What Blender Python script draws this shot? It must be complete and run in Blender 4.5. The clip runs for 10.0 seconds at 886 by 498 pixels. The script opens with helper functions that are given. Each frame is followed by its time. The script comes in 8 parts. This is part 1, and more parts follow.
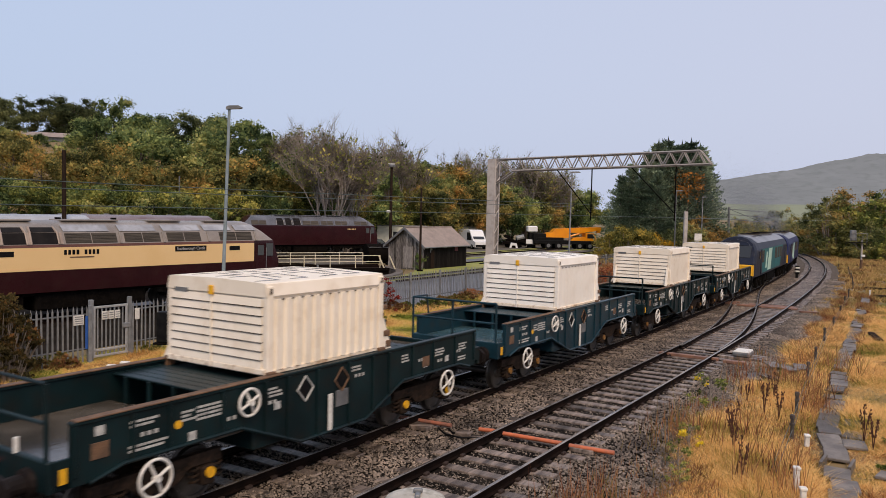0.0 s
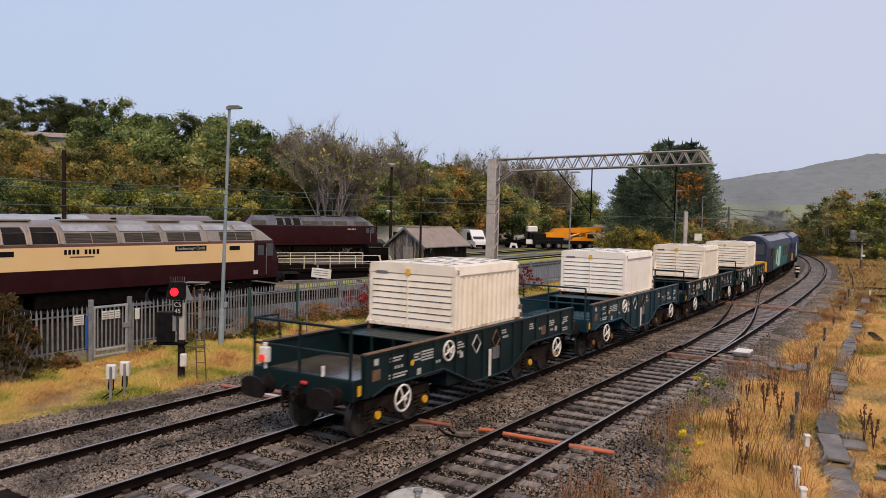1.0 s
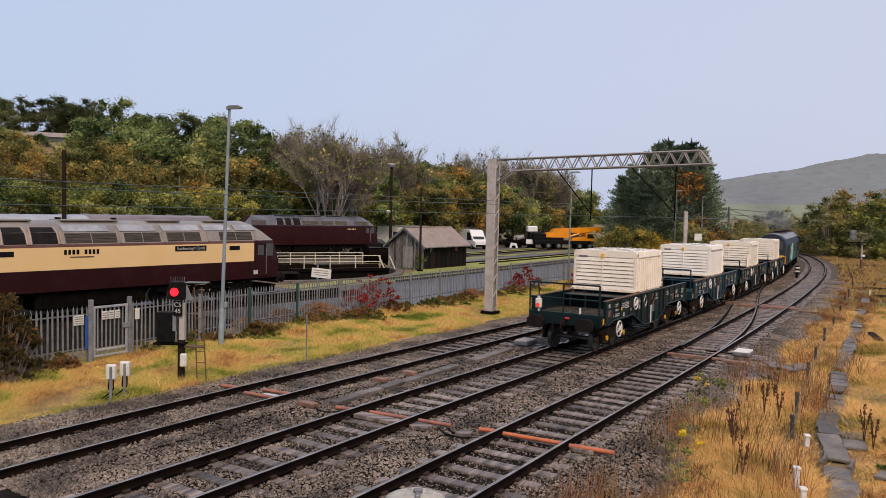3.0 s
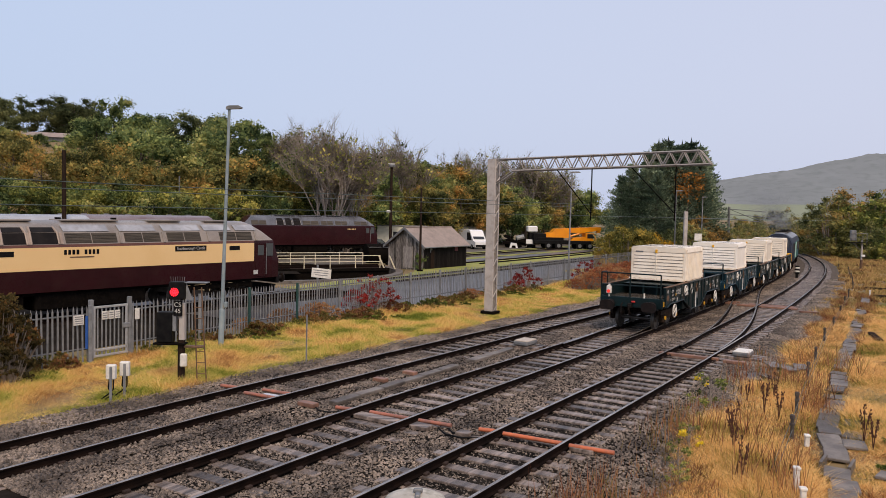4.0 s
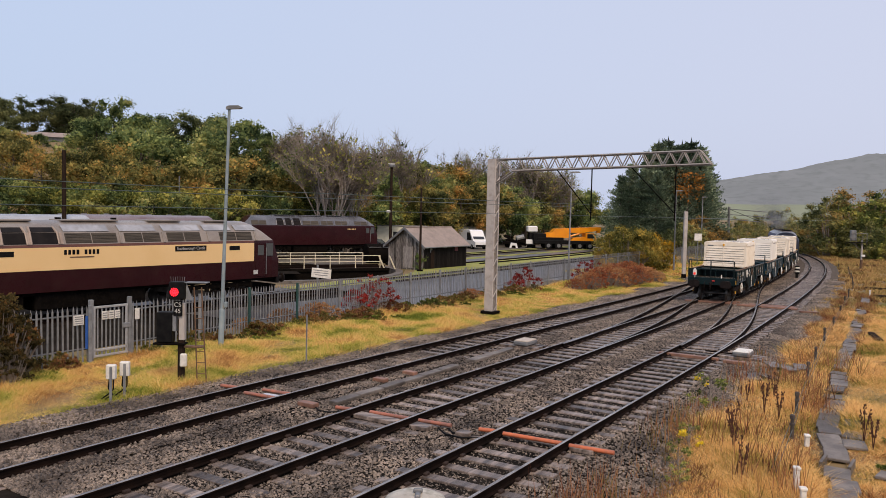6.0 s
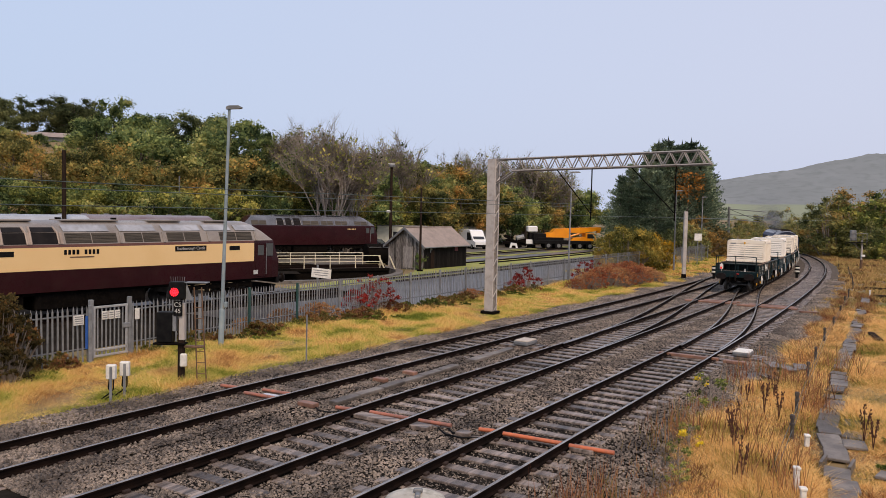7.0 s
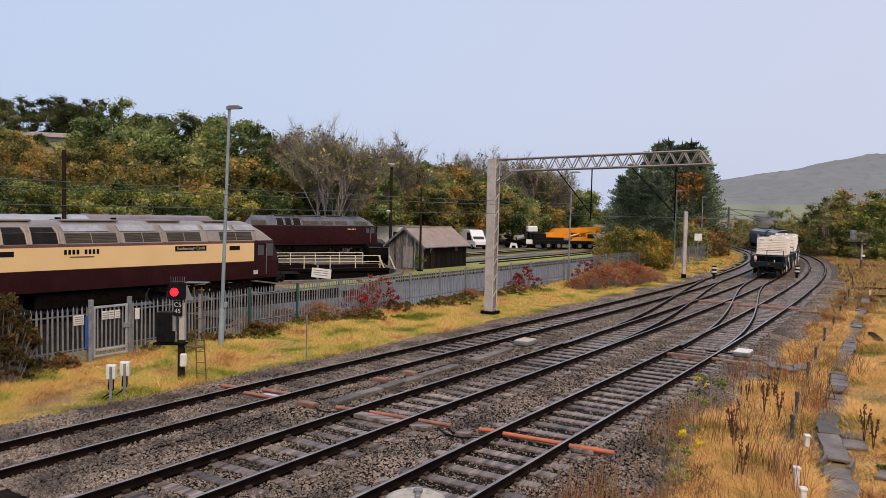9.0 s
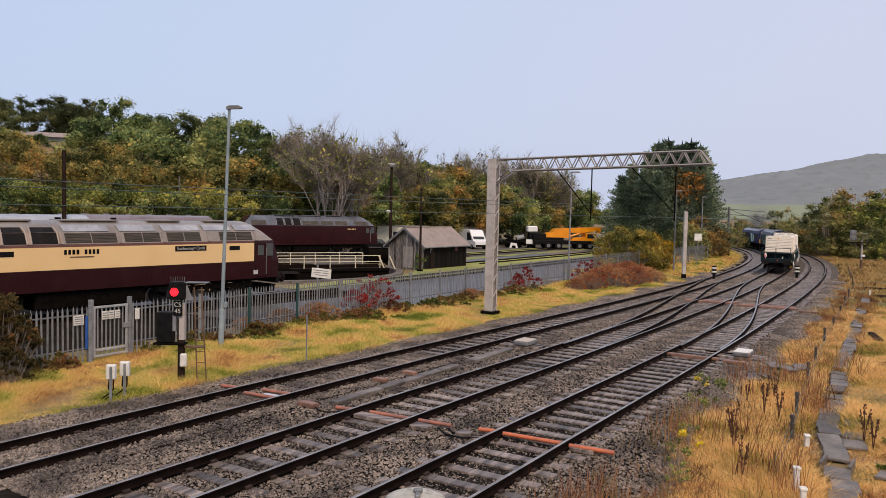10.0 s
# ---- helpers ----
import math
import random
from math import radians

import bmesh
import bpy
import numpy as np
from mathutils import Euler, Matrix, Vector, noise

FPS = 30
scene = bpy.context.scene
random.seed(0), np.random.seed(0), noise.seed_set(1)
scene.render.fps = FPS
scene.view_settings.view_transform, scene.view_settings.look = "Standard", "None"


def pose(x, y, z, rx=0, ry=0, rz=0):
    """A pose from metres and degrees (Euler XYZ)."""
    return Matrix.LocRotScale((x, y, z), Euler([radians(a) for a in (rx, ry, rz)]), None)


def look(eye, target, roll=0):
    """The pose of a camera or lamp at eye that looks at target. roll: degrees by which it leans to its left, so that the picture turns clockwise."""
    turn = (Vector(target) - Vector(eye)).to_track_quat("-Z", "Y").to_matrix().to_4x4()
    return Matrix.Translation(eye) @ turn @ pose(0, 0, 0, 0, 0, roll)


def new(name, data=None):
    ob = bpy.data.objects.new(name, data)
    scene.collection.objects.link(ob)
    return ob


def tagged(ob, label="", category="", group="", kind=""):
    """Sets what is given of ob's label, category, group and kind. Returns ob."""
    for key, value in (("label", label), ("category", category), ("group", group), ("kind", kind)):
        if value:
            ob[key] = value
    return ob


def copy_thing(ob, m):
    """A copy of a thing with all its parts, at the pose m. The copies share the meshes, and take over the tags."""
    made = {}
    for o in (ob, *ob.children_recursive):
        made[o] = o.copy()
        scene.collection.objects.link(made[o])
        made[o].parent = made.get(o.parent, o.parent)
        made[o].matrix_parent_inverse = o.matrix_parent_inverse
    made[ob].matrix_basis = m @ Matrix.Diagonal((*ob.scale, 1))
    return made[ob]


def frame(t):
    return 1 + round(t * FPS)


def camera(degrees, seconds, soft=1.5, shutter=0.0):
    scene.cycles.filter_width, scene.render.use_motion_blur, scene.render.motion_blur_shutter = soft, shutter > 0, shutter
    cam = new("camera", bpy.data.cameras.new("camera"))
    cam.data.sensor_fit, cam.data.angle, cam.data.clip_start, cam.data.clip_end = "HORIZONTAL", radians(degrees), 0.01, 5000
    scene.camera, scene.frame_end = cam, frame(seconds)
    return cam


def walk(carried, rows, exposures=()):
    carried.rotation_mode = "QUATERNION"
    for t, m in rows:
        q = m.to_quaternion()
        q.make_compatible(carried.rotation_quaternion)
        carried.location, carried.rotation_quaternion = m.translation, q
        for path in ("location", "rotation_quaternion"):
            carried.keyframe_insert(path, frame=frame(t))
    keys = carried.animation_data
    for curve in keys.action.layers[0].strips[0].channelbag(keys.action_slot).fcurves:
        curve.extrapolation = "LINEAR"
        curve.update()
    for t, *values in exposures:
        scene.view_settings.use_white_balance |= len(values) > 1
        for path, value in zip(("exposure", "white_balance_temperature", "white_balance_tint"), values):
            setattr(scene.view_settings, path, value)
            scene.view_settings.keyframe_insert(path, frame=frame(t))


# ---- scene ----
EXPO, KELVIN, TINT = 0.1, 7700, 12
CLOUD_WEST, CLOUD_EAST = (5.0, 6.8, 10.5, 1), (6.05, 7.15, 10.25, 1)
cam = camera(59.03, 10.0, soft=0.6, shutter=0.4)
EYE = (0.0, 0.0, 4.565)
VIEW = look(EYE, (0.0, math.cos(0.04803), 4.565 - math.sin(0.04803)), 1.275)
walk(cam, [(0.0, VIEW), (10.0, VIEW)], exposures=[(0.0, EXPO - 0.08, KELVIN, TINT), (2.5, EXPO - 0.07, KELVIN, TINT), (4.5, EXPO, KELVIN, TINT), (10.0, EXPO, KELVIN, TINT)])

# ---- overcast daylight ----
world = bpy.data.worlds.new("overcast_sky")
scene.world = world
world.use_nodes = True
_nt = world.node_tree
_bg = _nt.nodes["Background"]
_sky = _nt.nodes.new("ShaderNodeTexSky")
_sky.sky_type, _sky.sun_disc = "NISHITA", False
_sky.sun_elevation, _sky.sun_rotation = radians(48), radians(166)
_sky.air_density, _sky.dust_density, _sky.ozone_density = 1.0, 6.0, 2.0
_mix = _nt.nodes.new("ShaderNodeMix")
_mix.data_type = "RGBA"
_mix.inputs[0].default_value = 0.82
_tc, _sep, _rng, _cl = (_nt.nodes.new(q) for q in ("ShaderNodeTexCoord", "ShaderNodeSeparateXYZ", "ShaderNodeMapRange", "ShaderNodeMix"))
_cl.data_type = "RGBA"
_cl.inputs[6].default_value, _cl.inputs[7].default_value = CLOUD_WEST, CLOUD_EAST
_rng.inputs["From Min"].default_value, _rng.inputs["From Max"].default_value = -0.6, 0.6
_nt.links.new(_tc.outputs["Generated"], _sep.inputs[0])
_nt.links.new(_sep.outputs[0], _rng.inputs["Value"])
_nt.links.new(_rng.outputs[0], _cl.inputs[0])
_nt.links.new(_cl.outputs[2], _mix.inputs[7])
_nt.links.new(_sky.outputs[0], _mix.inputs[6])
_nt.links.new(_mix.outputs[2], _bg.inputs[0])
_bg.inputs[1].default_value = 0.1
sun = new("sun", bpy.data.lights.new("sun", "SUN"))
sun.data.energy, sun.data.angle, sun.data.color = 2.2, radians(28), (1.0, 0.83, 0.68)
sun.matrix_world = look((0, 0, 60), (-13, 52, 0))


# ---- geometry helpers ----
class Geo:
    """Collects vertices and faces of one mesh."""

    def __init__(self):
        self.v, self.f = [], []

    def add(self, verts, faces, m=None):
        k = len(self.v)
        self.v.extend([tuple(m @ Vector(p)) for p in verts] if m is not None else verts)
        self.f.extend([tuple(i + k for i in f) for f in faces])
        return self

    def box(self, c, s, m=None):
        x, y, z = (h / 2 for h in s)
        vs = [(c[0] + a * x, c[1] + b * y, c[2] + d * z) for a in (-1, 1) for b in (-1, 1) for d in (-1, 1)]
        return self.add(vs, [(0, 1, 3, 2), (4, 6, 7, 5), (0, 4, 5, 1), (2, 3, 7, 6), (0, 2, 6, 4), (1, 5, 7, 3)], m)

    def cbox(self, c, s, ch=0.01, m=None):
        """A box with chamfered edges."""
        h = [q / 2 for q in s]
        vs, idx = [], {}
        for a in (-1, 1):
            for b in (-1, 1):
                for d in (-1, 1):
                    sg = (a, b, d)
                    for ax in range(3):
                        p = [c[i] + sg[i] * (h[i] - (0 if i == ax else ch)) for i in range(3)]
                        idx[(sg, ax)] = len(vs)
                        vs.append(tuple(p))
        fs = []
        for ax in range(3):
            u, w = [i for i in range(3) if i != ax]
            for q in (-1, 1):
                ring = []
                for a, b in ((-1, -1), (1, -1), (1, 1), (-1, 1)):
                    sg = [0, 0, 0]
                    sg[ax], sg[u], sg[w] = q, a, b
                    ring.append(idx[(tuple(sg), ax)])
                flip = (q > 0) != (ax == 1)
                fs.append(tuple(ring if flip else ring[::-1]))
            for a in (-1, 1):
                for b in (-1, 1):
                    s0, s1 = [0, 0, 0], [0, 0, 0]
                    s0[u] = s1[u] = a
                    s0[w] = s1[w] = b
                    s0[ax], s1[ax] = -1, 1
                    s0, s1 = tuple(s0), tuple(s1)
                    fs.append((idx[(s0, u)], idx[(s1, u)], idx[(s1, w)], idx[(s0, w)]))
        for a in (-1, 1):
            for b in (-1, 1):
                for d in (-1, 1):
                    fs.append(tuple(idx[((a, b, d), k)] for k in range(3)))
        return self.add(vs, fs, m)

    def tube(self, pts, r, n=6, m=None, cap=True):
        """A round bar along points; r one radius or one for each point."""
        rs = r if isinstance(r, (list, tuple)) else [r] * len(pts)
        P = [Vector(p) for p in pts]
        vs, fs = [], []
        up = None
        for i, p in enumerate(P):
            d = (P[min(i + 1, len(P) - 1)] - P[max(i - 1, 0)]).normalized()
            if up is None:
                up = Vector((0, 0, 1)) if abs(d.z) < 0.9 else Vector((1, 0, 0))
            e = d.cross(up).normalized()
            g = e.cross(d).normalized()
            up = g
            for k in range(n):
                t = 2 * math.pi * k / n
                vs.append(tuple(p + (e * math.cos(t) + g * math.sin(t)) * rs[i]))
        for i in range(len(P) - 1):
            for k in range(n):
                a, b = i * n + k, i * n + (k + 1) % n
                fs.append((a, b, b + n, a + n))
        if cap:
            fs.append(tuple(range(n))[::-1])
            fs.append(tuple(range((len(P) - 1) * n, len(P) * n)))
        return self.add(vs, fs, m)

    def prism(self, poly, lo, hi, axis="y", m=None):
        """A flat outline, given in the two other axes, pushed along an axis."""
        put = {"x": lambda a, b, q: (q, a, b), "y": lambda a, b, q: (a, q, b), "z": lambda a, b, q: (a, b, q)}[axis]
        n = len(poly)
        vs = [put(a, b, lo) for a, b in poly] + [put(a, b, hi) for a, b in poly]
        fs = [tuple(range(n)), tuple(range(n, 2 * n))[::-1]] + [(i, i + n, (i + 1) % n + n, (i + 1) % n) for i in range(n)]
        return self.add(vs, fs, m)

    def lathe(self, prof, n=16, m=None):
        """Points (radius, height) turned about z."""
        vs = [(r * math.cos(2 * math.pi * k / n), r * math.sin(2 * math.pi * k / n), z) for r, z in prof for k in range(n)]
        fs = [(i * n + k, i * n + (k + 1) % n, (i + 1) * n + (k + 1) % n, (i + 1) * n + k) for i in range(len(prof) - 1) for k in range(n)]
        fs.append(tuple(range(n))[::-1])
        fs.append(tuple(range((len(prof) - 1) * n, len(prof) * n)))
        return self.add(vs, fs, m)

    def blob(self, c, s, seed=0, rough=0.25, rings=5, n=7):
        """An uneven rounded lump."""
        rng = random.Random(seed)
        vs = [(c[0], c[1], c[2] - s[2])]
        for i in range(1, rings):
            t = math.pi * i / rings
            for k in range(n):
                u = 2 * math.pi * (k + 0.5 * (i % 2)) / n
                q = 1 + rng.uniform(-rough, rough)
                vs.append((c[0] + s[0] * q * math.sin(t) * math.cos(u), c[1] + s[1] * q * math.sin(t) * math.sin(u), c[2] - s[2] * q * math.cos(t)))
        vs.append((c[0], c[1], c[2] + s[2]))
        fs = [(0, 1 + (k + 1) % n, 1 + k) for k in range(n)]
        for i in range(rings - 2):
            for k in range(n):
                a, b = 1 + i * n + k, 1 + i * n + (k + 1) % n
                fs.append((a, b, b + n, a + n))
        e = len(vs) - 1
        fs += [(e, 1 + (rings - 2) * n + k, 1 + (rings - 2) * n + (k + 1) % n) for k in range(n)]
        return self.add(vs, fs)

    def mesh(self, name, material, smooth=False):
        me = bpy.data.meshes.new(name)
        me.from_pydata(self.v, [], self.f)
        bm = bmesh.new()
        bm.from_mesh(me)
        bmesh.ops.recalc_face_normals(bm, faces=bm.faces)
        bm.to_mesh(me)
        bm.free()
        me.materials.append(material)
        if smooth:
            for p in me.polygons:
                p.use_smooth = True
            me.set_sharp_from_angle(angle=radians(40))
        return me


def part(name, geo, material, parent=None, label="", smooth=False, at=None):
    """Links a Geo, or a mesh, as one mesh object under a thing or a part."""
    ob = new(name, geo if isinstance(geo, bpy.types.Mesh) else geo.mesh(name, material, smooth))
    if parent is not None:
        ob.parent = parent
    if at is not None:
        ob.matrix_basis = at
    if label:
        ob["label"] = label
    return ob


def thing(name, label, category, at=None, group="", kind=""):
    ob = new(name)
    if at is not None:
        ob.matrix_basis = at
    return tagged(ob, label, category, group, kind)


def single(name, geo, material, label, category, at=None, group="", kind="", smooth=False):
    return tagged(part(name, geo, material, None, "", smooth, at), label, category, group, kind)


def cloud(name, verts, tris, material):
    """A mesh from arrays of vertices (n, 3) and triangles (m, 3)."""
    me = bpy.data.meshes.new(name)
    me.vertices.add(len(verts))
    me.vertices.foreach_set("co", np.asarray(verts, np.float32).ravel())
    t = np.asarray(tris, np.int32)
    me.loops.add(t.size)
    me.loops.foreach_set("vertex_index", t.ravel())
    me.polygons.add(len(t))
    me.polygons.foreach_set("loop_start", np.arange(0, t.size, 3, dtype=np.int32))
    me.update(calc_edges=True)
    me.validate()
    me.materials.append(material)
    return me


# ---- materials ----
def mat(name, c1, c2=None, rough=0.6, scale=3.0, metal=0.0, bump=0.15, fine=40.0, rand=0.0, island=0.0, stain=None, stain_amount=0.4,
        stretch=(1, 1, 1), place="Object", coat=0.0, glow=0.0, spec=0.5):
    """Two tones over coarse noise, stains over a second one, fine relief, and change from piece to piece."""
    m = bpy.data.materials.new(name)
    m.use_nodes = True
    N, L = m.node_tree.nodes, m.node_tree.links
    b = N["Principled BSDF"]
    tc = N.new("ShaderNodeTexCoord")
    mp = N.new("ShaderNodeMapping")
    mp.inputs["Scale"].default_value = stretch
    src = tc.outputs["Object"]
    if place == "World":
        src = N.new("ShaderNodeNewGeometry").outputs["Position"]
    L.new(src, mp.inputs[0])
    vec = mp.outputs[0]
    info = None
    if rand:
        info = N.new("ShaderNodeObjectInfo")
        sh = N.new("ShaderNodeVectorMath")
        sh.operation = "MULTIPLY_ADD"
        L.new(info.outputs["Random"], sh.inputs[0])
        sh.inputs[1].default_value = (31, 17, 23)
        L.new(vec, sh.inputs[2])
        vec = sh.outputs[0]
    n1 = N.new("ShaderNodeTexNoise")
    n1.inputs["Scale"].default_value, n1.inputs["Detail"].default_value = scale, 4
    L.new(vec, n1.inputs["Vector"])
    rp = N.new("ShaderNodeValToRGB")
    rp.color_ramp.elements[0].position, rp.color_ramp.elements[1].position = 0.35, 0.65
    rp.color_ramp.elements[0].color = (*c1, 1)
    rp.color_ramp.elements[1].color = (*(c2 or tuple(q * 0.8 for q in c1)), 1)
    L.new(n1.outputs["Fac"], rp.inputs[0])
    col = rp.outputs[0]
    n2 = N.new("ShaderNodeTexNoise")
    n2.inputs["Scale"].default_value, n2.inputs["Detail"].default_value = fine, 3
    L.new(vec, n2.inputs["Vector"])
    if stain:
        n3 = N.new("ShaderNodeTexNoise")
        n3.inputs["Scale"].default_value, n3.inputs["Detail"].default_value = scale * 3.1, 6
        L.new(vec, n3.inputs["Vector"])
        r3 = N.new("ShaderNodeValToRGB")
        r3.color_ramp.elements[0].position, r3.color_ramp.elements[1].position = 0.5, 0.72
        r3.color_ramp.elements[1].color = (stain_amount,) * 3 + (1,)
        L.new(n3.outputs["Fac"], r3.inputs[0])
        x3 = N.new("ShaderNodeMix")
        x3.data_type = "RGBA"
        L.new(r3.outputs[0], x3.inputs[0])
        L.new(col, x3.inputs[6])
        x3.inputs[7].default_value = (*stain, 1)
        col = x3.outputs[2]
    for amount, out in ((rand, info.outputs["Random"] if info else None), (island, N.new("ShaderNodeNewGeometry").outputs["Random Per Island"] if island else None)):
        if amount:
            mr = N.new("ShaderNodeMapRange")
            mr.inputs["To Min"].default_value, mr.inputs["To Max"].default_value = 1 - amount, 1 + amount
            L.new(out, mr.inputs["Value"])
            hv = N.new("ShaderNodeHueSaturation")
            L.new(mr.outputs[0], hv.inputs["Value"])
            L.new(col, hv.inputs["Color"])
            col = hv.outputs[0]
    L.new(col, b.inputs["Base Color"])
    b.inputs["Metallic"].default_value = metal
    b.inputs["Specular IOR Level"].default_value = spec
    rr = N.new("ShaderNodeMapRange")
    rr.inputs["To Min"].default_value, rr.inputs["To Max"].default_value = max(rough - 0.12, 0.03), min(rough + 0.12, 1)
    L.new(n2.outputs["Fac"], rr.inputs["Value"])
    L.new(rr.outputs[0], b.inputs["Roughness"])
    if coat:
        b.inputs["Coat Weight"].default_value = coat
    if bump:
        bp = N.new("ShaderNodeBump")
        bp.inputs["Strength"].default_value, bp.inputs["Distance"].default_value = bump, 0.02
        L.new(n2.outputs["Fac"], bp.inputs["Height"])
        L.new(bp.outputs[0], b.inputs["Normal"])
    if glow:
        L.new(col, b.inputs["Emission Color"])
        b.inputs["Emission Strength"].default_value = glow
    return m


def leafy(name, tones, wash=0.25, vary=0.25):
    """Leaves: a tone for each leaf, drifting in patches over the crown."""
    m = bpy.data.materials.new(name)
    m.use_nodes = True
    N, L = m.node_tree.nodes, m.node_tree.links
    b = N["Principled BSDF"]
    geo = N.new("ShaderNodeNewGeometry")
    nz = N.new("ShaderNodeTexNoise")
    nz.inputs["Scale"].default_value = wash
    L.new(geo.outputs["Position"], nz.inputs["Vector"])
    ad = N.new("ShaderNodeMath")
    ad.operation = "MULTIPLY_ADD"
    ad.inputs[1].default_value, ad.inputs[2].default_value = 0.55, -0.275
    L.new(geo.outputs["Random Per Island"], ad.inputs[0])
    sm = N.new("ShaderNodeMapRange")
    sm.inputs["From Min"].default_value, sm.inputs["From Max"].default_value = 0.28, 0.72
    L.new(nz.outputs["Fac"], sm.inputs["Value"])
    s2 = N.new("ShaderNodeMath")
    L.new(sm.outputs[0], s2.inputs[0])
    L.new(ad.outputs[0], s2.inputs[1])
    rp = N.new("ShaderNodeValToRGB")
    e = rp.color_ramp.elements
    e[0].color, e[1].color = (*tones[0], 1), (*tones[-1], 1)
    for i, c in enumerate(tones[1:-1]):
        e.new((i + 1) / (len(tones) - 1)).color = (*c, 1)
    L.new(s2.outputs[0], rp.inputs[0])
    oi = N.new("ShaderNodeObjectInfo")
    mr = N.new("ShaderNodeMapRange")
    mr.inputs["To Min"].default_value, mr.inputs["To Max"].default_value = 1 - vary, 1 + vary
    L.new(oi.outputs["Random"], mr.inputs["Value"])
    hv = N.new("ShaderNodeHueSaturation")
    L.new(mr.outputs[0], hv.inputs["Value"])
    L.new(rp.outputs[0], hv.inputs["Color"])
    L.new(hv.outputs[0], b.inputs["Base Color"])
    b.inputs["Roughness"].default_value = 0.6
    b.inputs["Specular IOR Level"].default_value = 0.04
    tl, mx = N.new("ShaderNodeBsdfTranslucent"), N.new("ShaderNodeMixShader")
    mx.inputs[0].default_value = 0.3
    L.new(hv.outputs[0], tl.inputs["Color"])
    L.new(b.outputs[0], mx.inputs[1])
    L.new(tl.outputs[0], mx.inputs[2])
    L.new(mx.outputs[0], N["Material Output"].inputs["Surface"])
    return m


def glassy(name, tint=(0.03, 0.035, 0.04), rough=0.08):
    m = mat(name, tint, tint, rough=rough, bump=0.0, scale=2)
    return m


# Near black: shade between stones, and under parked vehicles, put into the colour.
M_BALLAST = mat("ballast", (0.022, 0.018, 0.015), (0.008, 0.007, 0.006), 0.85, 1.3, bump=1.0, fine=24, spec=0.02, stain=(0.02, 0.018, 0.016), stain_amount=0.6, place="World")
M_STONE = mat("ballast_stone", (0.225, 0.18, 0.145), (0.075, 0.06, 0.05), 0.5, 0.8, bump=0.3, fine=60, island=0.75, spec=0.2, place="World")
M_EARTH = mat("rough_ground", (0.24, 0.155, 0.07), (0.14, 0.11, 0.045), 0.9, 0.35, bump=0.9, fine=9, stain=(0.05, 0.045, 0.02), stain_amount=0.6, place="World")
M_YARD = mat("wet_tarmac", (0.10, 0.10, 0.105), (0.05, 0.05, 0.054), 0.32, 0.4, bump=0.15, fine=30, stain=(0.06, 0.06, 0.062), place="World")
M_MOSS = mat("short_grass", (0.20, 0.24, 0.05), (0.30, 0.28, 0.08), 0.9, 0.4, bump=0.8, fine=14, stain=(0.07, 0.065, 0.03), place="World")
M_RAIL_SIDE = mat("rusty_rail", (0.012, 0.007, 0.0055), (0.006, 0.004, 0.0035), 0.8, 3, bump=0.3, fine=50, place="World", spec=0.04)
M_RAIL_TOP = mat("worn_rail_head", (0.34, 0.31, 0.29), (0.16, 0.14, 0.13), 0.25, 1.5, metal=0.5, bump=0.05, place="World")
M_SLEEPER = mat("wet_sleeper", (0.27, 0.215, 0.185), (0.055, 0.042, 0.036), 0.34, 2.2, bump=0.35, fine=26, rand=0.45, stain=(0.02, 0.017, 0.016), stain_amount=0.8, stretch=(0.4, 3, 1), spec=0.32)
M_CHAIR = mat("rail_chair", (0.05, 0.035, 0.03), (0.03, 0.022, 0.02), 0.6, 8, bump=0.3, place="World", spec=0.05)
M_ORANGE = mat("orange_duct", (0.60, 0.15, 0.06), (0.40, 0.12, 0.06), 0.45, 4, bump=0.1, stain=(0.2, 0.08, 0.05))
M_GREEN = mat("dark_green_wagon_paint", (0.006, 0.020, 0.023), (0.0035, 0.011, 0.013), 0.38, 1.2, bump=0.08, fine=18, stain=(0.014, 0.013, 0.011), stain_amount=0.5, spec=0.16)
M_GREENBLUE = mat("blue_green_wagon_paint", (0.008, 0.036, 0.052), (0.005, 0.024, 0.036), 0.36, 1.2, bump=0.08, fine=18, stain=(0.03, 0.03, 0.028), stain_amount=0.45, spec=0.22)
M_DECK = mat("wet_wagon_deck", (0.11, 0.095, 0.08), (0.04, 0.034, 0.028), 0.14, 1.1, bump=0.12, fine=14, stain=(0.05, 0.04, 0.03), stain_amount=0.7)
M_DECKBLUE = mat("wet_blue_green_deck", (0.06, 0.13, 0.16), (0.03, 0.07, 0.09), 0.14, 1.1, bump=0.12, fine=14, stain=(0.05, 0.05, 0.045), stain_amount=0.5)
M_CREAM = mat("cream_cover", (0.86, 0.78, 0.665), (0.81, 0.725, 0.60), 0.45, 0.9, bump=0.05, fine=20, stain=(0.52, 0.38, 0.24), stain_amount=0.35)
M_WHITECOVER = mat("white_cover", (0.87, 0.83, 0.76), (0.83, 0.78, 0.70), 0.5, 0.9, bump=0.05, fine=20, stain=(0.55, 0.45, 0.33), stain_amount=0.22)
M_SLOT = mat("dark_groove", (0.07, 0.045, 0.03), (0.035, 0.025, 0.018), 0.8, 5)
M_RUST = mat("rusty_steel", (0.16, 0.085, 0.045), (0.09, 0.05, 0.03), 0.75, 6, bump=0.4, fine=40)
# Grime taken down to near black, so shade under vehicles is in the colour.
M_UNDER = mat("grimy_shaded_underframe", (0.007, 0.006, 0.0055), (0.004, 0.0034, 0.003), 0.8, 4, bump=0.35, fine=30, spec=0.02, stain=(0.022, 0.016, 0.011))
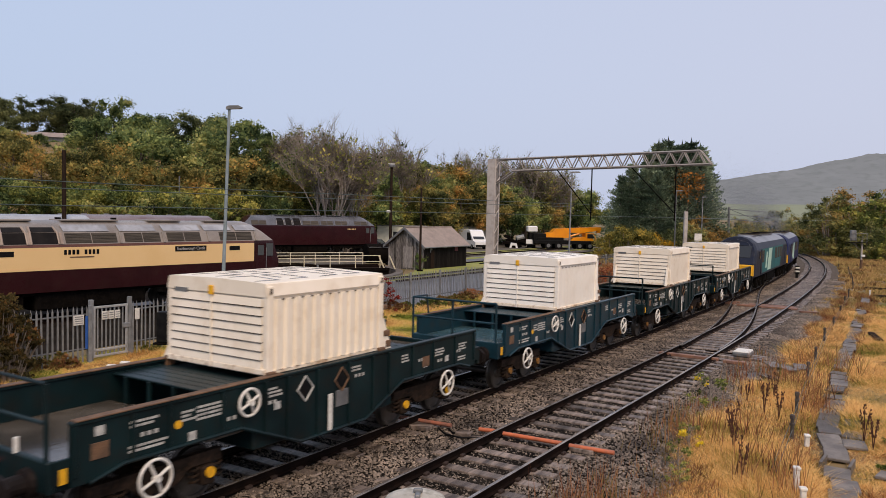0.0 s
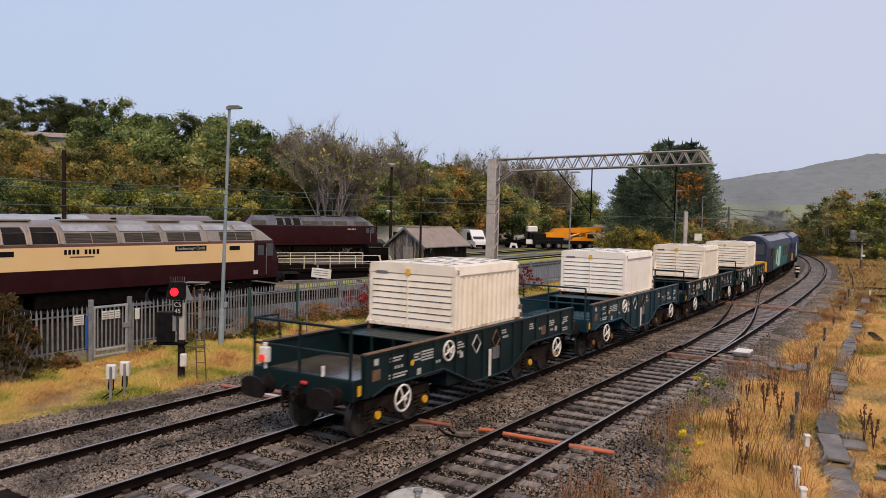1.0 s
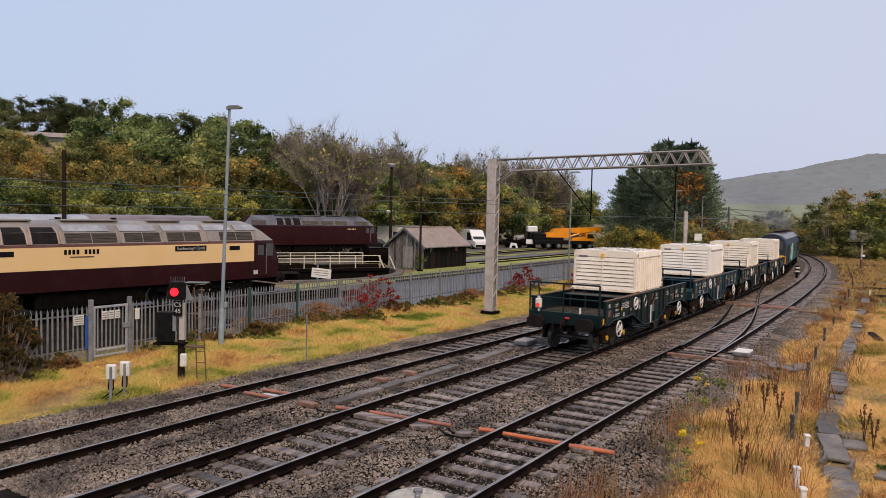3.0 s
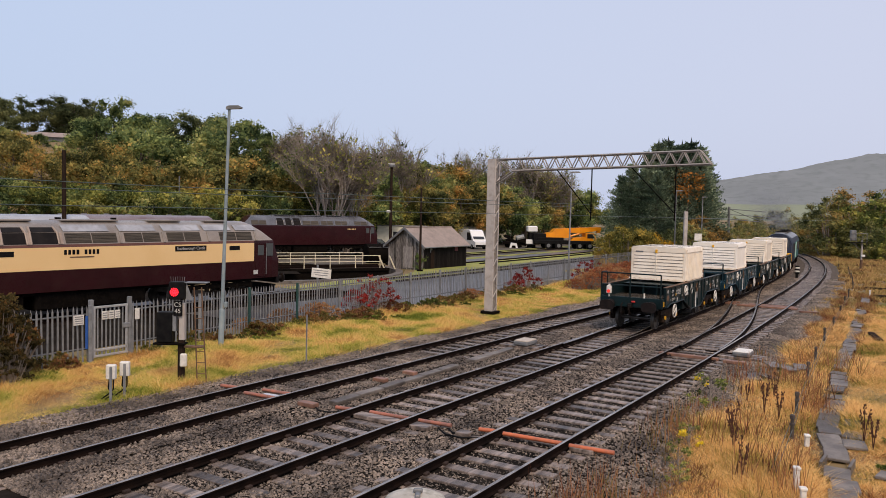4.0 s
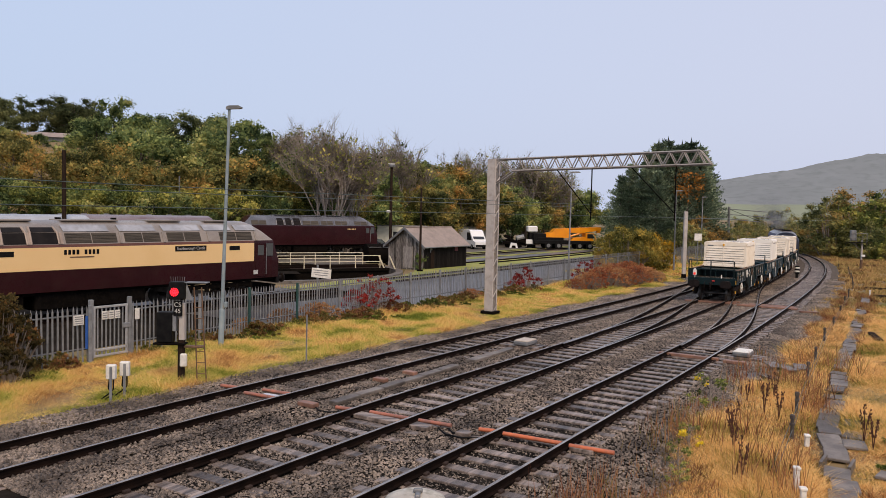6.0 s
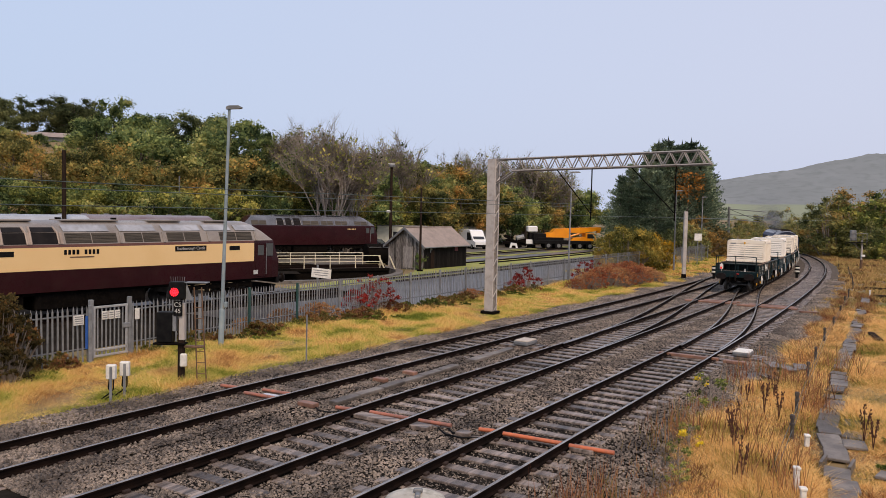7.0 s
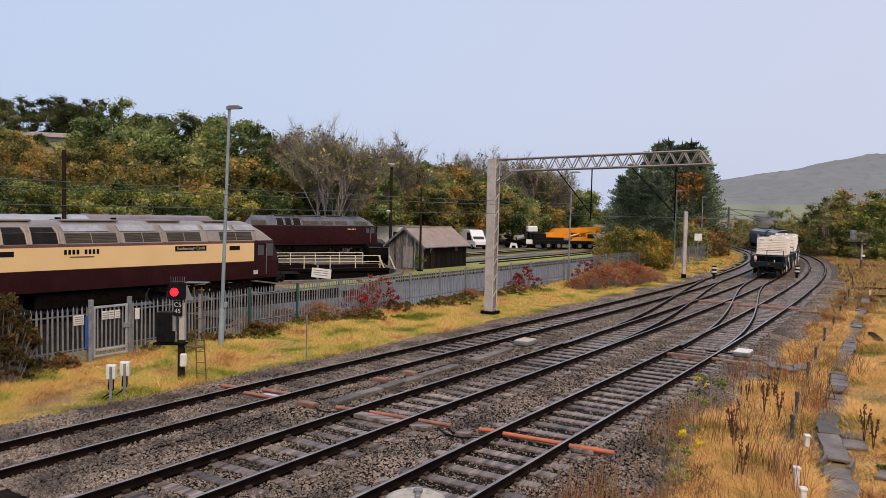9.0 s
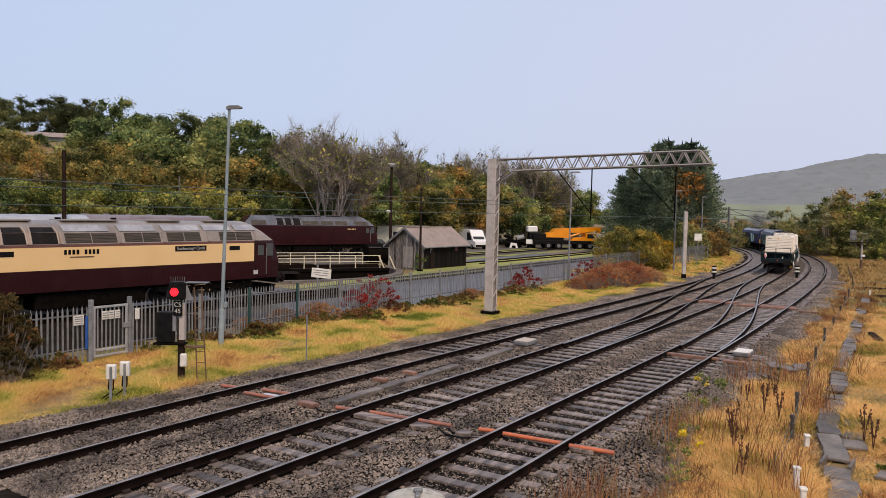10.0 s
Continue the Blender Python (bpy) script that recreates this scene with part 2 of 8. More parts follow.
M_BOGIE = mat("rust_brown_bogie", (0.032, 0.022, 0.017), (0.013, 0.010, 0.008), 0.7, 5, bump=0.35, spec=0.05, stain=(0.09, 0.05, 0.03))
M_DARKPANEL = mat("sooty_roof_window", (0.010, 0.009, 0.009), (0.02, 0.017, 0.016), 0.4, 2, bump=0.02, spec=0.06)
M_BUFFER = mat("greasy_buffer", (0.018, 0.013, 0.012), (0.01, 0.008, 0.008), 0.5, 6, spec=0.1, bump=0.2)
M_TYRE = mat("wheel_tread", (0.12, 0.11, 0.10), (0.05, 0.045, 0.04), 0.4, 3, metal=0.6)
M_WHITE = mat("white_paint", (0.72, 0.71, 0.67), (0.60, 0.58, 0.54), 0.5, 5, bump=0.05, stain=(0.35, 0.3, 0.25), stain_amount=0.3)
M_LETTER = mat("white_stencil", (0.50, 0.50, 0.48), (0.30, 0.30, 0.29), 0.6, 12, bump=0.0)
M_YELLOW = mat("yellow_paint", (0.80, 0.42, 0.02), (0.66, 0.33, 0.02), 0.45, 6, bump=0.05, stain=(0.2, 0.1, 0.03), stain_amount=0.3)
M_RED = mat("red_paint", (0.55, 0.03, 0.025), (0.4, 0.025, 0.02), 0.45, 6)
M_REDGLOW = mat("red_lamp", (1.0, 0.02, 0.04), (1.0, 0.015, 0.03), 0.3, 6, glow=3.0)
M_TAIL = mat("red_tail_lamp", (1.0, 0.06, 0.04), (0.9, 0.04, 0.03), 0.3, 6, glow=0.25)
M_BLACK = mat("black_paint", (0.006, 0.006, 0.007), (0.012, 0.012, 0.012), 0.5, 6, bump=0.05, spec=0.05)
M_MAROON = mat("maroon_coach_paint", (0.030, 0.006, 0.008), (0.022, 0.005, 0.006), 0.3, 0.8, bump=0.02, stain=(0.04, 0.02, 0.017), stain_amount=0.3, spec=0.2)
M_COACHCREAM = mat("cream_coach_paint", (0.80, 0.55, 0.27), (0.76, 0.51, 0.24), 0.3, 0.7, bump=0.02, coat=0.2)
M_ROOF = mat("weathered_grey_roof", (0.26, 0.225, 0.195), (0.17, 0.15, 0.135), 0.3, 0.9, bump=0.06, stain=(0.15, 0.105, 0.08), stain_amount=0.3)
M_GRILLE = mat("sooty_grille", (0.055, 0.05, 0.045), (0.10, 0.088, 0.075), 0.8, 3, spec=0.04, bump=0.6, fine=60, stretch=(0.3, 1, 6))
M_GLASS = glassy("dark_glass", (0.02, 0.022, 0.025))
M_PALEGLASS = glassy("pale_glass", (0.07, 0.08, 0.085), 0.1)
M_STEEL = mat("galvanised_steel", (0.25, 0.26, 0.27), (0.15, 0.16, 0.17), 0.55, 4, metal=0.2, bump=0.08, stain=(0.22, 0.21, 0.2), rand=0.12)
M_STEELDARK = mat("weathered_galvanised_steel", (0.20, 0.205, 0.21), (0.12, 0.125, 0.13), 0.5, 3, metal=0.3, bump=0.1, rand=0.15)
M_LAMP = mat("blue_grey_lamp_paint", (0.24, 0.30, 0.33), (0.16, 0.21, 0.23), 0.5, 2, bump=0.1, stain=(0.3, 0.3, 0.29))
M_MAST = mat("pale_mast_paint", (0.47, 0.43, 0.40), (0.36, 0.33, 0.31), 0.6, 1.5, bump=0.12, stain=(0.25, 0.2, 0.16), stain_amount=0.5)
M_FENCEGREEN = mat("green_post_paint", (0.012, 0.06, 0.055), (0.01, 0.045, 0.04), 0.5, 4)
M_WOODDARK = mat("dark_pole_wood", (0.035, 0.023, 0.017), (0.018, 0.012, 0.010), 0.85, 4, spec=0.03, bump=0.5, stretch=(6, 6, 0.6))
M_BOARD = mat("weathered_grey_board", (0.30, 0.27, 0.25), (0.06, 0.052, 0.047), 0.85, 5, spec=0.15, bump=0.5, rand=0.65, stretch=(8, 8, 0.5), stain=(0.03, 0.027, 0.024))
M_BOARDBLACK = mat("tarred_board", (0.010, 0.009, 0.009), (0.018, 0.016, 0.015), 0.8, 5, spec=0.03, bump=0.4, rand=0.3, stretch=(8, 8, 0.5))
M_SHEDROOF = mat("felt_shed_roof", (0.31, 0.245, 0.21), (0.24, 0.19, 0.165), 0.7, 1.5, bump=0.15, stain=(0.12, 0.10, 0.09))
M_CONCRETE = mat("wet_concrete", (0.17, 0.148, 0.132), (0.08, 0.068, 0.06), 0.5, 2.5, bump=0.4, rand=0.3, stain=(0.06, 0.05, 0.042), spec=0.3)
M_BARK = mat("bark", (0.10, 0.08, 0.065), (0.06, 0.048, 0.04), 0.9, 3, bump=0.6, stretch=(3, 3, 0.6))
M_BIRCH = mat("pale_bark", (0.28, 0.245, 0.22), (0.14, 0.12, 0.105), 0.85, 3, bump=0.4)
M_TWIG = mat("bare_twigs", (0.27, 0.225, 0.19), (0.17, 0.14, 0.12), 0.9, 3, bump=0.1)
M_WIRE = mat("wire", (0.06, 0.09, 0.08), (0.05, 0.07, 0.065), 0.5, 4)
M_BOOM = mat("grey_boom_steel", (0.30, 0.285, 0.275), (0.20, 0.19, 0.185), 0.6, 2.5, bump=0.1, stain=(0.16, 0.11, 0.08), stain_amount=0.5)
M_LEAFGREEN = leafy("green_leaves", [(0.029, 0.0507, 0.0235), (0.0997, 0.145, 0.058), (0.236, 0.281, 0.0997), (0.471, 0.426, 0.154)])
M_LEAFAMBER = leafy("autumn_leaves", [(0.0399, 0.0507, 0.0217), (0.154, 0.154, 0.0544), (0.362, 0.29, 0.0906), (0.562, 0.299, 0.0906)])
M_LEAFDARK = leafy("dark_needles", [(0.0459, 0.0743, 0.0486), (0.149, 0.203, 0.135), (0.351, 0.419, 0.27)])
M_LEAFOLIVE = leafy("olive_leaves", [(0.0263, 0.042, 0.0158), (0.0963, 0.126, 0.0385), (0.297, 0.315, 0.0875), (0.56, 0.473, 0.122)])
# Olive leaves toned paler, with distance haze put into the colour.
M_LEAFPALE = leafy("haze_pale_olive_leaves", [(0.06, 0.078, 0.0336), (0.156, 0.174, 0.072), (0.324, 0.3, 0.108), (0.432, 0.276, 0.096)])
M_LEAFRED = leafy("crimson_leaves", [(0.22, 0.025, 0.02), (0.32, 0.035, 0.03), (0.20, 0.045, 0.03)])
M_LEAFRUST = leafy("rust_red_weeds", [(0.24, 0.065, 0.04), (0.38, 0.15, 0.07), (0.50, 0.31, 0.14), (0.30, 0.12, 0.07)])
M_LEAFGOLD = leafy("golden_leaves", [(0.25, 0.14, 0.02), (0.42, 0.22, 0.02), (0.2, 0.15, 0.025)])
M_STRAW = leafy("dry_grass", [(0.20, 0.07, 0.03), (0.58, 0.27, 0.10), (0.88, 0.56, 0.22), (0.92, 0.66, 0.31), (0.86, 0.55, 0.21), (0.56, 0.31, 0.11), (0.34, 0.29, 0.06), (0.12, 0.15, 0.03)], 0.42, vary=0.0)
M_GRASS = leafy("verge_grass", [(0.106, 0.145, 0.0242), (0.262, 0.31, 0.0484), (0.522, 0.455, 0.0968), (0.891, 0.639, 0.252), (0.813, 0.484, 0.184), (0.349, 0.155, 0.0581)], 0.55, vary=0.0)
M_DOCK = mat("dead_dock", (0.10, 0.035, 0.02), (0.06, 0.025, 0.015), 0.9, 6)

# ---- the line: track B straight, then a curve to the left ----
TH0, OFF0 = 0.5617, -10.4187
CURVE_AT, CURVE_R, CURVE_RAMP = 3.2, 226.7, 147.9
_S = np.arange(-30.0, 330.0, 0.5)
_K = np.clip((_S - CURVE_AT) / CURVE_RAMP, 0, 1) / CURVE_R
_T = TH0 - np.concatenate([[0], np.cumsum((_K[1:] + _K[:-1]) / 2 * 0.5)])
_mid = (_T[1:] + _T[:-1]) / 2
_X = OFF0 * math.cos(TH0) - 30 * math.sin(TH0) + np.concatenate([[0], np.cumsum(np.sin(_mid) * 0.5)])
_Y = -OFF0 * math.sin(TH0) - 30 * math.cos(TH0) + np.concatenate([[0], np.cumsum(np.cos(_mid) * 0.5)])


def line(s, o=0.0):
    """Place and heading at s metres along track B, o metres to its right."""
    th = float(np.interp(s, _S, _T))
    return float(np.interp(s, _S, _X)) + o * math.cos(th), float(np.interp(s, _S, _Y)) - o * math.sin(th), th


def dip(s):
    """The line falls gently as it goes away."""
    return -0.007 * min(max(s - 15.0, 0.0), 135.0)


def W(s, o, z=0.0):
    x, y, _ = line(s, o)
    return (x, y, z + dip(s))


def at_line(s, o, z=0.0, turn=0.0):
    """A pose with x along the track, y to its left."""
    x, y, th = line(s, o)
    return pose(x, y, z + dip(s), 0, 0, 90 - math.degrees(th) + turn)


def plain(s, o, z=0.0):
    """As W, by the straight line carried on."""
    return (o + OFF0) * math.cos(TH0) + s * math.sin(TH0), -(o + OFF0) * math.sin(TH0) + s * math.cos(TH0), z + dip(s) * min(max((o + 13) / 5, 0), 1)


def ease(s, a, b, u, v):
    k = min(max((s - a) / (b - a), 0), 1)
    return u + (v - u) * k * k * (3 - 2 * k)


def off_a(s):
    return ease(s, 20, 60, -3.66, -3.28)


def off_c(s):
    return ease(s, 20, 60, 3.54, 3.34)


def EDGE(s):
    """Where the ballast ends on the right."""
    return np.interp(s, [10, 13.4, 15.8, 22.4, 31, 60], [6.6, 6.8, 6.2, 5.75, 5.85, 5.4])


# ---- ground ----
PIT = (-13.2, 60.0, 9.4)


def so_of(x, y):
    """Rough place along and beside the straight line."""
    return x * math.sin(TH0) + y * math.cos(TH0), x * math.cos(TH0) - y * math.sin(TH0) - OFF0


_SS = _X * math.sin(TH0) + _Y * math.cos(TH0)
_OO = _X * math.cos(TH0) - _Y * math.sin(TH0) - OFF0


def fall(s, o):
    """Fall of the ground at straight coordinates: full beside the line and its curve, none in the yard."""
    near = o - np.interp(s, _SS, _OO)
    f = np.maximum(np.clip((o + 13) / 5, 0, 1), np.clip((near + 7.8) / 2, 0, 1))
    return -0.007 * np.clip(np.interp(s, _SS, _S) - 15, 0, 135) * f


def gz(x, y):
    """Fall of the ground beside the line."""
    return float(fall(*so_of(x, y)))


def height(x, y):
    s, o = so_of(x, y)
    z = -0.25 + gz(x, y)
    if -5.9 < o < 5.8 and s < 30:
        z -= 0.06
    else:
        z += 0.05 * noise.noise((x * 0.35, y * 0.35, 0)) + 0.03 * noise.noise((x, y, 3))
    if o < -52 and y > 20 and s < 132:
        z += (min((-52 - o) * 0.4, 13)) * min(1.0, (132 - s) / 36) + (1.0 * noise.noise((x * 0.05, y * 0.05, 7)) if o < -56 else 0)
    d = math.hypot(x - PIT[0], y - PIT[1])
    if d < PIT[2] + 0.3:
        z = -1.7
    return z


def build_ground():
    xs = sorted(set([-3000, -1500, -700, -350, -220, -150, -120] + list(range(-100, 101, 1)) + [120, 150, 220, 350, 700, 1500, 3000]))
    ys = sorted(set([-800, -200, -80, -40] + list(range(-20, 151, 1)) + [165, 185, 220, 280, 400, 700, 1500, 3500]))
    vs = [(x, y, height(x, y)) for y in ys for x in xs]
    nx = len(xs)
    fs = [(j * nx + i, j * nx + i + 1, (j + 1) * nx + i + 1, (j + 1) * nx + i) for j in range(len(ys) - 1) for i in range(nx - 1)]
    g = Geo()
    g.add(vs, fs)
    single("ground", g, M_EARTH, "rough ground of dry autumn grass and brown earth", "ground", kind="structure", smooth=True)


def strip(o_lo, o_hi, s_lo, s_hi, z, step=1.0, on=W, wob=0.0):
    """A flat band beside the line."""
    g = Geo()
    ss = np.arange(s_lo, s_hi + 0.01, step)
    n = 9
    vs = []
    for s in ss:
        for k in range(n):
            lo = o_lo(s) if callable(o_lo) else o_lo
            hi = o_hi(s) if callable(o_hi) else o_hi
            e = (wob * noise.noise((s * 0.6, k, 1.5)) if k in (0, n - 1) else 0)
            p = on(s, lo + (hi - lo) * k / (n - 1) + e, z - (0.1 if k in (0, n - 1) else 0))
            vs.append(p)
    g.add(vs, [(i * n + k, i * n + k + 1, (i + 1) * n + k + 1, (i + 1) * n + k) for i in range(len(ss) - 1) for k in range(n - 1)])
    return g


build_ground()
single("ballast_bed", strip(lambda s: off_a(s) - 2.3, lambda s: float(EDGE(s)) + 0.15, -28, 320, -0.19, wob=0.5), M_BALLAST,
       "wet grey-brown stone ballast under the tracks, darkened as shade between stones", "ballast", kind="structure")

M_FARBALLAST = mat("far_ballast", (0.15, 0.122, 0.10), (0.06, 0.05, 0.042), 0.8, 9.0, bump=1.0, fine=20, spec=0.05, stain=(0.03, 0.026, 0.022), stain_amount=0.7, place="World")
single("far_ballast_bed", strip(lambda s: off_a(s) - 2.1, lambda s: float(EDGE(s)) + 0.55, 57, 320, -0.182, wob=0.3), M_FARBALLAST, "grey-brown stone ballast of the far curve", "ballast", kind="structure")

# ---- tracks ----
RAIL = [(-0.07, -0.15), (0.07, -0.15), (0.07, -0.135), (0.012, -0.12), (0.012, -0.04), (0.036, -0.03), (0.036, -0.004), (-0.036, -0.004), (-0.036, -0.03), (-0.012, -0.04), (-0.012, -0.12), (-0.07, -0.135)]


def rail(parent, offset, s_lo, s_hi, step=1.0):
    """One rail of the true section, with its worn head as a part."""
    ss = list(np.arange(s_lo, s_hi + 1e-6, step))
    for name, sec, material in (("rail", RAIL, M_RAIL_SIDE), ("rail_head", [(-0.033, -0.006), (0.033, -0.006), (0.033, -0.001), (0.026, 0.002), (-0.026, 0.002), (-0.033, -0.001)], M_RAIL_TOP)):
        g = Geo()
        n = len(sec)
        vs = []
        for s in ss:
            o = offset(s) if callable(offset) else offset
            vs += [W(s, o + a, b) for a, b in sec]
        fs = [(i * n + k, i * n + (k + 1) % n, (i + 1) * n + (k + 1) % n, (i + 1) * n + k) for i in range(len(ss) - 1) for k in range(n)]
        fs += [tuple(range(n)), tuple(range((len(ss) - 1) * n, len(ss) * n))[::-1]]
        g.add(vs, fs)
        ob = part(name, g, material, parent if name == "rail" else last)
        last = ob


_sl = Geo().cbox((0, 0, -0.065), (0.25, 2.55, 0.13), 0.012)
SLEEPER_MESH = _sl.mesh("sleeper", M_SLEEPER)
TRACKS = {}


def track(label, off, first, s_hi, seed, sink=0.0):
    t = thing("railway_track", label, "railway track", kind="structure")
    rail(t, lambda s: off(s) - 0.7525, -28, s_hi)
    rail(t, lambda s: off(s) + 0.7525, -28, s_hi)
    rng = random.Random(seed)
    chairs, far = Geo(), Geo()
    s = first
    k = 0
    while s < s_hi:
        o = off(s)
        m = at_line(s + rng.uniform(-0.03, 0.03), o + rng.uniform(-0.04, 0.04), -0.15 - sink + rng.uniform(-0.014, 0.004), rng.uniform(-1.2, 1.2))
        if s < 95:
            part("sleeper", SLEEPER_MESH, None, t, at=m)
            for q in (-0.7525, 0.7525):
                for e in (-0.1, 0.1):
                    chairs.cbox((0, q + e, 0.02 + sink), (0.14, 0.07, 0.06), 0.012, m)
        else:
            far.box((0, 0, -0.05), (0.25, 2.5, 0.1), m)
        s += 0.635
        k += 1
    part("rail_chairs", chairs, M_CHAIR, t)
    tagged(part("far_sleepers", far, M_SLEEPER, t), kind="stuff")
    return t


TRACK_A = track("rusty railway track on wet wooden sleepers beside the verge", off_a, 3.1, 300, 3, 0.016)
TRACK_B = track("railway track with worn rails which the flask train follows", lambda s: 0.0, 2.9, 300, 5, 0.006)
TRACK_C = track("railway track with wet grey sleepers and worn shiny rails", off_c, 2.7, 300, 7)


def crossover(label, o0, o1, a, b):
    """Four closing rails that lead from one track to the next."""
    t = thing("crossover", label, "railway turnout", kind="structure")
    rail(t, lambda s: ease(s, a, b, o0(s), o1(s)) - 0.7525 + 0.085, a, b, 0.75)
    rail(t, lambda s: ease(s, a, b, o0(s), o1(s)) + 0.7525 - 0.085, a, b, 0.75)
    g = Geo()
    rng = random.Random(4)
    s = a + 1.0
    while s < b - 4:
        o = ease(s, a, b, o0(s), o1(s))
        side = o0(s)
        g.cbox((0, 0, -0.065), (0.25, 2.3 + abs(o - side), 0.13), 0.012, at_line(s + 0.3, (o + side) / 2, -0.185, rng.uniform(-1, 1)))
        s += 0.63
    part("long_timbers", g, M_SLEEPER, t)


crossover("crossover rails leading from one track to the next", off_c, lambda s: 0.0, 28.5, 66.0)
crossover("crossover rails leading towards the verge track", lambda s: 0.0, off_a, 26.0, 68.0)


# ---- flask wagons ----
def lettering(words, size, material, parent, at, name="lettering"):
    """Raised words in the built-in font, as a mesh."""
    cu = bpy.data.curves.new("words", "FONT")
    cu.body, cu.size, cu.extrude, cu.align_x, cu.align_y = words, size, 0.004, "CENTER", "CENTER"
    tmp = bpy.data.objects.new("words", cu)
    me = bpy.data.meshes.new_from_object(tmp)
    bpy.data.objects.remove(tmp)
    bpy.data.curves.remove(cu)
    me.materials.clear()
    me.materials.append(material)
    ob = new(name, me)
    ob.parent, ob.matrix_basis = parent, at
    return ob


def handwheel_geo(r=0.3):
    g = Geo()
    n = 28
    ring = [(r * math.cos(2 * math.pi * k / n), 0, r * math.sin(2 * math.pi * k / n)) for k in range(n + 1)]
    g.tube(ring, 0.024, 6, cap=False)
    for k in range(4):
        a = math.pi / 4 + k * math.pi / 2 + 0.35
        g.tube([(0, 0.02, 0), (r * 0.97 * math.cos(a), 0, r * 0.97 * math.sin(a))], 0.022, 6)
    g.tube([(0, -0.02, 0), (0, 0.07, 0)], 0.05, 10)
    return g


def wheelset_mesh(r=0.42):
    g = Geo()
    for sgn in (-1, 1):
        prof = [(r + 0.028, -0.07), (r + 0.028, -0.045), (r, -0.03), (r - 0.004, 0.065), (r - 0.05, 0.065), (r - 0.07, 0.03), (0.14, 0.03), (0.12, 0.08), (0.03, 0.08)]
        g.lathe(prof, 24, pose(0, sgn * 0.753, 0, -90 * sgn, 0, 0))
    g.tube([(0, -0.7, 0), (0, 0.7, 0)], 0.075, 10)
    g.box((0.2, 0.7, 0.1), (0.05, 0.02, 0.05))
    return g.mesh("wheelset", M_TYRE, True)


WHEELSET = wheelset_mesh()
HANDWHEEL = handwheel_geo(0.265).mesh("handwheel", M_WHITE, True)
HANDWHEEL_SMALL = handwheel_geo(0.215).mesh("handwheel", M_WHITE, True)
AXLES = (-4.42, -2.72, 2.52, 4.17)
WAGON_SIDE = [(-5.1, 1.78), (5.1, 1.78), (5.1, 0.97), (4.85, 0.97), (4.35, 1.1), (2.15, 1.1), (0.9, 0.57), (-0.9, 0.57), (-2.25, 1.1), (-4.35, 1.1), (-4.85, 0.97), (-5.1, 0.97)]


def bogie_frame(x0, x1):
    g = Geo()
    xm = (x0 + x1) / 2
    for sgn in (-1, 1):
        y = sgn * 1.02
        g.prism([(x0 - 0.32, 0.62), (x0 + 0.3, 0.62), (xm - 0.28, 0.42), (xm + 0.28, 0.42), (x1 - 0.3, 0.62), (x1 + 0.32, 0.62), (x1 + 0.3, 0.8), (x0 - 0.3, 0.8)], y - 0.06, y + 0.06, "y")
        for x in (x0, x1):
            g.cbox((x, sgn * 1.06, 0.45), (0.26, 0.2, 0.3), 0.03)
            for e in (-0.22, 0.22):
                coil = [(x + e + 0.07 * math.cos(q * 0.9), sgn * 1.06 + 0.07 * math.sin(q * 0.9), 0.34 + q * 0.0125) for q in range(24)]
                g.tube(coil, 0.018, 5)
    g.cbox((xm, 0, 0.7), (0.45, 2.0, 0.22), 0.02)
    return g


M_STEELWET = mat("wet_roof_panel", (0.30, 0.30, 0.30), (0.18, 0.18, 0.18), 0.15, 2.0, bump=0.1)


M_RUSTCREAM = mat("rust_run_cream", (0.84, 0.75, 0.62), (0.74, 0.60, 0.44), 0.5, 2.2, bump=0.1, fine=30, stain=(0.30, 0.15, 0.07), stain_amount=0.75)


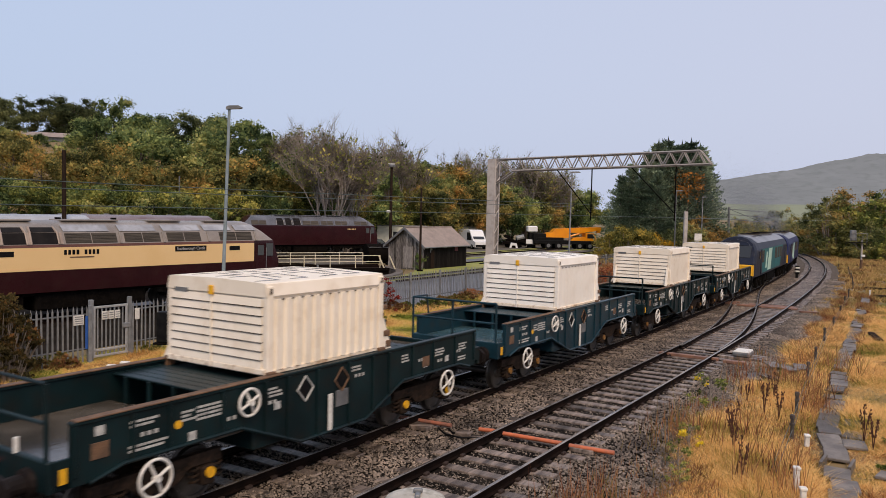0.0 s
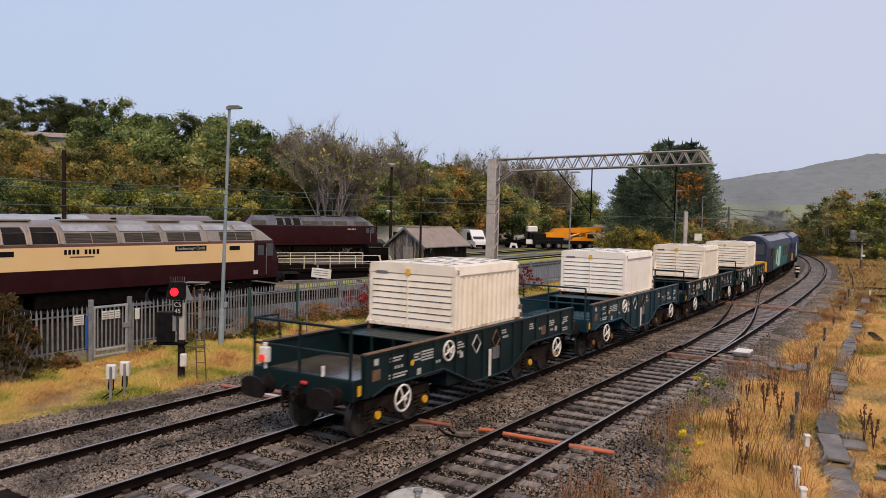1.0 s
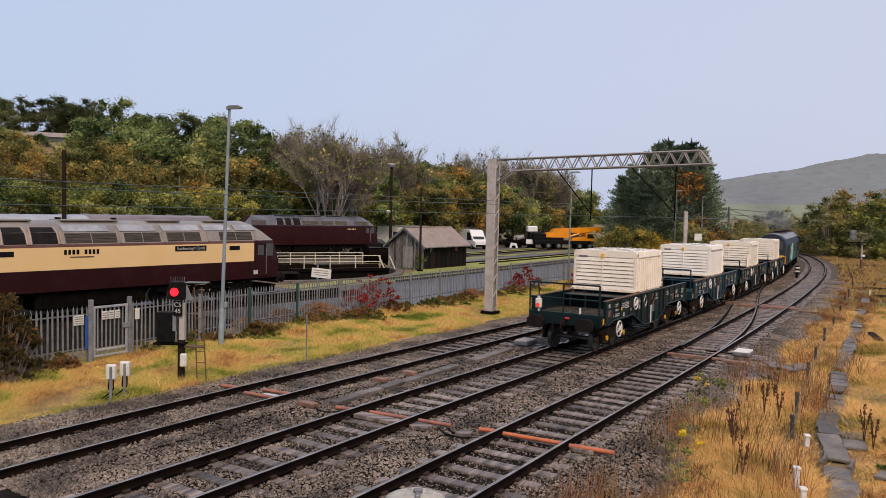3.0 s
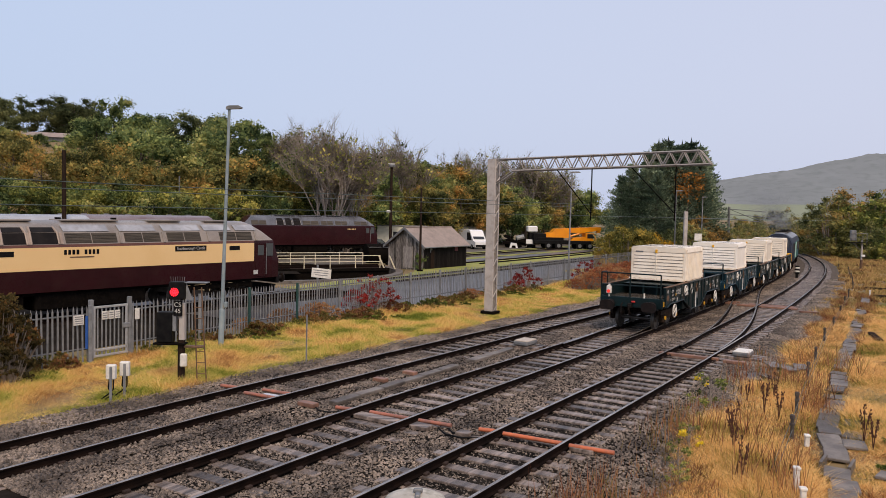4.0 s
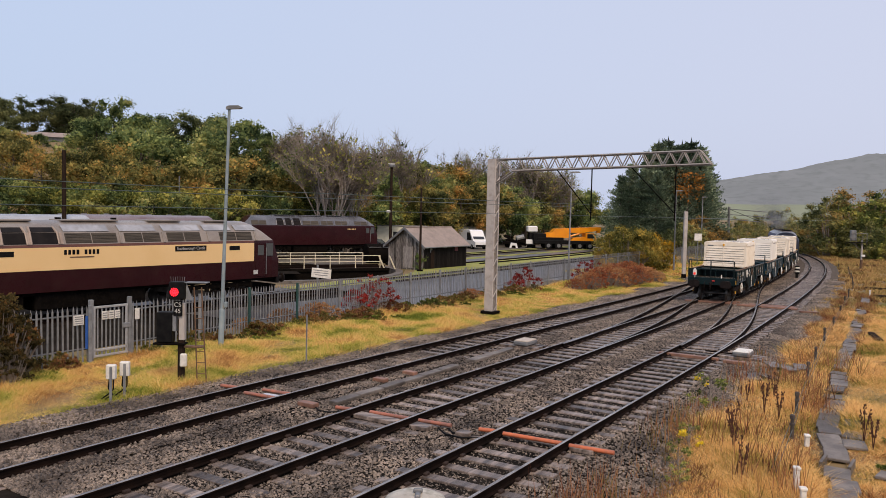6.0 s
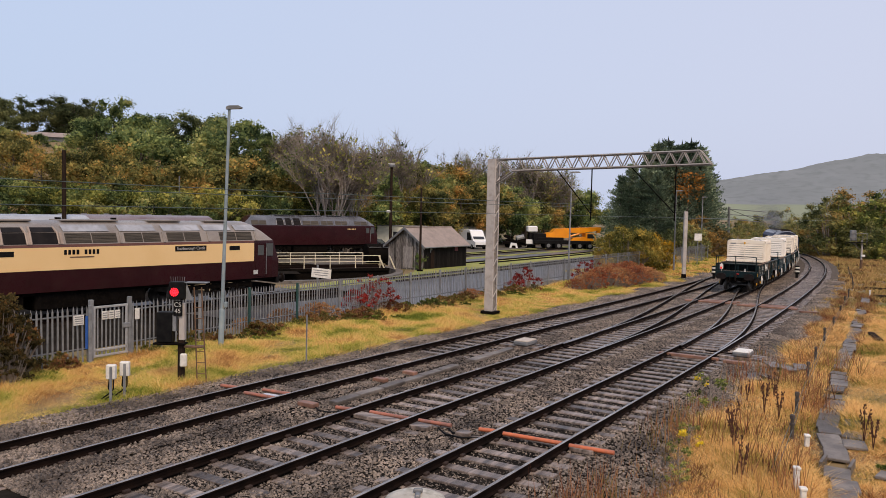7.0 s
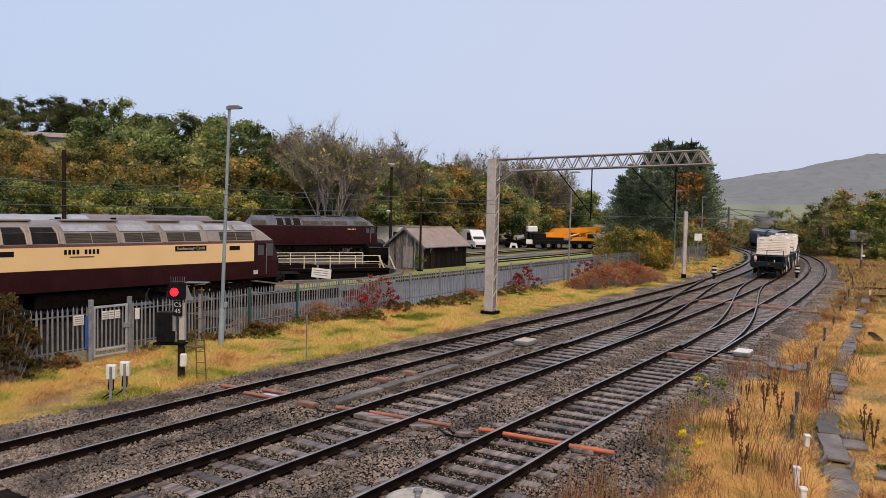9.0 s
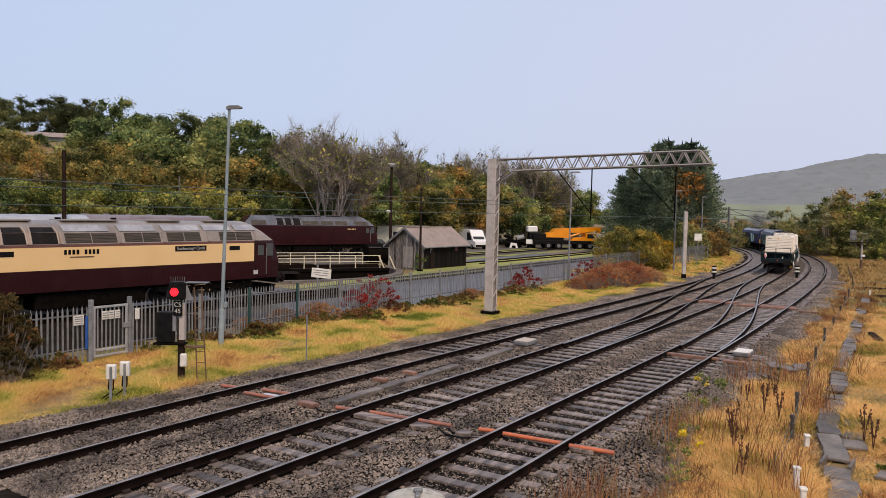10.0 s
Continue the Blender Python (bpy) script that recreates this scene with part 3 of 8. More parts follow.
def cover_parts(parent, paint, rib=0.035, struts=False):
    """The ribbed and louvred cover over the flask."""
    body, posts = Geo(), []
    x0, x1, y1, z0, z1 = -1.58, 1.55, 1.21, 1.80, 3.19
    body.cbox(((x0 + x1) / 2, 0, (z0 + z1) / 2), (x1 - x0 - 0.04, 2 * y1 - 0.04, z1 - z0), 0.02)
    for sgn in (-1, 1):
        for x in (x0 + 0.05, x1 - 0.05):
            posts.append(Geo().cbox((x, sgn * (y1 - 0.03), (z0 + z1) / 2), (0.14, 0.14, z1 - z0), 0.02))
    cover = part("cover", body, paint, parent, "ribbed pale cream flask cover with rust stains")
    for g in posts:
        part("corner_post", g, paint, cover)
    roof = Geo()
    prof = [(-y1 - 0.02, z1 - 0.1), (-y1 - 0.03, z1 - 0.08), (-y1 + 0.015, z1 + 0.115), (-y1 + 0.04, z1 + 0.13), (0, z1 + 0.155), (y1 - 0.04, z1 + 0.13), (y1 - 0.015, z1 + 0.115), (y1 + 0.03, z1 - 0.08), (y1 + 0.02, z1 - 0.1)]
    roof.prism(prof, x0 - 0.03, x1 + 0.03, "x")
    part("cover_roof", roof, paint, cover)
    # dark painted outlines on the roof
    for k in range(4):
        for sgn in (-1, 1):
            g, cx, w, d = Geo(), x0 + 0.42 + k * 0.74, 0.5 - 0.06 * (k % 2), 0.74
            m = pose(cx + 0.05 * sgn, sgn * 0.52, z1 + 0.146, -sgn * 1.2, 0, (k * 37 % 11 - 5) * 1.6)
            g.box((0, d / 2, 0), (w, 0.045, 0.012), m).box((0, -d / 2, 0), (w, 0.045, 0.012), m)
            g.box((w / 2 - 0.02, 0, 0), (0.04, d - 0.045, 0.012), m)
            if k % 2:
                g.box((-w / 2 + 0.02, 0.1, 0), (0.04, d * 0.6, 0.012), m)
            part("roof_marking", g, M_STEELWET, cover)
    # heavy feet and fittings on the leading end
    for sgn in (-1, 1):
        part("end_gusset", Geo().prism([(x1 + 0.0, z0), (x1 + 0.30, z0), (x1 + 0.22, z0 + 0.22), (x1 + 0.05, z0 + 0.62), (x1 + 0.0, z0 + 0.62)], sgn * (y1 - 0.03) - 0.06, sgn * (y1 - 0.03) + 0.06, "y"), paint, cover)
        part("end_clamp", Geo().cbox((x1 + 0.1, sgn * (y1 - 0.02), z0 + 0.84), (0.13, 0.12, 0.1), 0.02).cbox((x1 + 0.14, sgn * (y1 - 0.02), z0 + 0.32), (0.2, 0.16, 0.12), 0.02).cbox((x1 + 0.2, sgn * (y1 - 0.06), z0 + 0.1), (0.18, 0.2, 0.16), 0.02), M_RUST, cover, "rusty clamp")
        if sgn > 0:
            part("foot", Geo().prism([(y1 - 0.02, z0), (y1 + 0.13, z0), (y1 + 0.11, z0 + 0.06), (y1 - 0.02, z0 + 0.3)], x0 - 0.03, x0 + 0.12, "x"), paint, cover)
    if struts:
        for sgn in (-1, 1):
            part("end_strut", Geo().cbox((0, 0, 0.36), (0.06, 0.1, 0.76), 0.012, pose(x0 - 0.22, sgn * (y1 - 0.1), z0, 0, 15, 0)), paint, cover, "white slanted strut")
    for sgn in (-1, 1):
        for k in range(12 if rib else 0):
            x = x0 + 0.25 + k * 0.24
            r = Geo().prism([(x - 0.085, sgn * (y1 - 0.022)), (x - 0.05, sgn * (y1 + rib)), (x + 0.05, sgn * (y1 + rib)), (x + 0.085, sgn * (y1 - 0.022))], z0 + 0.07, z1 - 0.14, "z")
            part("side_rib", r, paint, cover)
            # Dark block draws the shade between ribs, under the roof lip.
            part("rib_shade_mark", Geo().box((x + 0.118, sgn * (y1 - 0.012), z1 - 0.155), (0.07, 0.02, 0.02)), M_SLOT, cover)
        b = Geo().cbox(((x0 + x1) / 2, sgn * (y1 - 0.005), z0 + 0.035), (x1 - x0, 0.05, 0.07), 0.01)
        part("bottom_rail", b, M_RUSTCREAM, cover)
    for xe, d in ((x0, -1), (x1, 1)):
        for k in range(8):
            h = 0.132
            z = z0 + 0.10 + k * 0.147
            pl = Geo().prism([(xe, z), (xe + d * 0.042, z), (xe + d * 0.022, z + h), (xe, z + h)], -y1 + 0.1, y1 - 0.1, "y")
            part("louvre", pl, paint, cover)
            if k:
                part("groove", Geo().box((xe + d * 0.014, 0, z - 0.009), (0.05, 2 * y1 - 0.2, 0.016)), M_SLOT, cover)
        part("end_rail", Geo().cbox((xe + d * 0.02, 0, z0 + 0.05), (0.06, 2 * y1, 0.1), 0.012), M_RUSTCREAM, cover)
        part("end_strap", Geo().cbox((xe + d * 0.05, 0.08, (z0 + z1) / 2), (0.025, 0.035, z1 - z0), 0.006), paint, cover)
        part("latch", Geo().cbox((xe + d * 0.05, 0.08, z1 - 0.06), (0.05, 0.1, 0.16), 0.01), M_YELLOW, cover, "yellow latch")
        part("number_bar", Geo().box((xe + d * 0.032, 0.86, z1 - 0.10), (0.01, 0.34, 0.07)), M_STEELDARK, cover)
    for x in (x0 + 0.05, x1 - 0.05):
        for sgn in (-1, 1):
            part("corner_casting", Geo().cbox((x, sgn * (y1 - 0.015), z1 + 0.0), (0.13, 0.11, 0.16), 0.015), paint, cover)
            part("casting_hole", Geo().cbox((x, sgn * (y1 + 0.042), z1 + 0.0), (0.05, 0.012, 0.09), 0.005), M_SLOT, cover)
            part("bracket", Geo().cbox((x, sgn * (y1 + 0.05), z0 - 0.08), (0.2, 0.08, 0.28), 0.015), M_RUST, cover, "rust-brown bracket")
    return cover


M_CAP = mat("grimy_orange_cap", (0.30, 0.13, 0.02), (0.12, 0.06, 0.02), 0.6, 9, stain=(0.03, 0.02, 0.015), stain_amount=0.7)


def wagon(paint, cover_paint, label, lamp=False, rib=0.035, struts=False):
    t = thing("flask_wagon", label, "railway wagon", group="wagons of the flask train")
    for sgn in (-1, 1):
        g = Geo().prism(WAGON_SIDE, sgn * 1.30 - 0.03, sgn * 1.30 + 0.03, "y")
        g.cbox((0, sgn * 1.30, 1.775), (10.2, 0.13, 0.05), 0.012)
        for x in (-1.72, -1.2, -0.45, 0.42, 1.15, 1.68):
            lo = 0.57 if abs(x) < 0.9 else 0.57 + (abs(x) - 0.9) * 0.42
            g.cbox((x, sgn * 1.345, (1.75 + lo) / 2), (0.07, 0.05, 1.75 - lo), 0.01)
        for x in (-5.05, -4.2, -3.6, -2.62, 2.5, 3.3, 4.2, 5.05):
            g.cbox((x, sgn * 1.34, 1.42), (0.06, 0.04, 0.66), 0.008)
        g.tube([(x, sgn * 1.345, z) for x, z in WAGON_SIDE[3:11]], 0.03, 6)
        part("side_frame", g, paint, t)
        part("worn_top_edge", Geo().cbox((-3.2, sgn * 1.30, 1.808), (3.7, 0.15, 0.022), 0.006), M_RUST, t, "rusty worn top edge")
    for d in (-1, 1):
        g = Geo().cbox((d * 5.34, 0, 1.15), (0.1, 2.62, 0.42), 0.02)
        g.cbox((d * 5.2, 0, 1.0), (0.3, 2.5, 0.14), 0.02)
        g.cbox((d * 5.2, 1.28, 1.2), (0.3, 0.06, 0.3), 0.01).cbox((d * 5.2, -1.28, 1.2), (0.3, 0.06, 0.3), 0.01)
        part("headstock", g, paint, t)
        deck = Geo().cbox((d * 4.03, 0, 1.23), (2.56, 2.52, 0.06), 0.01)
        deck.cbox((d * 2.35, 0, 1.0), (0.9, 2.4, 0.05), 0.01)
        part("deck", deck, M_DECKBLUE if paint is M_GREENBLUE else M_DECK, t, "wet steel deck")
        for k in range(5):
            part("deck_slat", Geo().cbox((d * 1.82 + d * k * 0.2, 0, 1.70), (0.185, 2.5, 0.03), 0.008), paint, t)
        for y in (-0.9, -0.3, 0.3, 0.9):
            part("deck_support", Geo().cbox((d * 2.7, y, 1.46), (0.06, 0.06, 0.46), 0.008), paint, t)
        for y in (-0.87, 0.87):
            b = Geo()
            b.tube([(d * 5.36, y, 1.03), (d * 5.46, y, 1.03), (d * 5.47, y, 1.03), (d * 5.78, y, 1.03)], [0.21, 0.19, 0.14, 0.125], 14)
            b.prism([(y + p, 1.03 + q) for p, q in ((-0.30, -0.12), (-0.22, -0.19), (0.22, -0.19), (0.30, -0.12), (0.30, 0.1), (0.2, 0.18), (0.07, 0.215), (-0.07, 0.215), (-0.2, 0.18), (-0.30, 0.1))], d * 5.775, d * 5.83, "x")
            part("buffer", b, M_BUFFER, t, "wide greasy black buffer")
        h = Geo().cbox((d * 5.47, 0, 1.02), (0.24, 0.16, 0.2), 0.03)
        h.tube([(d * 5.5, 0, 1.05), (d * 5.66, 0, 1.0), (d * 5.64, 0, 0.86), (d * 5.5, 0, 0.68)], 0.04, 8)
        part("coupling", h, M_BUFFER, t)
        hose = Geo().tube([(d * 5.38, 0.35, 1.1), (d * 5.52, 0.35, 1.05), (d * 5.54, 0.35, 0.75), (d * 5.44, 0.36, 0.6)], 0.026, 8)
        part("brake_hose", hose, M_BUFFER, t)
        if d < 0:
            part("red_tap", Geo().cbox((d * 5.42, -0.12, 1.18), (0.08, 0.16, 0.07), 0.02), M_RED, t, "red tap")
        r = Geo()
        if d < 0:
            for y in (-1.22, 0.05, 1.28):
                r.tube([(d * 5.36, y, 0.97), (d * 5.36, y, 2.33)], 0.032, 8)
            for z in (2.33, 1.83):
                r.tube([(d * 5.36, -1.22, z), (d * 5.36, 1.28, z)], 0.028, 8)
            for z in (2.33,):
                r.tube([(d * 5.36, 1.28, z), (d * 4.7, 1.28, z), (d * 4.6, 1.28, 1.75)], 0.026, 8)
            part("guard_rail", r, paint, t)
    part("centre_well", Geo().cbox((0, 0, 1.15), (3.8, 2.5, 1.05), 0.03), paint, t)
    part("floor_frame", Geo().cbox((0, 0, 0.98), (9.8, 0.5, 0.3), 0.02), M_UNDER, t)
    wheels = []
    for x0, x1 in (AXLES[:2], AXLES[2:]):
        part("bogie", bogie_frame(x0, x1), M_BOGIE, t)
        for x in (x0, x1):
            wheels.append(part("wheelset", WHEELSET, None, t, at=pose(x, 0, 0.42)))
            for sgn in (-1, 1):
                part("axlebox_cap", Geo().tube([(x, sgn * 1.16, 0.5), (x, sgn * 1.2, 0.5)], 0.085, 14), M_YELLOW if lamp else M_CAP, t, "yellow axlebox cap" if lamp else "grimy orange axlebox cap")
    for x, z in ((-3.9, 0.78), (-2.15, 1.5), (3.75, 0.78)):
        part("handwheel", HANDWHEEL if z < 1 else HANDWHEEL_SMALL, None, t, "white spoked brake handwheel", at=pose(x, -1.42, z, 0, 0, 180))
    rng = random.Random(11)
    for x, z, w, rows in ((-3.95, 1.62, 0.6, 2), (-3.9, 1.28, 0.75, 2), (-3.25, 1.58, 0.3, 3), (-2.85, 1.6, 0.55, 4), (-1.5, 1.6, 0.36, 3), (2.3, 1.6, 0.4, 3), (3.55, 1.55, 0.45, 3), (4.55, 1.55, 0.4, 3), (0.65, 1.62, 0.4, 2), (4.5, 1.25, 0.35, 2)):
        for k in range(rows):
            ww = w * rng.uniform(0.6, 1.0)
            g, q = Geo(), 0.0
            while q < ww - 0.03:
                e = min(rng.choice((0.03, 0.05, 0.08, 0.11)), ww - q)
                g.box((x - w / 2 + q + e / 2, -1.333, z - k * 0.06), (e - 0.012, 0.006, 0.034))
                q += e
            part("marking", g, M_LETTER, t)
    for x, z, n in ((-4.05, 1.42, 3), (-2.5, 1.3, 2), (-1.62, 1.38, 2), (0.62, 1.45, 3), (2.75, 1.42, 3), (3.5, 1.3, 2), (4.3, 1.4, 2)):
        for k in range(n):
            part("stencil", Geo().box((x + k * 0.11, -1.333, z), (0.06, 0.006, 0.06)), M_LETTER, t)
    for x, z in ((-4.7, 1.62), (-3.2, 1.2), (-1.45, 1.3), (3.0, 1.3), (3.85, 1.3)):
        part("marking_plate", Geo().box((x, -1.333, z), (0.14, 0.006, 0.13)), M_LETTER, t)
    part("yellow_disc", Geo().tube([(-3.45, -1.328, 1.42), (-3.45, -1.337, 1.42)], 0.065, 14), M_YELLOW, t)
    part("yellow_plate", Geo().box((-5.2, -1.315, 1.14), (0.1, 0.012, 0.2)), M_YELLOW, t)
    part("white_strip", Geo().cbox((-0.16, -1.38, 0.93), (0.11, 0.02, 0.66), 0.004), M_WHITE, t, "upright white strip")
    part("panel", Geo().cbox((0.22, -1.338, 1.12), (0.36, 0.02, 0.3), 0.006), M_STEELDARK, t)
    for x in (-0.78, 0.2):
        g = Geo()
        q = [(x, 1.68), (x + 0.2, 1.46), (x, 1.24), (x - 0.2, 1.46)]
        for k in range(4):
            (a, b), (c, e) = q[k], q[(k + 1) % 4]
            g.tube([(a, -1.345, b), (c, -1.345, e)], 0.016, 5)
        part("placard_frame", g, M_LETTER if x < 0 else M_RUST, t)
        part("placard", Geo().prism([(x, 1.62), (x + 0.145, 1.46), (x, 1.30), (x - 0.145, 1.46)], -1.342, -1.334, "y"), M_BLACK, t, "black diamond placard")
    for x in (-4.7, 3.0):
        part("rust_patch", Geo().cbox((x, -1.336, 1.36), (0.26, 0.012, 0.22), 0.004), M_RUST, t)
    cover_parts(t, cover_paint, rib, struts)
    if lamp:
        g = Geo().cbox((-5.43, 0.92, 1.62), (0.14, 0.2, 0.32), 0.02)
        g.tube([(-5.43, 0.92, 1.78), (-5.43, 0.92, 1.86)], 0.05, 10)
        lb = part("tail_lamp", g, M_WHITE, t, "white tail lamp box with a red lens")
        part("lens", Geo().tube([(-5.50, 0.92, 1.56), (-5.53, 0.92, 1.56)], 0.07, 16), M_TAIL, lb, "lit red lens")
        part("lamp_bracket", Geo().cbox((-5.41, 0.92, 1.41), (0.05, 0.06, 0.16), 0.008), M_WHITE, t)
        part("end_valve", Geo().tube([(-5.36, -0.55, 1.35), (-5.36, -0.55, 1.55)], 0.035, 10), M_WHITE, t)
    return t, wheels


WAGONS = [
    wagon(M_GREEN, M_CREAM, "dark green flask wagon with cream cover and red tail lamp", lamp=True),
    wagon(M_GREENBLUE, M_WHITECOVER, "blue-green flask wagon with a clean white louvred cover", rib=-0.012),
    wagon(M_GREEN, M_CREAM, "dark green flask wagon with a cream cover, third from the tail", rib=0, struts=True),
    wagon(M_GREEN, M_CREAM, "dark green flask wagon with a cream cover behind the locomotives", rib=0),
]


# ---- diesel locomotives ----
M_CANTRAIL = mat("brown_cantrail", (0.13, 0.045, 0.028), (0.09, 0.032, 0.022), 0.4, 2)
M_SILVER = mat("wet_silver_sky_sheen", (0.42, 0.42, 0.43), (0.28, 0.28, 0.29), 0.2, 1.5, metal=0.3, bump=0.05, stain=(0.2, 0.17, 0.15))
M_RIB = mat("faded_tan_rib", (0.34, 0.27, 0.22), (0.26, 0.2, 0.165), 0.5, 3)

def shell(segs, L, x_lo, x_hi, nose_lo, nose_hi, inset, squeeze):
    """A strip of the body between two points of the section, from end to end."""
    g = Geo()
    xs = []
    if nose_lo:
        xs += [("lo", 1.0), ("lo", 0.5)]
    xs += [("x", x_lo), ("x", (x_lo + x_hi) / 2), ("x", x_hi)]
    if nose_hi:
        xs += [("hi", 0.5), ("hi", 1.0)]
    rows = []
    for kind, q in xs:
        row = []
        for y, z in segs:
            if kind == "x":
                row.append((q, y, z))
            else:
                k = q if q < 1 else 1.0
                end = L / 2 - inset(z)
                if kind == "hi":
                    x = x_hi + (end - x_hi) * (0.72 if k < 1 else 1)
                else:
                    x = x_lo + (-end - x_lo) * (0.72 if k < 1 else 1)
                row.append((x, y * (1 - squeeze * (0.35 if k < 1 else 1)), z))
        rows.append(row)
    n = len(segs)
    vs = [p for row in rows for p in row]
    fs = [(i * n + k, i * n + k + 1, (i + 1) * n + k + 1, (i + 1) * n + k) for i in range(len(rows) - 1) for k in range(n - 1)]
    g.add(vs, fs)
    return g


def end_face(segs, L, d, inset, squeeze):
    """Closes an end of the body with the section's own outline."""
    ring = [(d * (L / 2 - inset(z)), y * (1 - squeeze), z) for y, z in segs]
    n = len(ring)
    return Geo().add(ring, [(k, k + 1, n - 2 - k, n - 1 - k) for k in range(n // 2 - 1)] + ([(n // 2 - 1, n // 2, n // 2 + 1)] if n % 2 else []))


def loco_running_gear(t, L, wheels_keyed, r=0.5):
    wh = []
    mesh = wheelset_mesh(r)
    for c in (-L * 0.3, L * 0.3):
        g = Geo()
        for sgn in (-1, 1):
            y = sgn * 1.08
            g.prism([(c - 2.2, 0.55), (c - 1.9, 0.75), (c + 1.9, 0.75), (c + 2.2, 0.55), (c + 2.2, 0.95), (c - 2.2, 0.95)], y - 0.07, y + 0.07, "y")
            for x in (c - 1.7, c, c + 1.7):
                g.cbox((x, sgn * 1.12, 0.5), (0.4, 0.22, 0.34), 0.04)
                g.tube([(x - 0.4, sgn * 1.12, 0.62), (x - 0.4, sgn * 1.12, 0.95)], 0.1, 8)
                g.tube([(x + 0.4, sgn * 1.12, 0.62), (x + 0.4, sgn * 1.12, 0.95)], 0.1, 8)
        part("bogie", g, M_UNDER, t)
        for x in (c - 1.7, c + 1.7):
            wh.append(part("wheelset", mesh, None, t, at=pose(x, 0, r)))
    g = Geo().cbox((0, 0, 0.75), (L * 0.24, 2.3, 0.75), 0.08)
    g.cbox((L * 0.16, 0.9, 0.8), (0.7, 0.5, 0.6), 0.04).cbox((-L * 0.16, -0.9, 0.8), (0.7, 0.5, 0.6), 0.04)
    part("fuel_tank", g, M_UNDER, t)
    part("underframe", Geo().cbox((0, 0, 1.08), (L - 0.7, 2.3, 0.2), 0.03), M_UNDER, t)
    for d in (-1, 1):
        part("buffer_beam", Geo().cbox((d * (L / 2 - 0.12), 0, 1.02), (0.2, 2.4, 0.42), 0.03), M_BLACK, t)
        for y in (-0.87, 0.87):
            b = Geo().tube([(d * (L / 2), y, 1.03), (d * (L / 2 + 0.35), y, 1.03)], [0.16, 0.12], 12)
            b.tube([(d * (L / 2 + 0.35), y, 1.03), (d * (L / 2 + 0.38), y, 1.03), (d * (L / 2 + 0.42), y, 1.03)], [0.18, 0.25, 0.24], 16)
            part("buffer", b, M_BUFFER, t)
        part("coupling_hook", Geo().tube([(d * L / 2, 0, 1.02), (d * (L / 2 + 0.3), 0, 1.0), (d * (L / 2 + 0.25), 0, 0.75)], 0.05, 8), M_BUFFER, t)
        part("snow_plough", Geo().prism([(-1.2, 0.75), (1.2, 0.75), (1.0, 0.25), (-1.0, 0.25)], d * (L / 2 - 0.3), d * (L / 2 - 0.24), "x"), M_BLACK, t)
    return wh


HALF = [(1.33, 1.12), (1.35, 1.96), (1.35, 2.84), (1.33, 2.95), (1.13, 3.40), (0.72, 3.72), (0.3, 3.85), (0.0, 3.87)]


def both(a, b):
    """The part of the section between two heights on one side, as outline for left and right."""
    return [(y, z) for y, z in HALF[a:b + 1]]


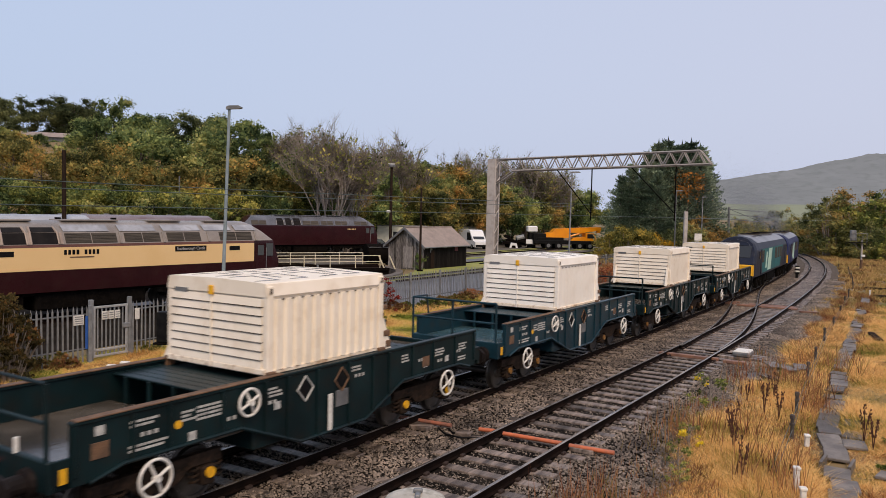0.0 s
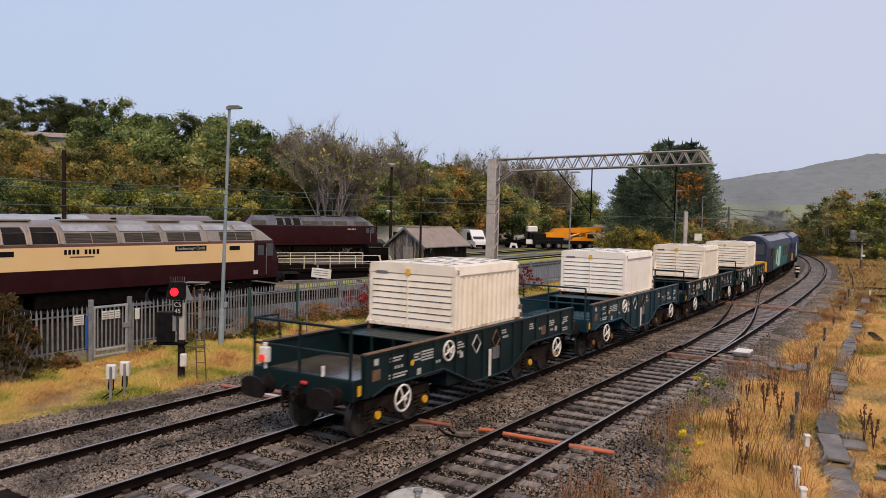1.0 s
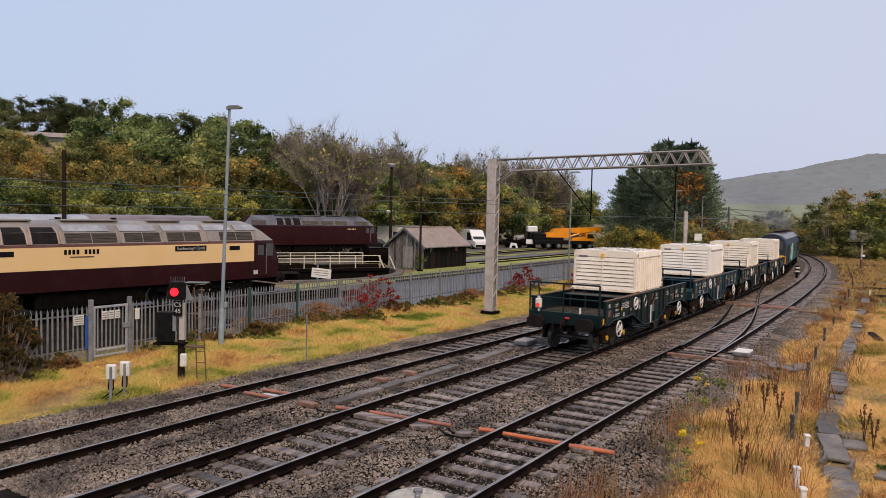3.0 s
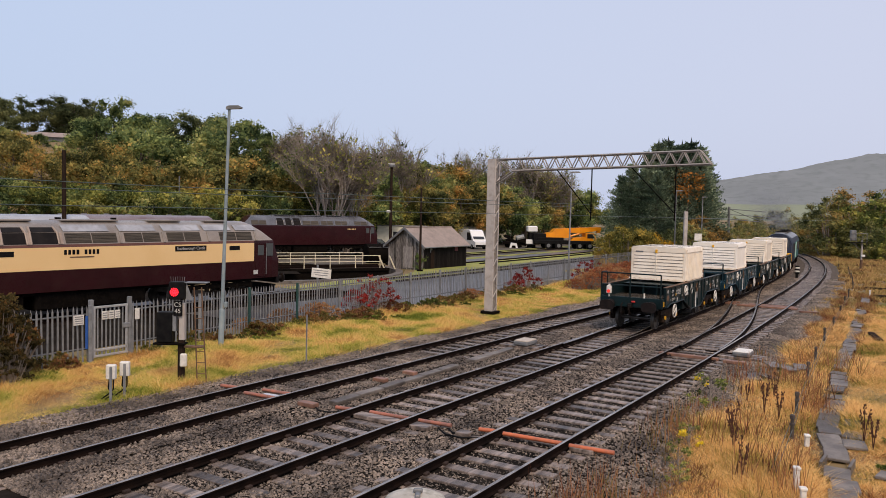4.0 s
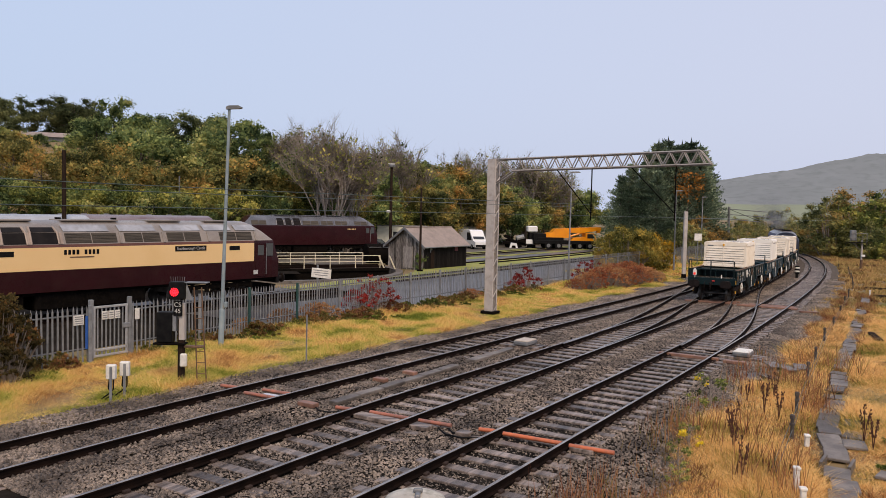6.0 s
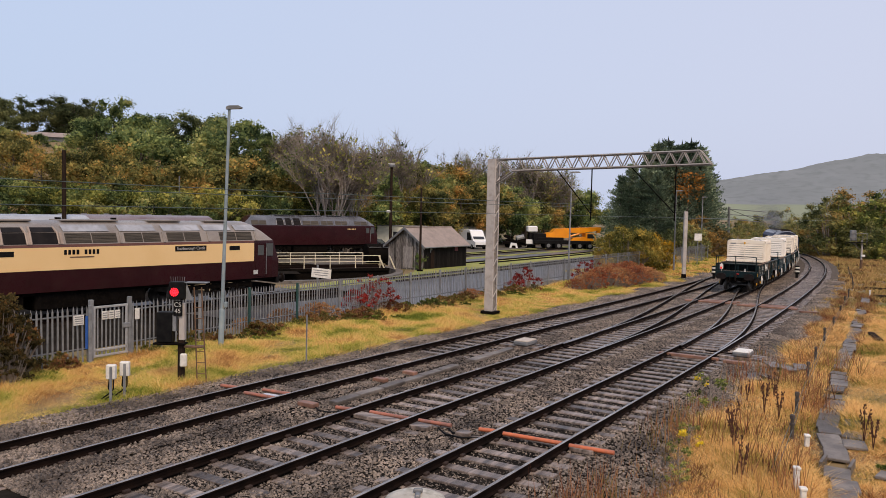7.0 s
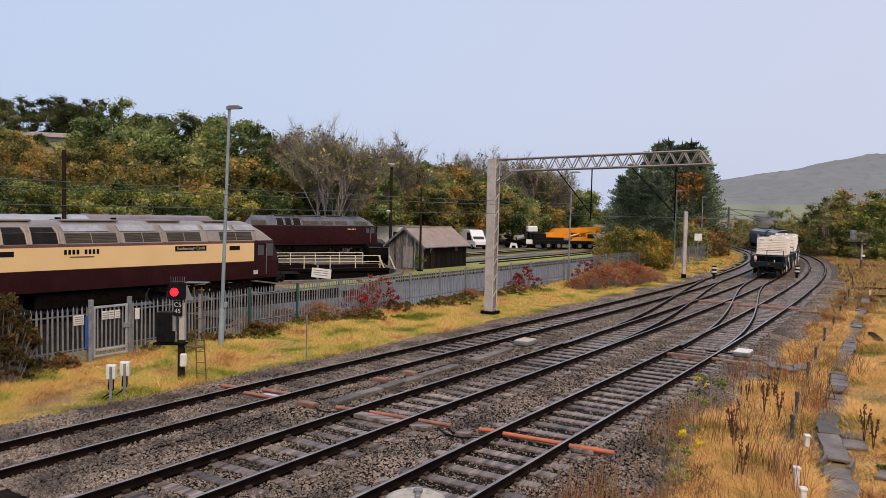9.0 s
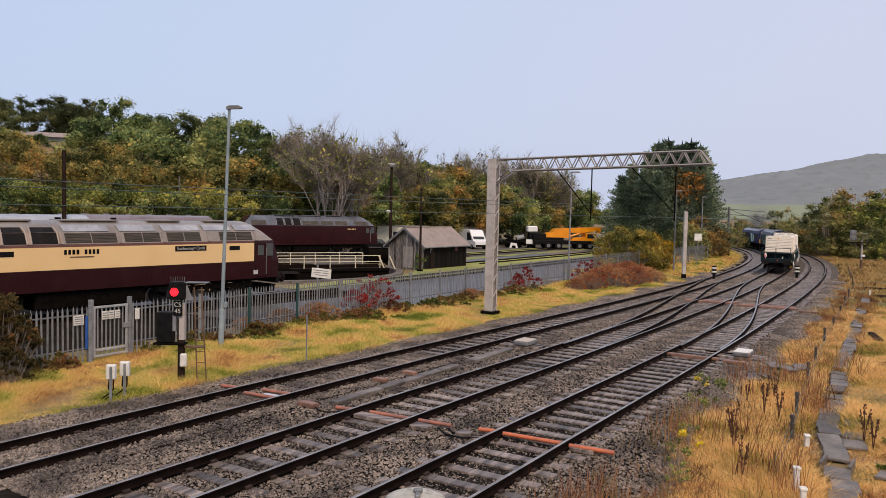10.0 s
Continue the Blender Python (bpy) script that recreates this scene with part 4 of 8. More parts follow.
def heritage_loco(label, L, band, at, roof=M_ROOF, detail=True):
    """A square-cornered diesel with grilles along the roof's shoulder."""
    t = thing("diesel_locomotive", label, "locomotive", at=at)

    def inset(z):
        return 0.12 if z < 2.1 else 0.12 + (z - 2.1) * 0.42 if z < 3.0 else 0.5 + (z - 2.95) * 1.3
    xc = L / 2 - 1.75
    for sgn in (-1, 1):
        flip = lambda pts: [(sgn * y, z) for y, z in pts]
        part("lower_side", shell(flip(both(0, 1)), L, -xc, xc, False, False, inset, 0.06), M_MAROON, t)
        part("side_band", shell(flip(both(1, 2)), L, -xc, xc, False, False, inset, 0.06), band, t, "cream painted side band" if band is M_COACHCREAM else "")
        part("cantrail", shell(flip(both(2, 3)), L, -xc, xc, False, False, inset, 0.06), M_CANTRAIL if band is M_COACHCREAM else M_MAROON, t)
        for d in (-1, 1):
            cab = shell(flip(both(0, 3)), L, xc if d > 0 else -xc - 0.001, xc + 0.001 if d > 0 else -xc, d < 0, d > 0, inset, 0.09)
            part("cab_side", cab, M_MAROON, t)
            part("cab_window", Geo().cbox((d * (L / 2 - 0.78), sgn * 1.335, 2.5), (0.42, 0.03, 0.62), 0.03), M_PALEGLASS, t, "pale cab side window")
            dr = part("cab_door", Geo().cbox((d * (L / 2 - 1.35), sgn * 1.345, 2.0), (0.55, 0.03, 1.6), 0.02), M_MAROON, t)
            part("door_window", Geo().cbox((d * (L / 2 - 1.35), sgn * 1.362, 2.48), (0.36, 0.02, 0.5), 0.02), M_PALEGLASS, dr)
            part("handrail", Geo().tube([(d * (L / 2 - 1.02), sgn * 1.38, 1.3), (d * (L / 2 - 1.02), sgn * 1.38, 2.6)], 0.016, 6), M_STEEL, t)
    full = [(-y, z) for y, z in HALF[3:]] + [(y, z) for y, z in HALF[3:-1]][::-1]
    part("roof", shell(full, L, -xc, xc, True, True, inset, 0.09), roof, t, "weathered grey roof", smooth=True)
    ring = [(-y, z) for y, z in HALF] + [(y, z) for y, z in HALF[:-1]][::-1]
    for d in (-1, 1):
        part("cab_front", end_face(ring, L, d, inset, 0.09), M_MAROON, t)
        for y in (-0.6, 0.6):
            part("windscreen", Geo().cbox((0, 0, 0), (0.03, 0.95, 0.6), 0.02, pose(d * (L / 2 - 0.30), y, 2.55, 0, -d * 22.8, 0)), M_PALEGLASS, t)
            part("headlight", Geo().tube([(d * (L / 2 - 0.12), y * 1.4, 1.55), (d * (L / 2 - 0.07), y * 1.4, 1.55)], 0.1, 12), M_WHITE, t)
    # grilles and dark panels on the shoulder of the roof
    ang = math.degrees(math.atan2(0.20, 0.45))
    for sgn in (-1, 1):
        for x0, x1, kind in ((-7.9, -6.0, 0), (-4.7, -3.75, 1), (-3.6, -2.7, 1), (-2.55, -1.5, 1), (-1.25, 0.95, 0), (1.25, 2.95, 0), (3.25, 5.0, 0), (6.0, 7.9, 0)):
            x0, x1 = x0 * L / 19.4, x1 * L / 19.4
            n = 2 if kind == 0 else 1
            w = (x1 - x0) / n
            for k in range(n):
                m = pose(x0 + w * (k + 0.5), sgn * (1.235 if kind == 0 else 1.225), 3.185, sgn * ang, 0, 0)
                p = part("roof_grille" if kind == 0 else "roof_window", Geo().cbox((0, 0, 0), (w - 0.05, 0.03, 0.42 if kind == 0 else 0.47), 0.008, m), M_GRILLE if kind == 0 else M_DARKPANEL, t)
                if kind == 1:
                    part("upper_pane", Geo().cbox((0, 0, 0), (w - 0.16, 0.03, 0.3), 0.008, pose(x0 + w * (k + 0.5), sgn * 1.005, 3.51, sgn * 52, 0, 0)), M_DARKPANEL, p)
                    for e in (-1, 1):
                        xe = x0 + w * (k + 0.5) + e * w / 2
                        part("window_rib", Geo().tube([(xe, sgn * 1.34, 2.96), (xe - e * 0.01, sgn * 1.15, 3.41), (xe - e * 0.06, sgn * 0.88, 3.62)], 0.04, 6), M_RIB if band is M_COACHCREAM else roof, p)
                if kind == 0 and detail:
                    for q in range(6):
                        part("louvre", Geo().box((0, sgn * 0.02, -0.17 + q * 0.068), (w - 0.08, 0.02, 0.014), m), M_GRILLE, p)
        for x in (-4.8, -3.68, -2.62, -1.38, 1.1, 3.1, 5.4, 8.1):
            x *= L / 19.4
            part("roof_rib", Geo().cbox((0, 0, 0), (0.11, 0.05, 0.5), 0.01, pose(x, sgn * 1.235, 3.18, sgn * ang, 0, 0)), M_RIB if band is M_COACHCREAM and x < 0 else roof, t)
    if band is M_COACHCREAM:
        # Pale sheets put the sky's reflection along the upper roof into colour.
        for x, w in ((-6.9, 1.9), (-0.3, 1.9), (1.95, 1.7), (4.1, 1.9), (6.0, 1.5), (7.6, 1.2)):
            for sgn in (-1, 1):
                part("roof_sheet", Geo().cbox((0, 0, 0), (w, 0.02, 0.42), 0.006, pose(x, sgn * 0.955, 3.575, sgn * 51.5, 0, 0)), M_SILVER, t, "wet roof sheet, pale with sky sheen in its colour")
    for x, w in ((-3.2, 2.0), (0.2, 2.4), (3.6, 1.6), (6.3, 1.2)):
        part("roof_hatch", Geo().cbox((x * L / 19.4, 0, 3.87), (w, 1.1, 0.07), 0.02), roof, t)
    for x in (-0.8, 1.6):
        part("exhaust_port", Geo().tube([(x, 0.2, 3.85), (x, 0.2, 3.98)], 0.12, 10), M_UNDER, t)
    loco_running_gear(t, L, False)
    return t


NEAR_LOCO = heritage_loco("cream and maroon diesel locomotive parked beyond the palisade fence", 19.4, M_COACHCREAM, pose(-15.03, 32.31, 0, 0, 0, 52.7))
for x, w in ((-7.6, 1.6), (6.8, 0.6)):
    part("black_panel", Geo().cbox((x if w < 1 else -4.0, -1.352, 2.62), (w, 0.012, 0.2), 0.004), M_BLACK, NEAR_LOCO)
_np = part("nameplate", Geo().cbox((4.41, -1.356, 2.66), (1.62, 0.02, 0.23), 0.005), M_BLACK, NEAR_LOCO, "black nameplate with pale letters")
lettering("Scarborough Castle", 0.185, M_LETTER, _np, pose(4.41, -1.37, 2.66, 90, 0, 0))
# the owner's name as plain bars
for k in range(9):
    if k != 4:
        part("name_bar", Geo().box((-1.27 + k * 0.165, -1.354, 2.64), (0.11, 0.008, 0.19)), M_BLACK, NEAR_LOCO)
part("name_line", Geo().box((-0.6, -1.354, 2.44), (1.0, 0.008, 0.05)), M_RUST, NEAR_LOCO)
part("data_plate", Geo().box((8.05, -1.36, 1.42), (0.26, 0.01, 0.2)), M_LETTER, NEAR_LOCO)

M_DULLROOF = mat("dull_dark_roof", (0.12, 0.125, 0.145), (0.07, 0.073, 0.085), 0.25, 0.8, bump=0.05)
MAROON_LOCO = heritage_loco("maroon diesel locomotive with dark roof grilles parked behind the turntable", 15.0, M_MAROON, pose(-13.3, 75.6, 0, 0, 0, 37), roof=M_DULLROOF, detail=False)
for k in range(6):
    part("name_bar", Geo().box((3.9 + k * 0.16, -1.356, 2.62), (0.1, 0.01, 0.1)), M_COACHCREAM, MAROON_LOCO)


def old_coach(label, L, at, roof):
    """A stored coach of which little more than the roof shows."""
    t = thing("railway_coach", label, "railway coach", at=at)
    inset = lambda z: 0.05 + max(z - 3.2, 0) * 0.5
    ring = [(-y, z) for y, z in HALF] + [(y, z) for y, z in HALF[:-1]][::-1]
    for sgn in (-1, 1):
        part("side", shell([(sgn * y, z) for y, z in HALF[:4]], L, -L / 2 + 0.4, L / 2 - 0.4, True, True, inset, 0.03), M_MAROON, t)
        for k in range(8):
            part("window", Geo().cbox((-L / 2 + 1.6 + k * (L - 3.2) / 7, sgn * 1.352, 2.4), (1.1, 0.02, 0.7), 0.01), M_GLASS, t)
    full = [(-y, z) for y, z in HALF[3:]] + [(y, z) for y, z in HALF[3:-1]][::-1]
    part("roof", shell(full, L, -L / 2 + 0.4, L / 2 - 0.4, True, True, inset, 0.03), roof, t, smooth=True)
    for d in (-1, 1):
        part("end_wall", end_face(ring, L, d, inset, 0.03), M_MAROON, t)
    for k in range(6):
        part("roof_vent", Geo().cbox((-L / 2 + 1.5 + k * (L - 3) / 5, 0.45, 3.86), (0.35, 0.2, 0.12), 0.03), M_STEELDARK, t)
    loco_running_gear(t, L, False)
    return t


old_coach("maroon stored coach with a dull reddish roof", 10.0, pose(-20.5, 53.0, 0, 0, 0, 40), mat("dull_red_roof", (0.13, 0.085, 0.09), (0.19, 0.16, 0.17), 0.3, 0.7, bump=0.05))
old_coach("stored coach with a pale silver roof", 16.0, pose(-27.5, 42.5, 0, 0, 0, 44), mat("silver_roof", (0.36, 0.38, 0.42), (0.26, 0.27, 0.30), 0.25, 0.7, bump=0.05))

M_BLUE = mat("deep_blue_loco_paint", (0.010, 0.016, 0.07), (0.008, 0.012, 0.05), 0.5, 0.8, bump=0.02, spec=0.12, stain=(0.03, 0.03, 0.05))
M_NAVY = mat("grey_navy_loco_paint", (0.013, 0.018, 0.034), (0.008, 0.012, 0.024), 0.45, 0.8, bump=0.03, spec=0.12, stain=(0.05, 0.045, 0.05))
M_TEAL = mat("teal_loco_stripe", (0.012, 0.13, 0.14), (0.01, 0.09, 0.10), 0.5, 1.0, bump=0.02, spec=0.15)
M_MINT = mat("pale_mint_stripe", (0.45, 0.68, 0.58), (0.4, 0.6, 0.52), 0.35, 1.0, bump=0.02)


M_LOCOROOF = mat("grey_loco_roof", (0.21, 0.215, 0.24), (0.11, 0.115, 0.13), 0.35, 0.8, bump=0.05, stain=(0.05, 0.05, 0.05))


def train_loco(label, L, paint, stripe, high_nose):
    t = thing("diesel_locomotive", label, "locomotive")

    def inset(z):
        return 0.1 if z < 1.9 else 0.1 + (z - 1.9) * (0.8 if high_nose else 0.5)
    xc = L / 2 - 2.3
    low = [(y, z if z < 2 else 2 + (z - 2) * 0.9) for y, z in HALF]
    ring = [(-y, z) for y, z in low] + [(y, z) for y, z in low[:-1]][::-1]
    part("body_shell", shell(ring, L, -xc, xc, True, True, inset, 0.13), paint, t)
    cap = [(-y * 1.005, z + 0.012) for y, z in low[4:]] + [(y * 1.005, z + 0.012) for y, z in low[4:-1]][::-1]
    part("roof_skin", shell(cap, L, -xc, xc, False, False, inset, 0.13), M_LOCOROOF, t, "grey roof with dark vents", smooth=True)
    for d in (-1, 1):
        part("cab_front", end_face(ring, L, d, inset, 0.13), paint, t)
        yf = part("yellow_front", Geo().cbox((d * (L / 2 - 0.1), 0, 1.56), (0.12, 2.34, 0.72), 0.05), M_YELLOW, t, "yellow warning panel")
        for sgn in (-1, 1):
            part("yellow_cheek", Geo().prism([(d * (L / 2 - 0.1), 1.2), (d * (L / 2 - 0.55), 1.2), (d * (L / 2 - 0.75), 1.9), (d * (L / 2 - 0.1), 1.9)], sgn * 1.20 - 0.03, sgn * 1.20 + 0.03, "y", pose(0, 0, 0, 0, 0, 0)), M_YELLOW, yf)
        part("grab_band", Geo().cbox((d * (L / 2 - 0.03), 0, 1.42), (0.04, 2.0, 0.05), 0.01), M_BLACK, yf)
        part("nose_hood", shell([(y * 0.9, z) for y, z in ((-1.2, 2.96), (-0.9, 3.3), (0, 3.5), (0.9, 3.3), (1.2, 2.96))], L + 0.06, d * xc - 0.001, d * xc + 0.001, d < 0, d > 0, inset, 0.1), M_LOCOROOF, t, smooth=True)
        wx = L / 2 - inset(2.75)
        part("windscreen", Geo().cbox((0, 0, 0), (0.05, 2.0, 1.0), 0.04, pose(d * (wx + 0.02), 0, 2.72, 0, -d * (38 if high_nose else 26), 0)), M_GLASS, t)
        part("marker_light", Geo().cbox((d * (L / 2 - inset(3.2) + 0.02), 0, 3.22), (0.1, 0.4, 0.12), 0.03), M_WHITE, t)
        for y in (-0.75, 0.75):
            part("headlight", Geo().tube([(d * (L / 2 - 0.06), y, 1.5), (d * (L / 2 + 0.01), y, 1.5)], 0.11, 12), M_WHITE, t)
    for sgn in (-1, 1):
        part("stripe", Geo().prism([(-xc + 0.6, 1.25), (xc - 4.2, 1.25), (xc - 2.6, 2.85), (-xc + 0.6, 2.85)], sgn * 1.352 - 0.006, sgn * 1.352 + 0.006, "y"), stripe, t, "teal side stripe")
        part("logo_panel", Geo().prism([(-xc + 3.9, 1.3), (-xc + 5.7, 1.3), (-xc + 6.4, 2.8), (-xc + 4.6, 2.8)], sgn * 1.36 - 0.006, sgn * 1.36 + 0.006, "y"), M_MINT, t)
        part("logo_panel", Geo().prism([(-xc + 2.7, 1.5), (-xc + 3.4, 1.5), (-xc + 3.9, 2.6), (-xc + 3.2, 2.6)], sgn * 1.36 - 0.006, sgn * 1.36 + 0.006, "y"), M_MINT, t)
        for x in (-xc + 1.4, 0.8, 2.4, 4.0):
            g = part("side_grille", Geo().cbox((x, sgn * 1.36, 2.35), (1.1, 0.03, 0.8), 0.01), M_GRILLE, t)
            for q in range(5):
                part("louvre", Geo().box((x, sgn * 1.38, 2.05 + q * 0.15), (1.0, 0.02, 0.03)), M_GRILLE, g)
        for d in (-1, 1):
            part("cab_window", Geo().cbox((d * (xc + 0.1), sgn * 1.345, 2.5), (0.5, 0.03, 0.55), 0.03), M_GLASS, t)
            part("cab_door", Geo().cbox((d * (xc - 0.7), sgn * 1.352, 2.0), (0.6, 0.02, 1.65), 0.02), paint, t)
    for x, w in ((-4.4, 2.2), (-1.6, 2.6), (1.6, 2.6), (4.6, 2.2)):
        h = part("roof_hatch", Geo().cbox((x, 0, 3.70), (w, 1.0, 0.08), 0.03), M_LOCOROOF, t)
        for q in range(4):
            part("louvre", Geo().box((x - w / 2 + 0.3 + q * (w - 0.6) / 3, 0, 3.76), (0.1, 1.3, 0.05)), M_GRILLE, h)
        part("roof_fan", Geo().lathe([(0.5, 0), (0.5, 0.06), (0.4, 0.08), (0.1, 0.08)], 16, pose(x, 0, 3.75)), M_UNDER, h)
    part("exhaust_stack", Geo().cbox((0.1, 0, 3.76), (0.4, 0.5, 0.22), 0.03), M_UNDER, t)
    return t, loco_running_gear(t, L, True)


LOCOS = [train_loco("dark blue diesel locomotive with teal and mint stripes", 20.5, M_NAVY, M_TEAL, True),
         train_loco("deep blue leading diesel locomotive under its exhaust haze", 20.5, M_BLUE, M_BLUE, False)]


def tail(t):
    """Metres along the track of the last wagon's rear end."""
    return 5.7553 + t * (5.76615 + t * (0.179866 + t * (-0.0001653 + t * -0.00028240)))


def carried_pose(s, half):
    """A vehicle on two bogies, s at its middle."""
    x0, y0, _ = line(s - half)
    x1, y1, _ = line(s + half)
    return pose((x0 + x1) / 2, (y0 + y1) / 2, dip(s), 0, 0, math.degrees(math.atan2(y1 - y0, x1 - x0)))


def motions():
    times = [k * 0.25 for k in range(41)]
    fine = [k / 15 for k in range(151)]
    train = [(w, wh, 5.1 + 11.7 * k, 3.45, 0.42) for k, (w, wh) in enumerate(WAGONS)]
    train += [(l, wh, 46.6 + 10.25 + 21.3 * k, 6.1, 0.5) for k, (l, wh) in enumerate(LOCOS)]
    for veh, wheels, lead, half, r in train:
        walk(veh, [(t, carried_pose(tail(t) + lead, half)) for t in times])
        for w in wheels:
            x = w.matrix_basis.translation.x
            walk(w, [(t, Matrix.Translation((x, 0, r)) @ Matrix.Rotation((tail(t) - tail(0)) / r, 4, "Y")) for t in fine])
    for puff, s_rel, o, z in PUFFS:
        walk(puff, [(t, at_line(tail(t) + s_rel, o, z)) for t in times])


# ---- palisade fence ----
def fence_line(s):
    return -11.9 + 0.75 * (1 - min(max((s - 17) / 5, 0), 1))


def pale_mesh(h, material, w=0.062):
    g = Geo()
    g.prism([(-w / 2, 0), (-w / 4, 0.014), (w / 4, 0.014), (w / 2, 0), (w / 4, 0.006), (-w / 4, 0.006)], 0, h - 0.12, "z")
    g.add([(-w / 2, 0, h - 0.12), (w / 2, 0, h - 0.12), (0.0, 0.007, h), (w / 4, 0.014, h - 0.12), (-w / 4, 0.014, h - 0.12)], [(0, 1, 2), (1, 3, 2), (3, 4, 2), (4, 0, 2)])
    return g.mesh("pale", material)


M_GATE = mat("bright_galvanised_gate", (0.42, 0.43, 0.44), (0.33, 0.34, 0.35), 0.5, 4, metal=0.2, bump=0.08, stain=(0.25, 0.24, 0.23))


def build_fence():
    t = thing("palisade_fence", "grey galvanised steel palisade fence with pointed pales", "fence", kind="structure")
    pm = pale_mesh(1.72, M_STEEL)
    rails, far = Geo(), Geo()
    gate = (14.33, 15.63)
    s, n = 9.3, 0
    rng = random.Random(8)
    while s < 92:
        if not gate[0] - 0.08 < s < gate[1] + 0.08:
            m = at_plain(s, fence_line(s), -0.22 + rng.uniform(-0.012, 0.012), rng.uniform(-2, 2))
            if n < 290:
                ob = part("pale", pm, None, t, at=m @ pose(0, 0, 0, rng.uniform(-0.8, 0.8), rng.uniform(-0.8, 0.8), 0))
            else:
                far.prism([(-0.03, 0), (0, 0.012), (0.03, 0)], 0, 1.72, "z", m)
            n += 1
        s += 0.158
    tagged(part("far_pales", far, M_STEEL, t), kind="stuff")
    spans = [(9.2, gate[0] - 0.1)] + [(gate[1] + 0.1, 18.6)] + [(18.6 + 2.75 * k, 18.6 + 2.75 * (k + 1)) for k in range(27)]
    for a, b in spans:
        for z in (0.28, 1.32):
            p0, p1 = plain(a, fence_line(a) - 0.05, z - 0.1), plain(b, fence_line(b) - 0.05, z - 0.1)
            part("fence_rail", Geo().tube([p0, p1], 0.026, 4), M_STEELDARK, t)
        green = 21 < b < 25
        part("fence_post", Geo().cbox((0, 0, 0.84), (0.1, 0.06, 1.76), 0.008, at_plain(b, fence_line(b) + 0.08, -0.22)), M_FENCEGREEN if green else M_STEEL, t)
    part("fence_post", Geo().cbox((0, 0, 0.84), (0.1, 0.06, 1.76), 0.008, at_plain(9.2, fence_line(9.2) + 0.08, -0.22)), M_STEEL, t)
    # gate
    g = thing("palisade_gate", "closed grey steel palisade gate with white notices", "gate", at=at_plain(gate[0], fence_line(14.3), -0.22))
    for x in (-0.02, 1.32):
        part("gate_post", Geo().cbox((x, 0, 0.92), (0.12, 0.12, 1.9), 0.012), M_STEEL, g)
    for z in (0.12, 0.3, 1.62):
        part("gate_frame", Geo().cbox((0.65, 0.0, z), (1.22, 0.05, 0.07), 0.008), M_GATE, g)
    for x in (0.09, 1.21):
        part("gate_stile", Geo().cbox((x, 0.0, 0.87), (0.07, 0.05, 1.43), 0.008), M_GATE, g)
    for k in range(7):
        part("bar", Geo().cbox((0.215 + k * 0.145, 0.012, 0.87), (0.05, 0.02, 1.43), 0.005), M_STEEL, g)
    part("lock_plate", Geo().cbox((1.18, -0.04, 0.98), (0.3, 0.06, 0.16), 0.02), M_STEEL, g)
    for x in (0.42, 0.64, 0.86):
        nb = part("notice", Geo().cbox((x, -0.045, 1.36), (0.19, 0.015, 0.26), 0.004), M_WHITE, g, "white notice")
        for q in range(3):
            part("text_bar", Geo().box((x, -0.056, 1.43 - q * 0.07), (0.14, 0.012, 0.018)), M_STEELDARK, nb)
    nb = part("notice", Geo().cbox((1.57, -0.05, 1.3), (0.17, 0.015, 0.36), 0.004), M_WHITE, g)
    nb = part("notice", Geo().cbox((-0.45, -0.05, 1.3), (0.34, 0.015, 0.3), 0.004), M_WHITE, g)
    for q in range(4):
        part("text_bar", Geo().box((-0.45, -0.061, 1.4 - q * 0.065), (0.27, 0.012, 0.018)), M_STEELDARK, nb)
    part("blue_sheet", Geo().cbox((-0.17, -0.03, 0.9), (0.1, 0.02, 1.0), 0.004), mat("blue_sheet", (0.02, 0.11, 0.42), (0.02, 0.09, 0.35), 0.5), g)


def at_plain(s, o, z=0.0, turn=0.0):
    x, y, _ = plain(s, o)
    return pose(x, y, z + dip(s) * min(max((o + 13) / 5, 0), 1), 0, 0, 90 - math.degrees(TH0) + turn)


build_fence()

# rails of the depot sidings, on ballast darkened as shade under the vehicles
def siding(lab, x, y, rz, half_len, z=0.0):
    t = thing("siding_track", lab, "railway track", at=pose(x, y, z, 0, 0, rz), kind="structure")
    g = Geo()
    n = int(half_len * 2)
    vs = [(-half_len + k * half_len * 2 / n, q, z) for k in range(n + 1) for q, z in ((-2.4, -0.3), (-1.7, -0.165), (1.7, -0.165), (2.4, -0.3))]
    g.add(vs, [(k * 4 + j, (k + 1) * 4 + j, (k + 1) * 4 + j + 1, k * 4 + j + 1) for k in range(n) for j in range(3)])
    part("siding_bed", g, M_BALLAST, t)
    for q in (-0.7525, 0.7525):
        part("rail", Geo().prism([(q + a, b) for a, b in RAIL], -half_len, half_len, "x"), M_RAIL_SIDE, t)


siding("siding under the parked cream and maroon locomotive, shade in its bed colour", -15.03, 32.31, 52.7, 16)
siding("siding under the maroon locomotive, shade in its bed colour", -13.3, 75.6, 37, 12)
siding("siding under the stored coach", -21.3, 52.3, 40, 12)
siding("siding under the pale roofed coach", -30.5, 40.6, 44, 12)

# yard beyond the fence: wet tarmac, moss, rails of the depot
# Dark yard ballast; its colour also carries the shadow below the parked locomotive.
single("siding_ballast", strip(-34, -12.3, 2, 31, -0.18, 2.0, plain, 0.6), M_BALLAST, "dark wet ballast of the depot yard behind the fence, locomotive shadow included", "ballast", kind="structure")
def road_edge(s):
    """The yard road keeps clear of the curving tracks."""
    return min(-12.4, float(np.interp(s, _SS, _OO)) - 9.0)


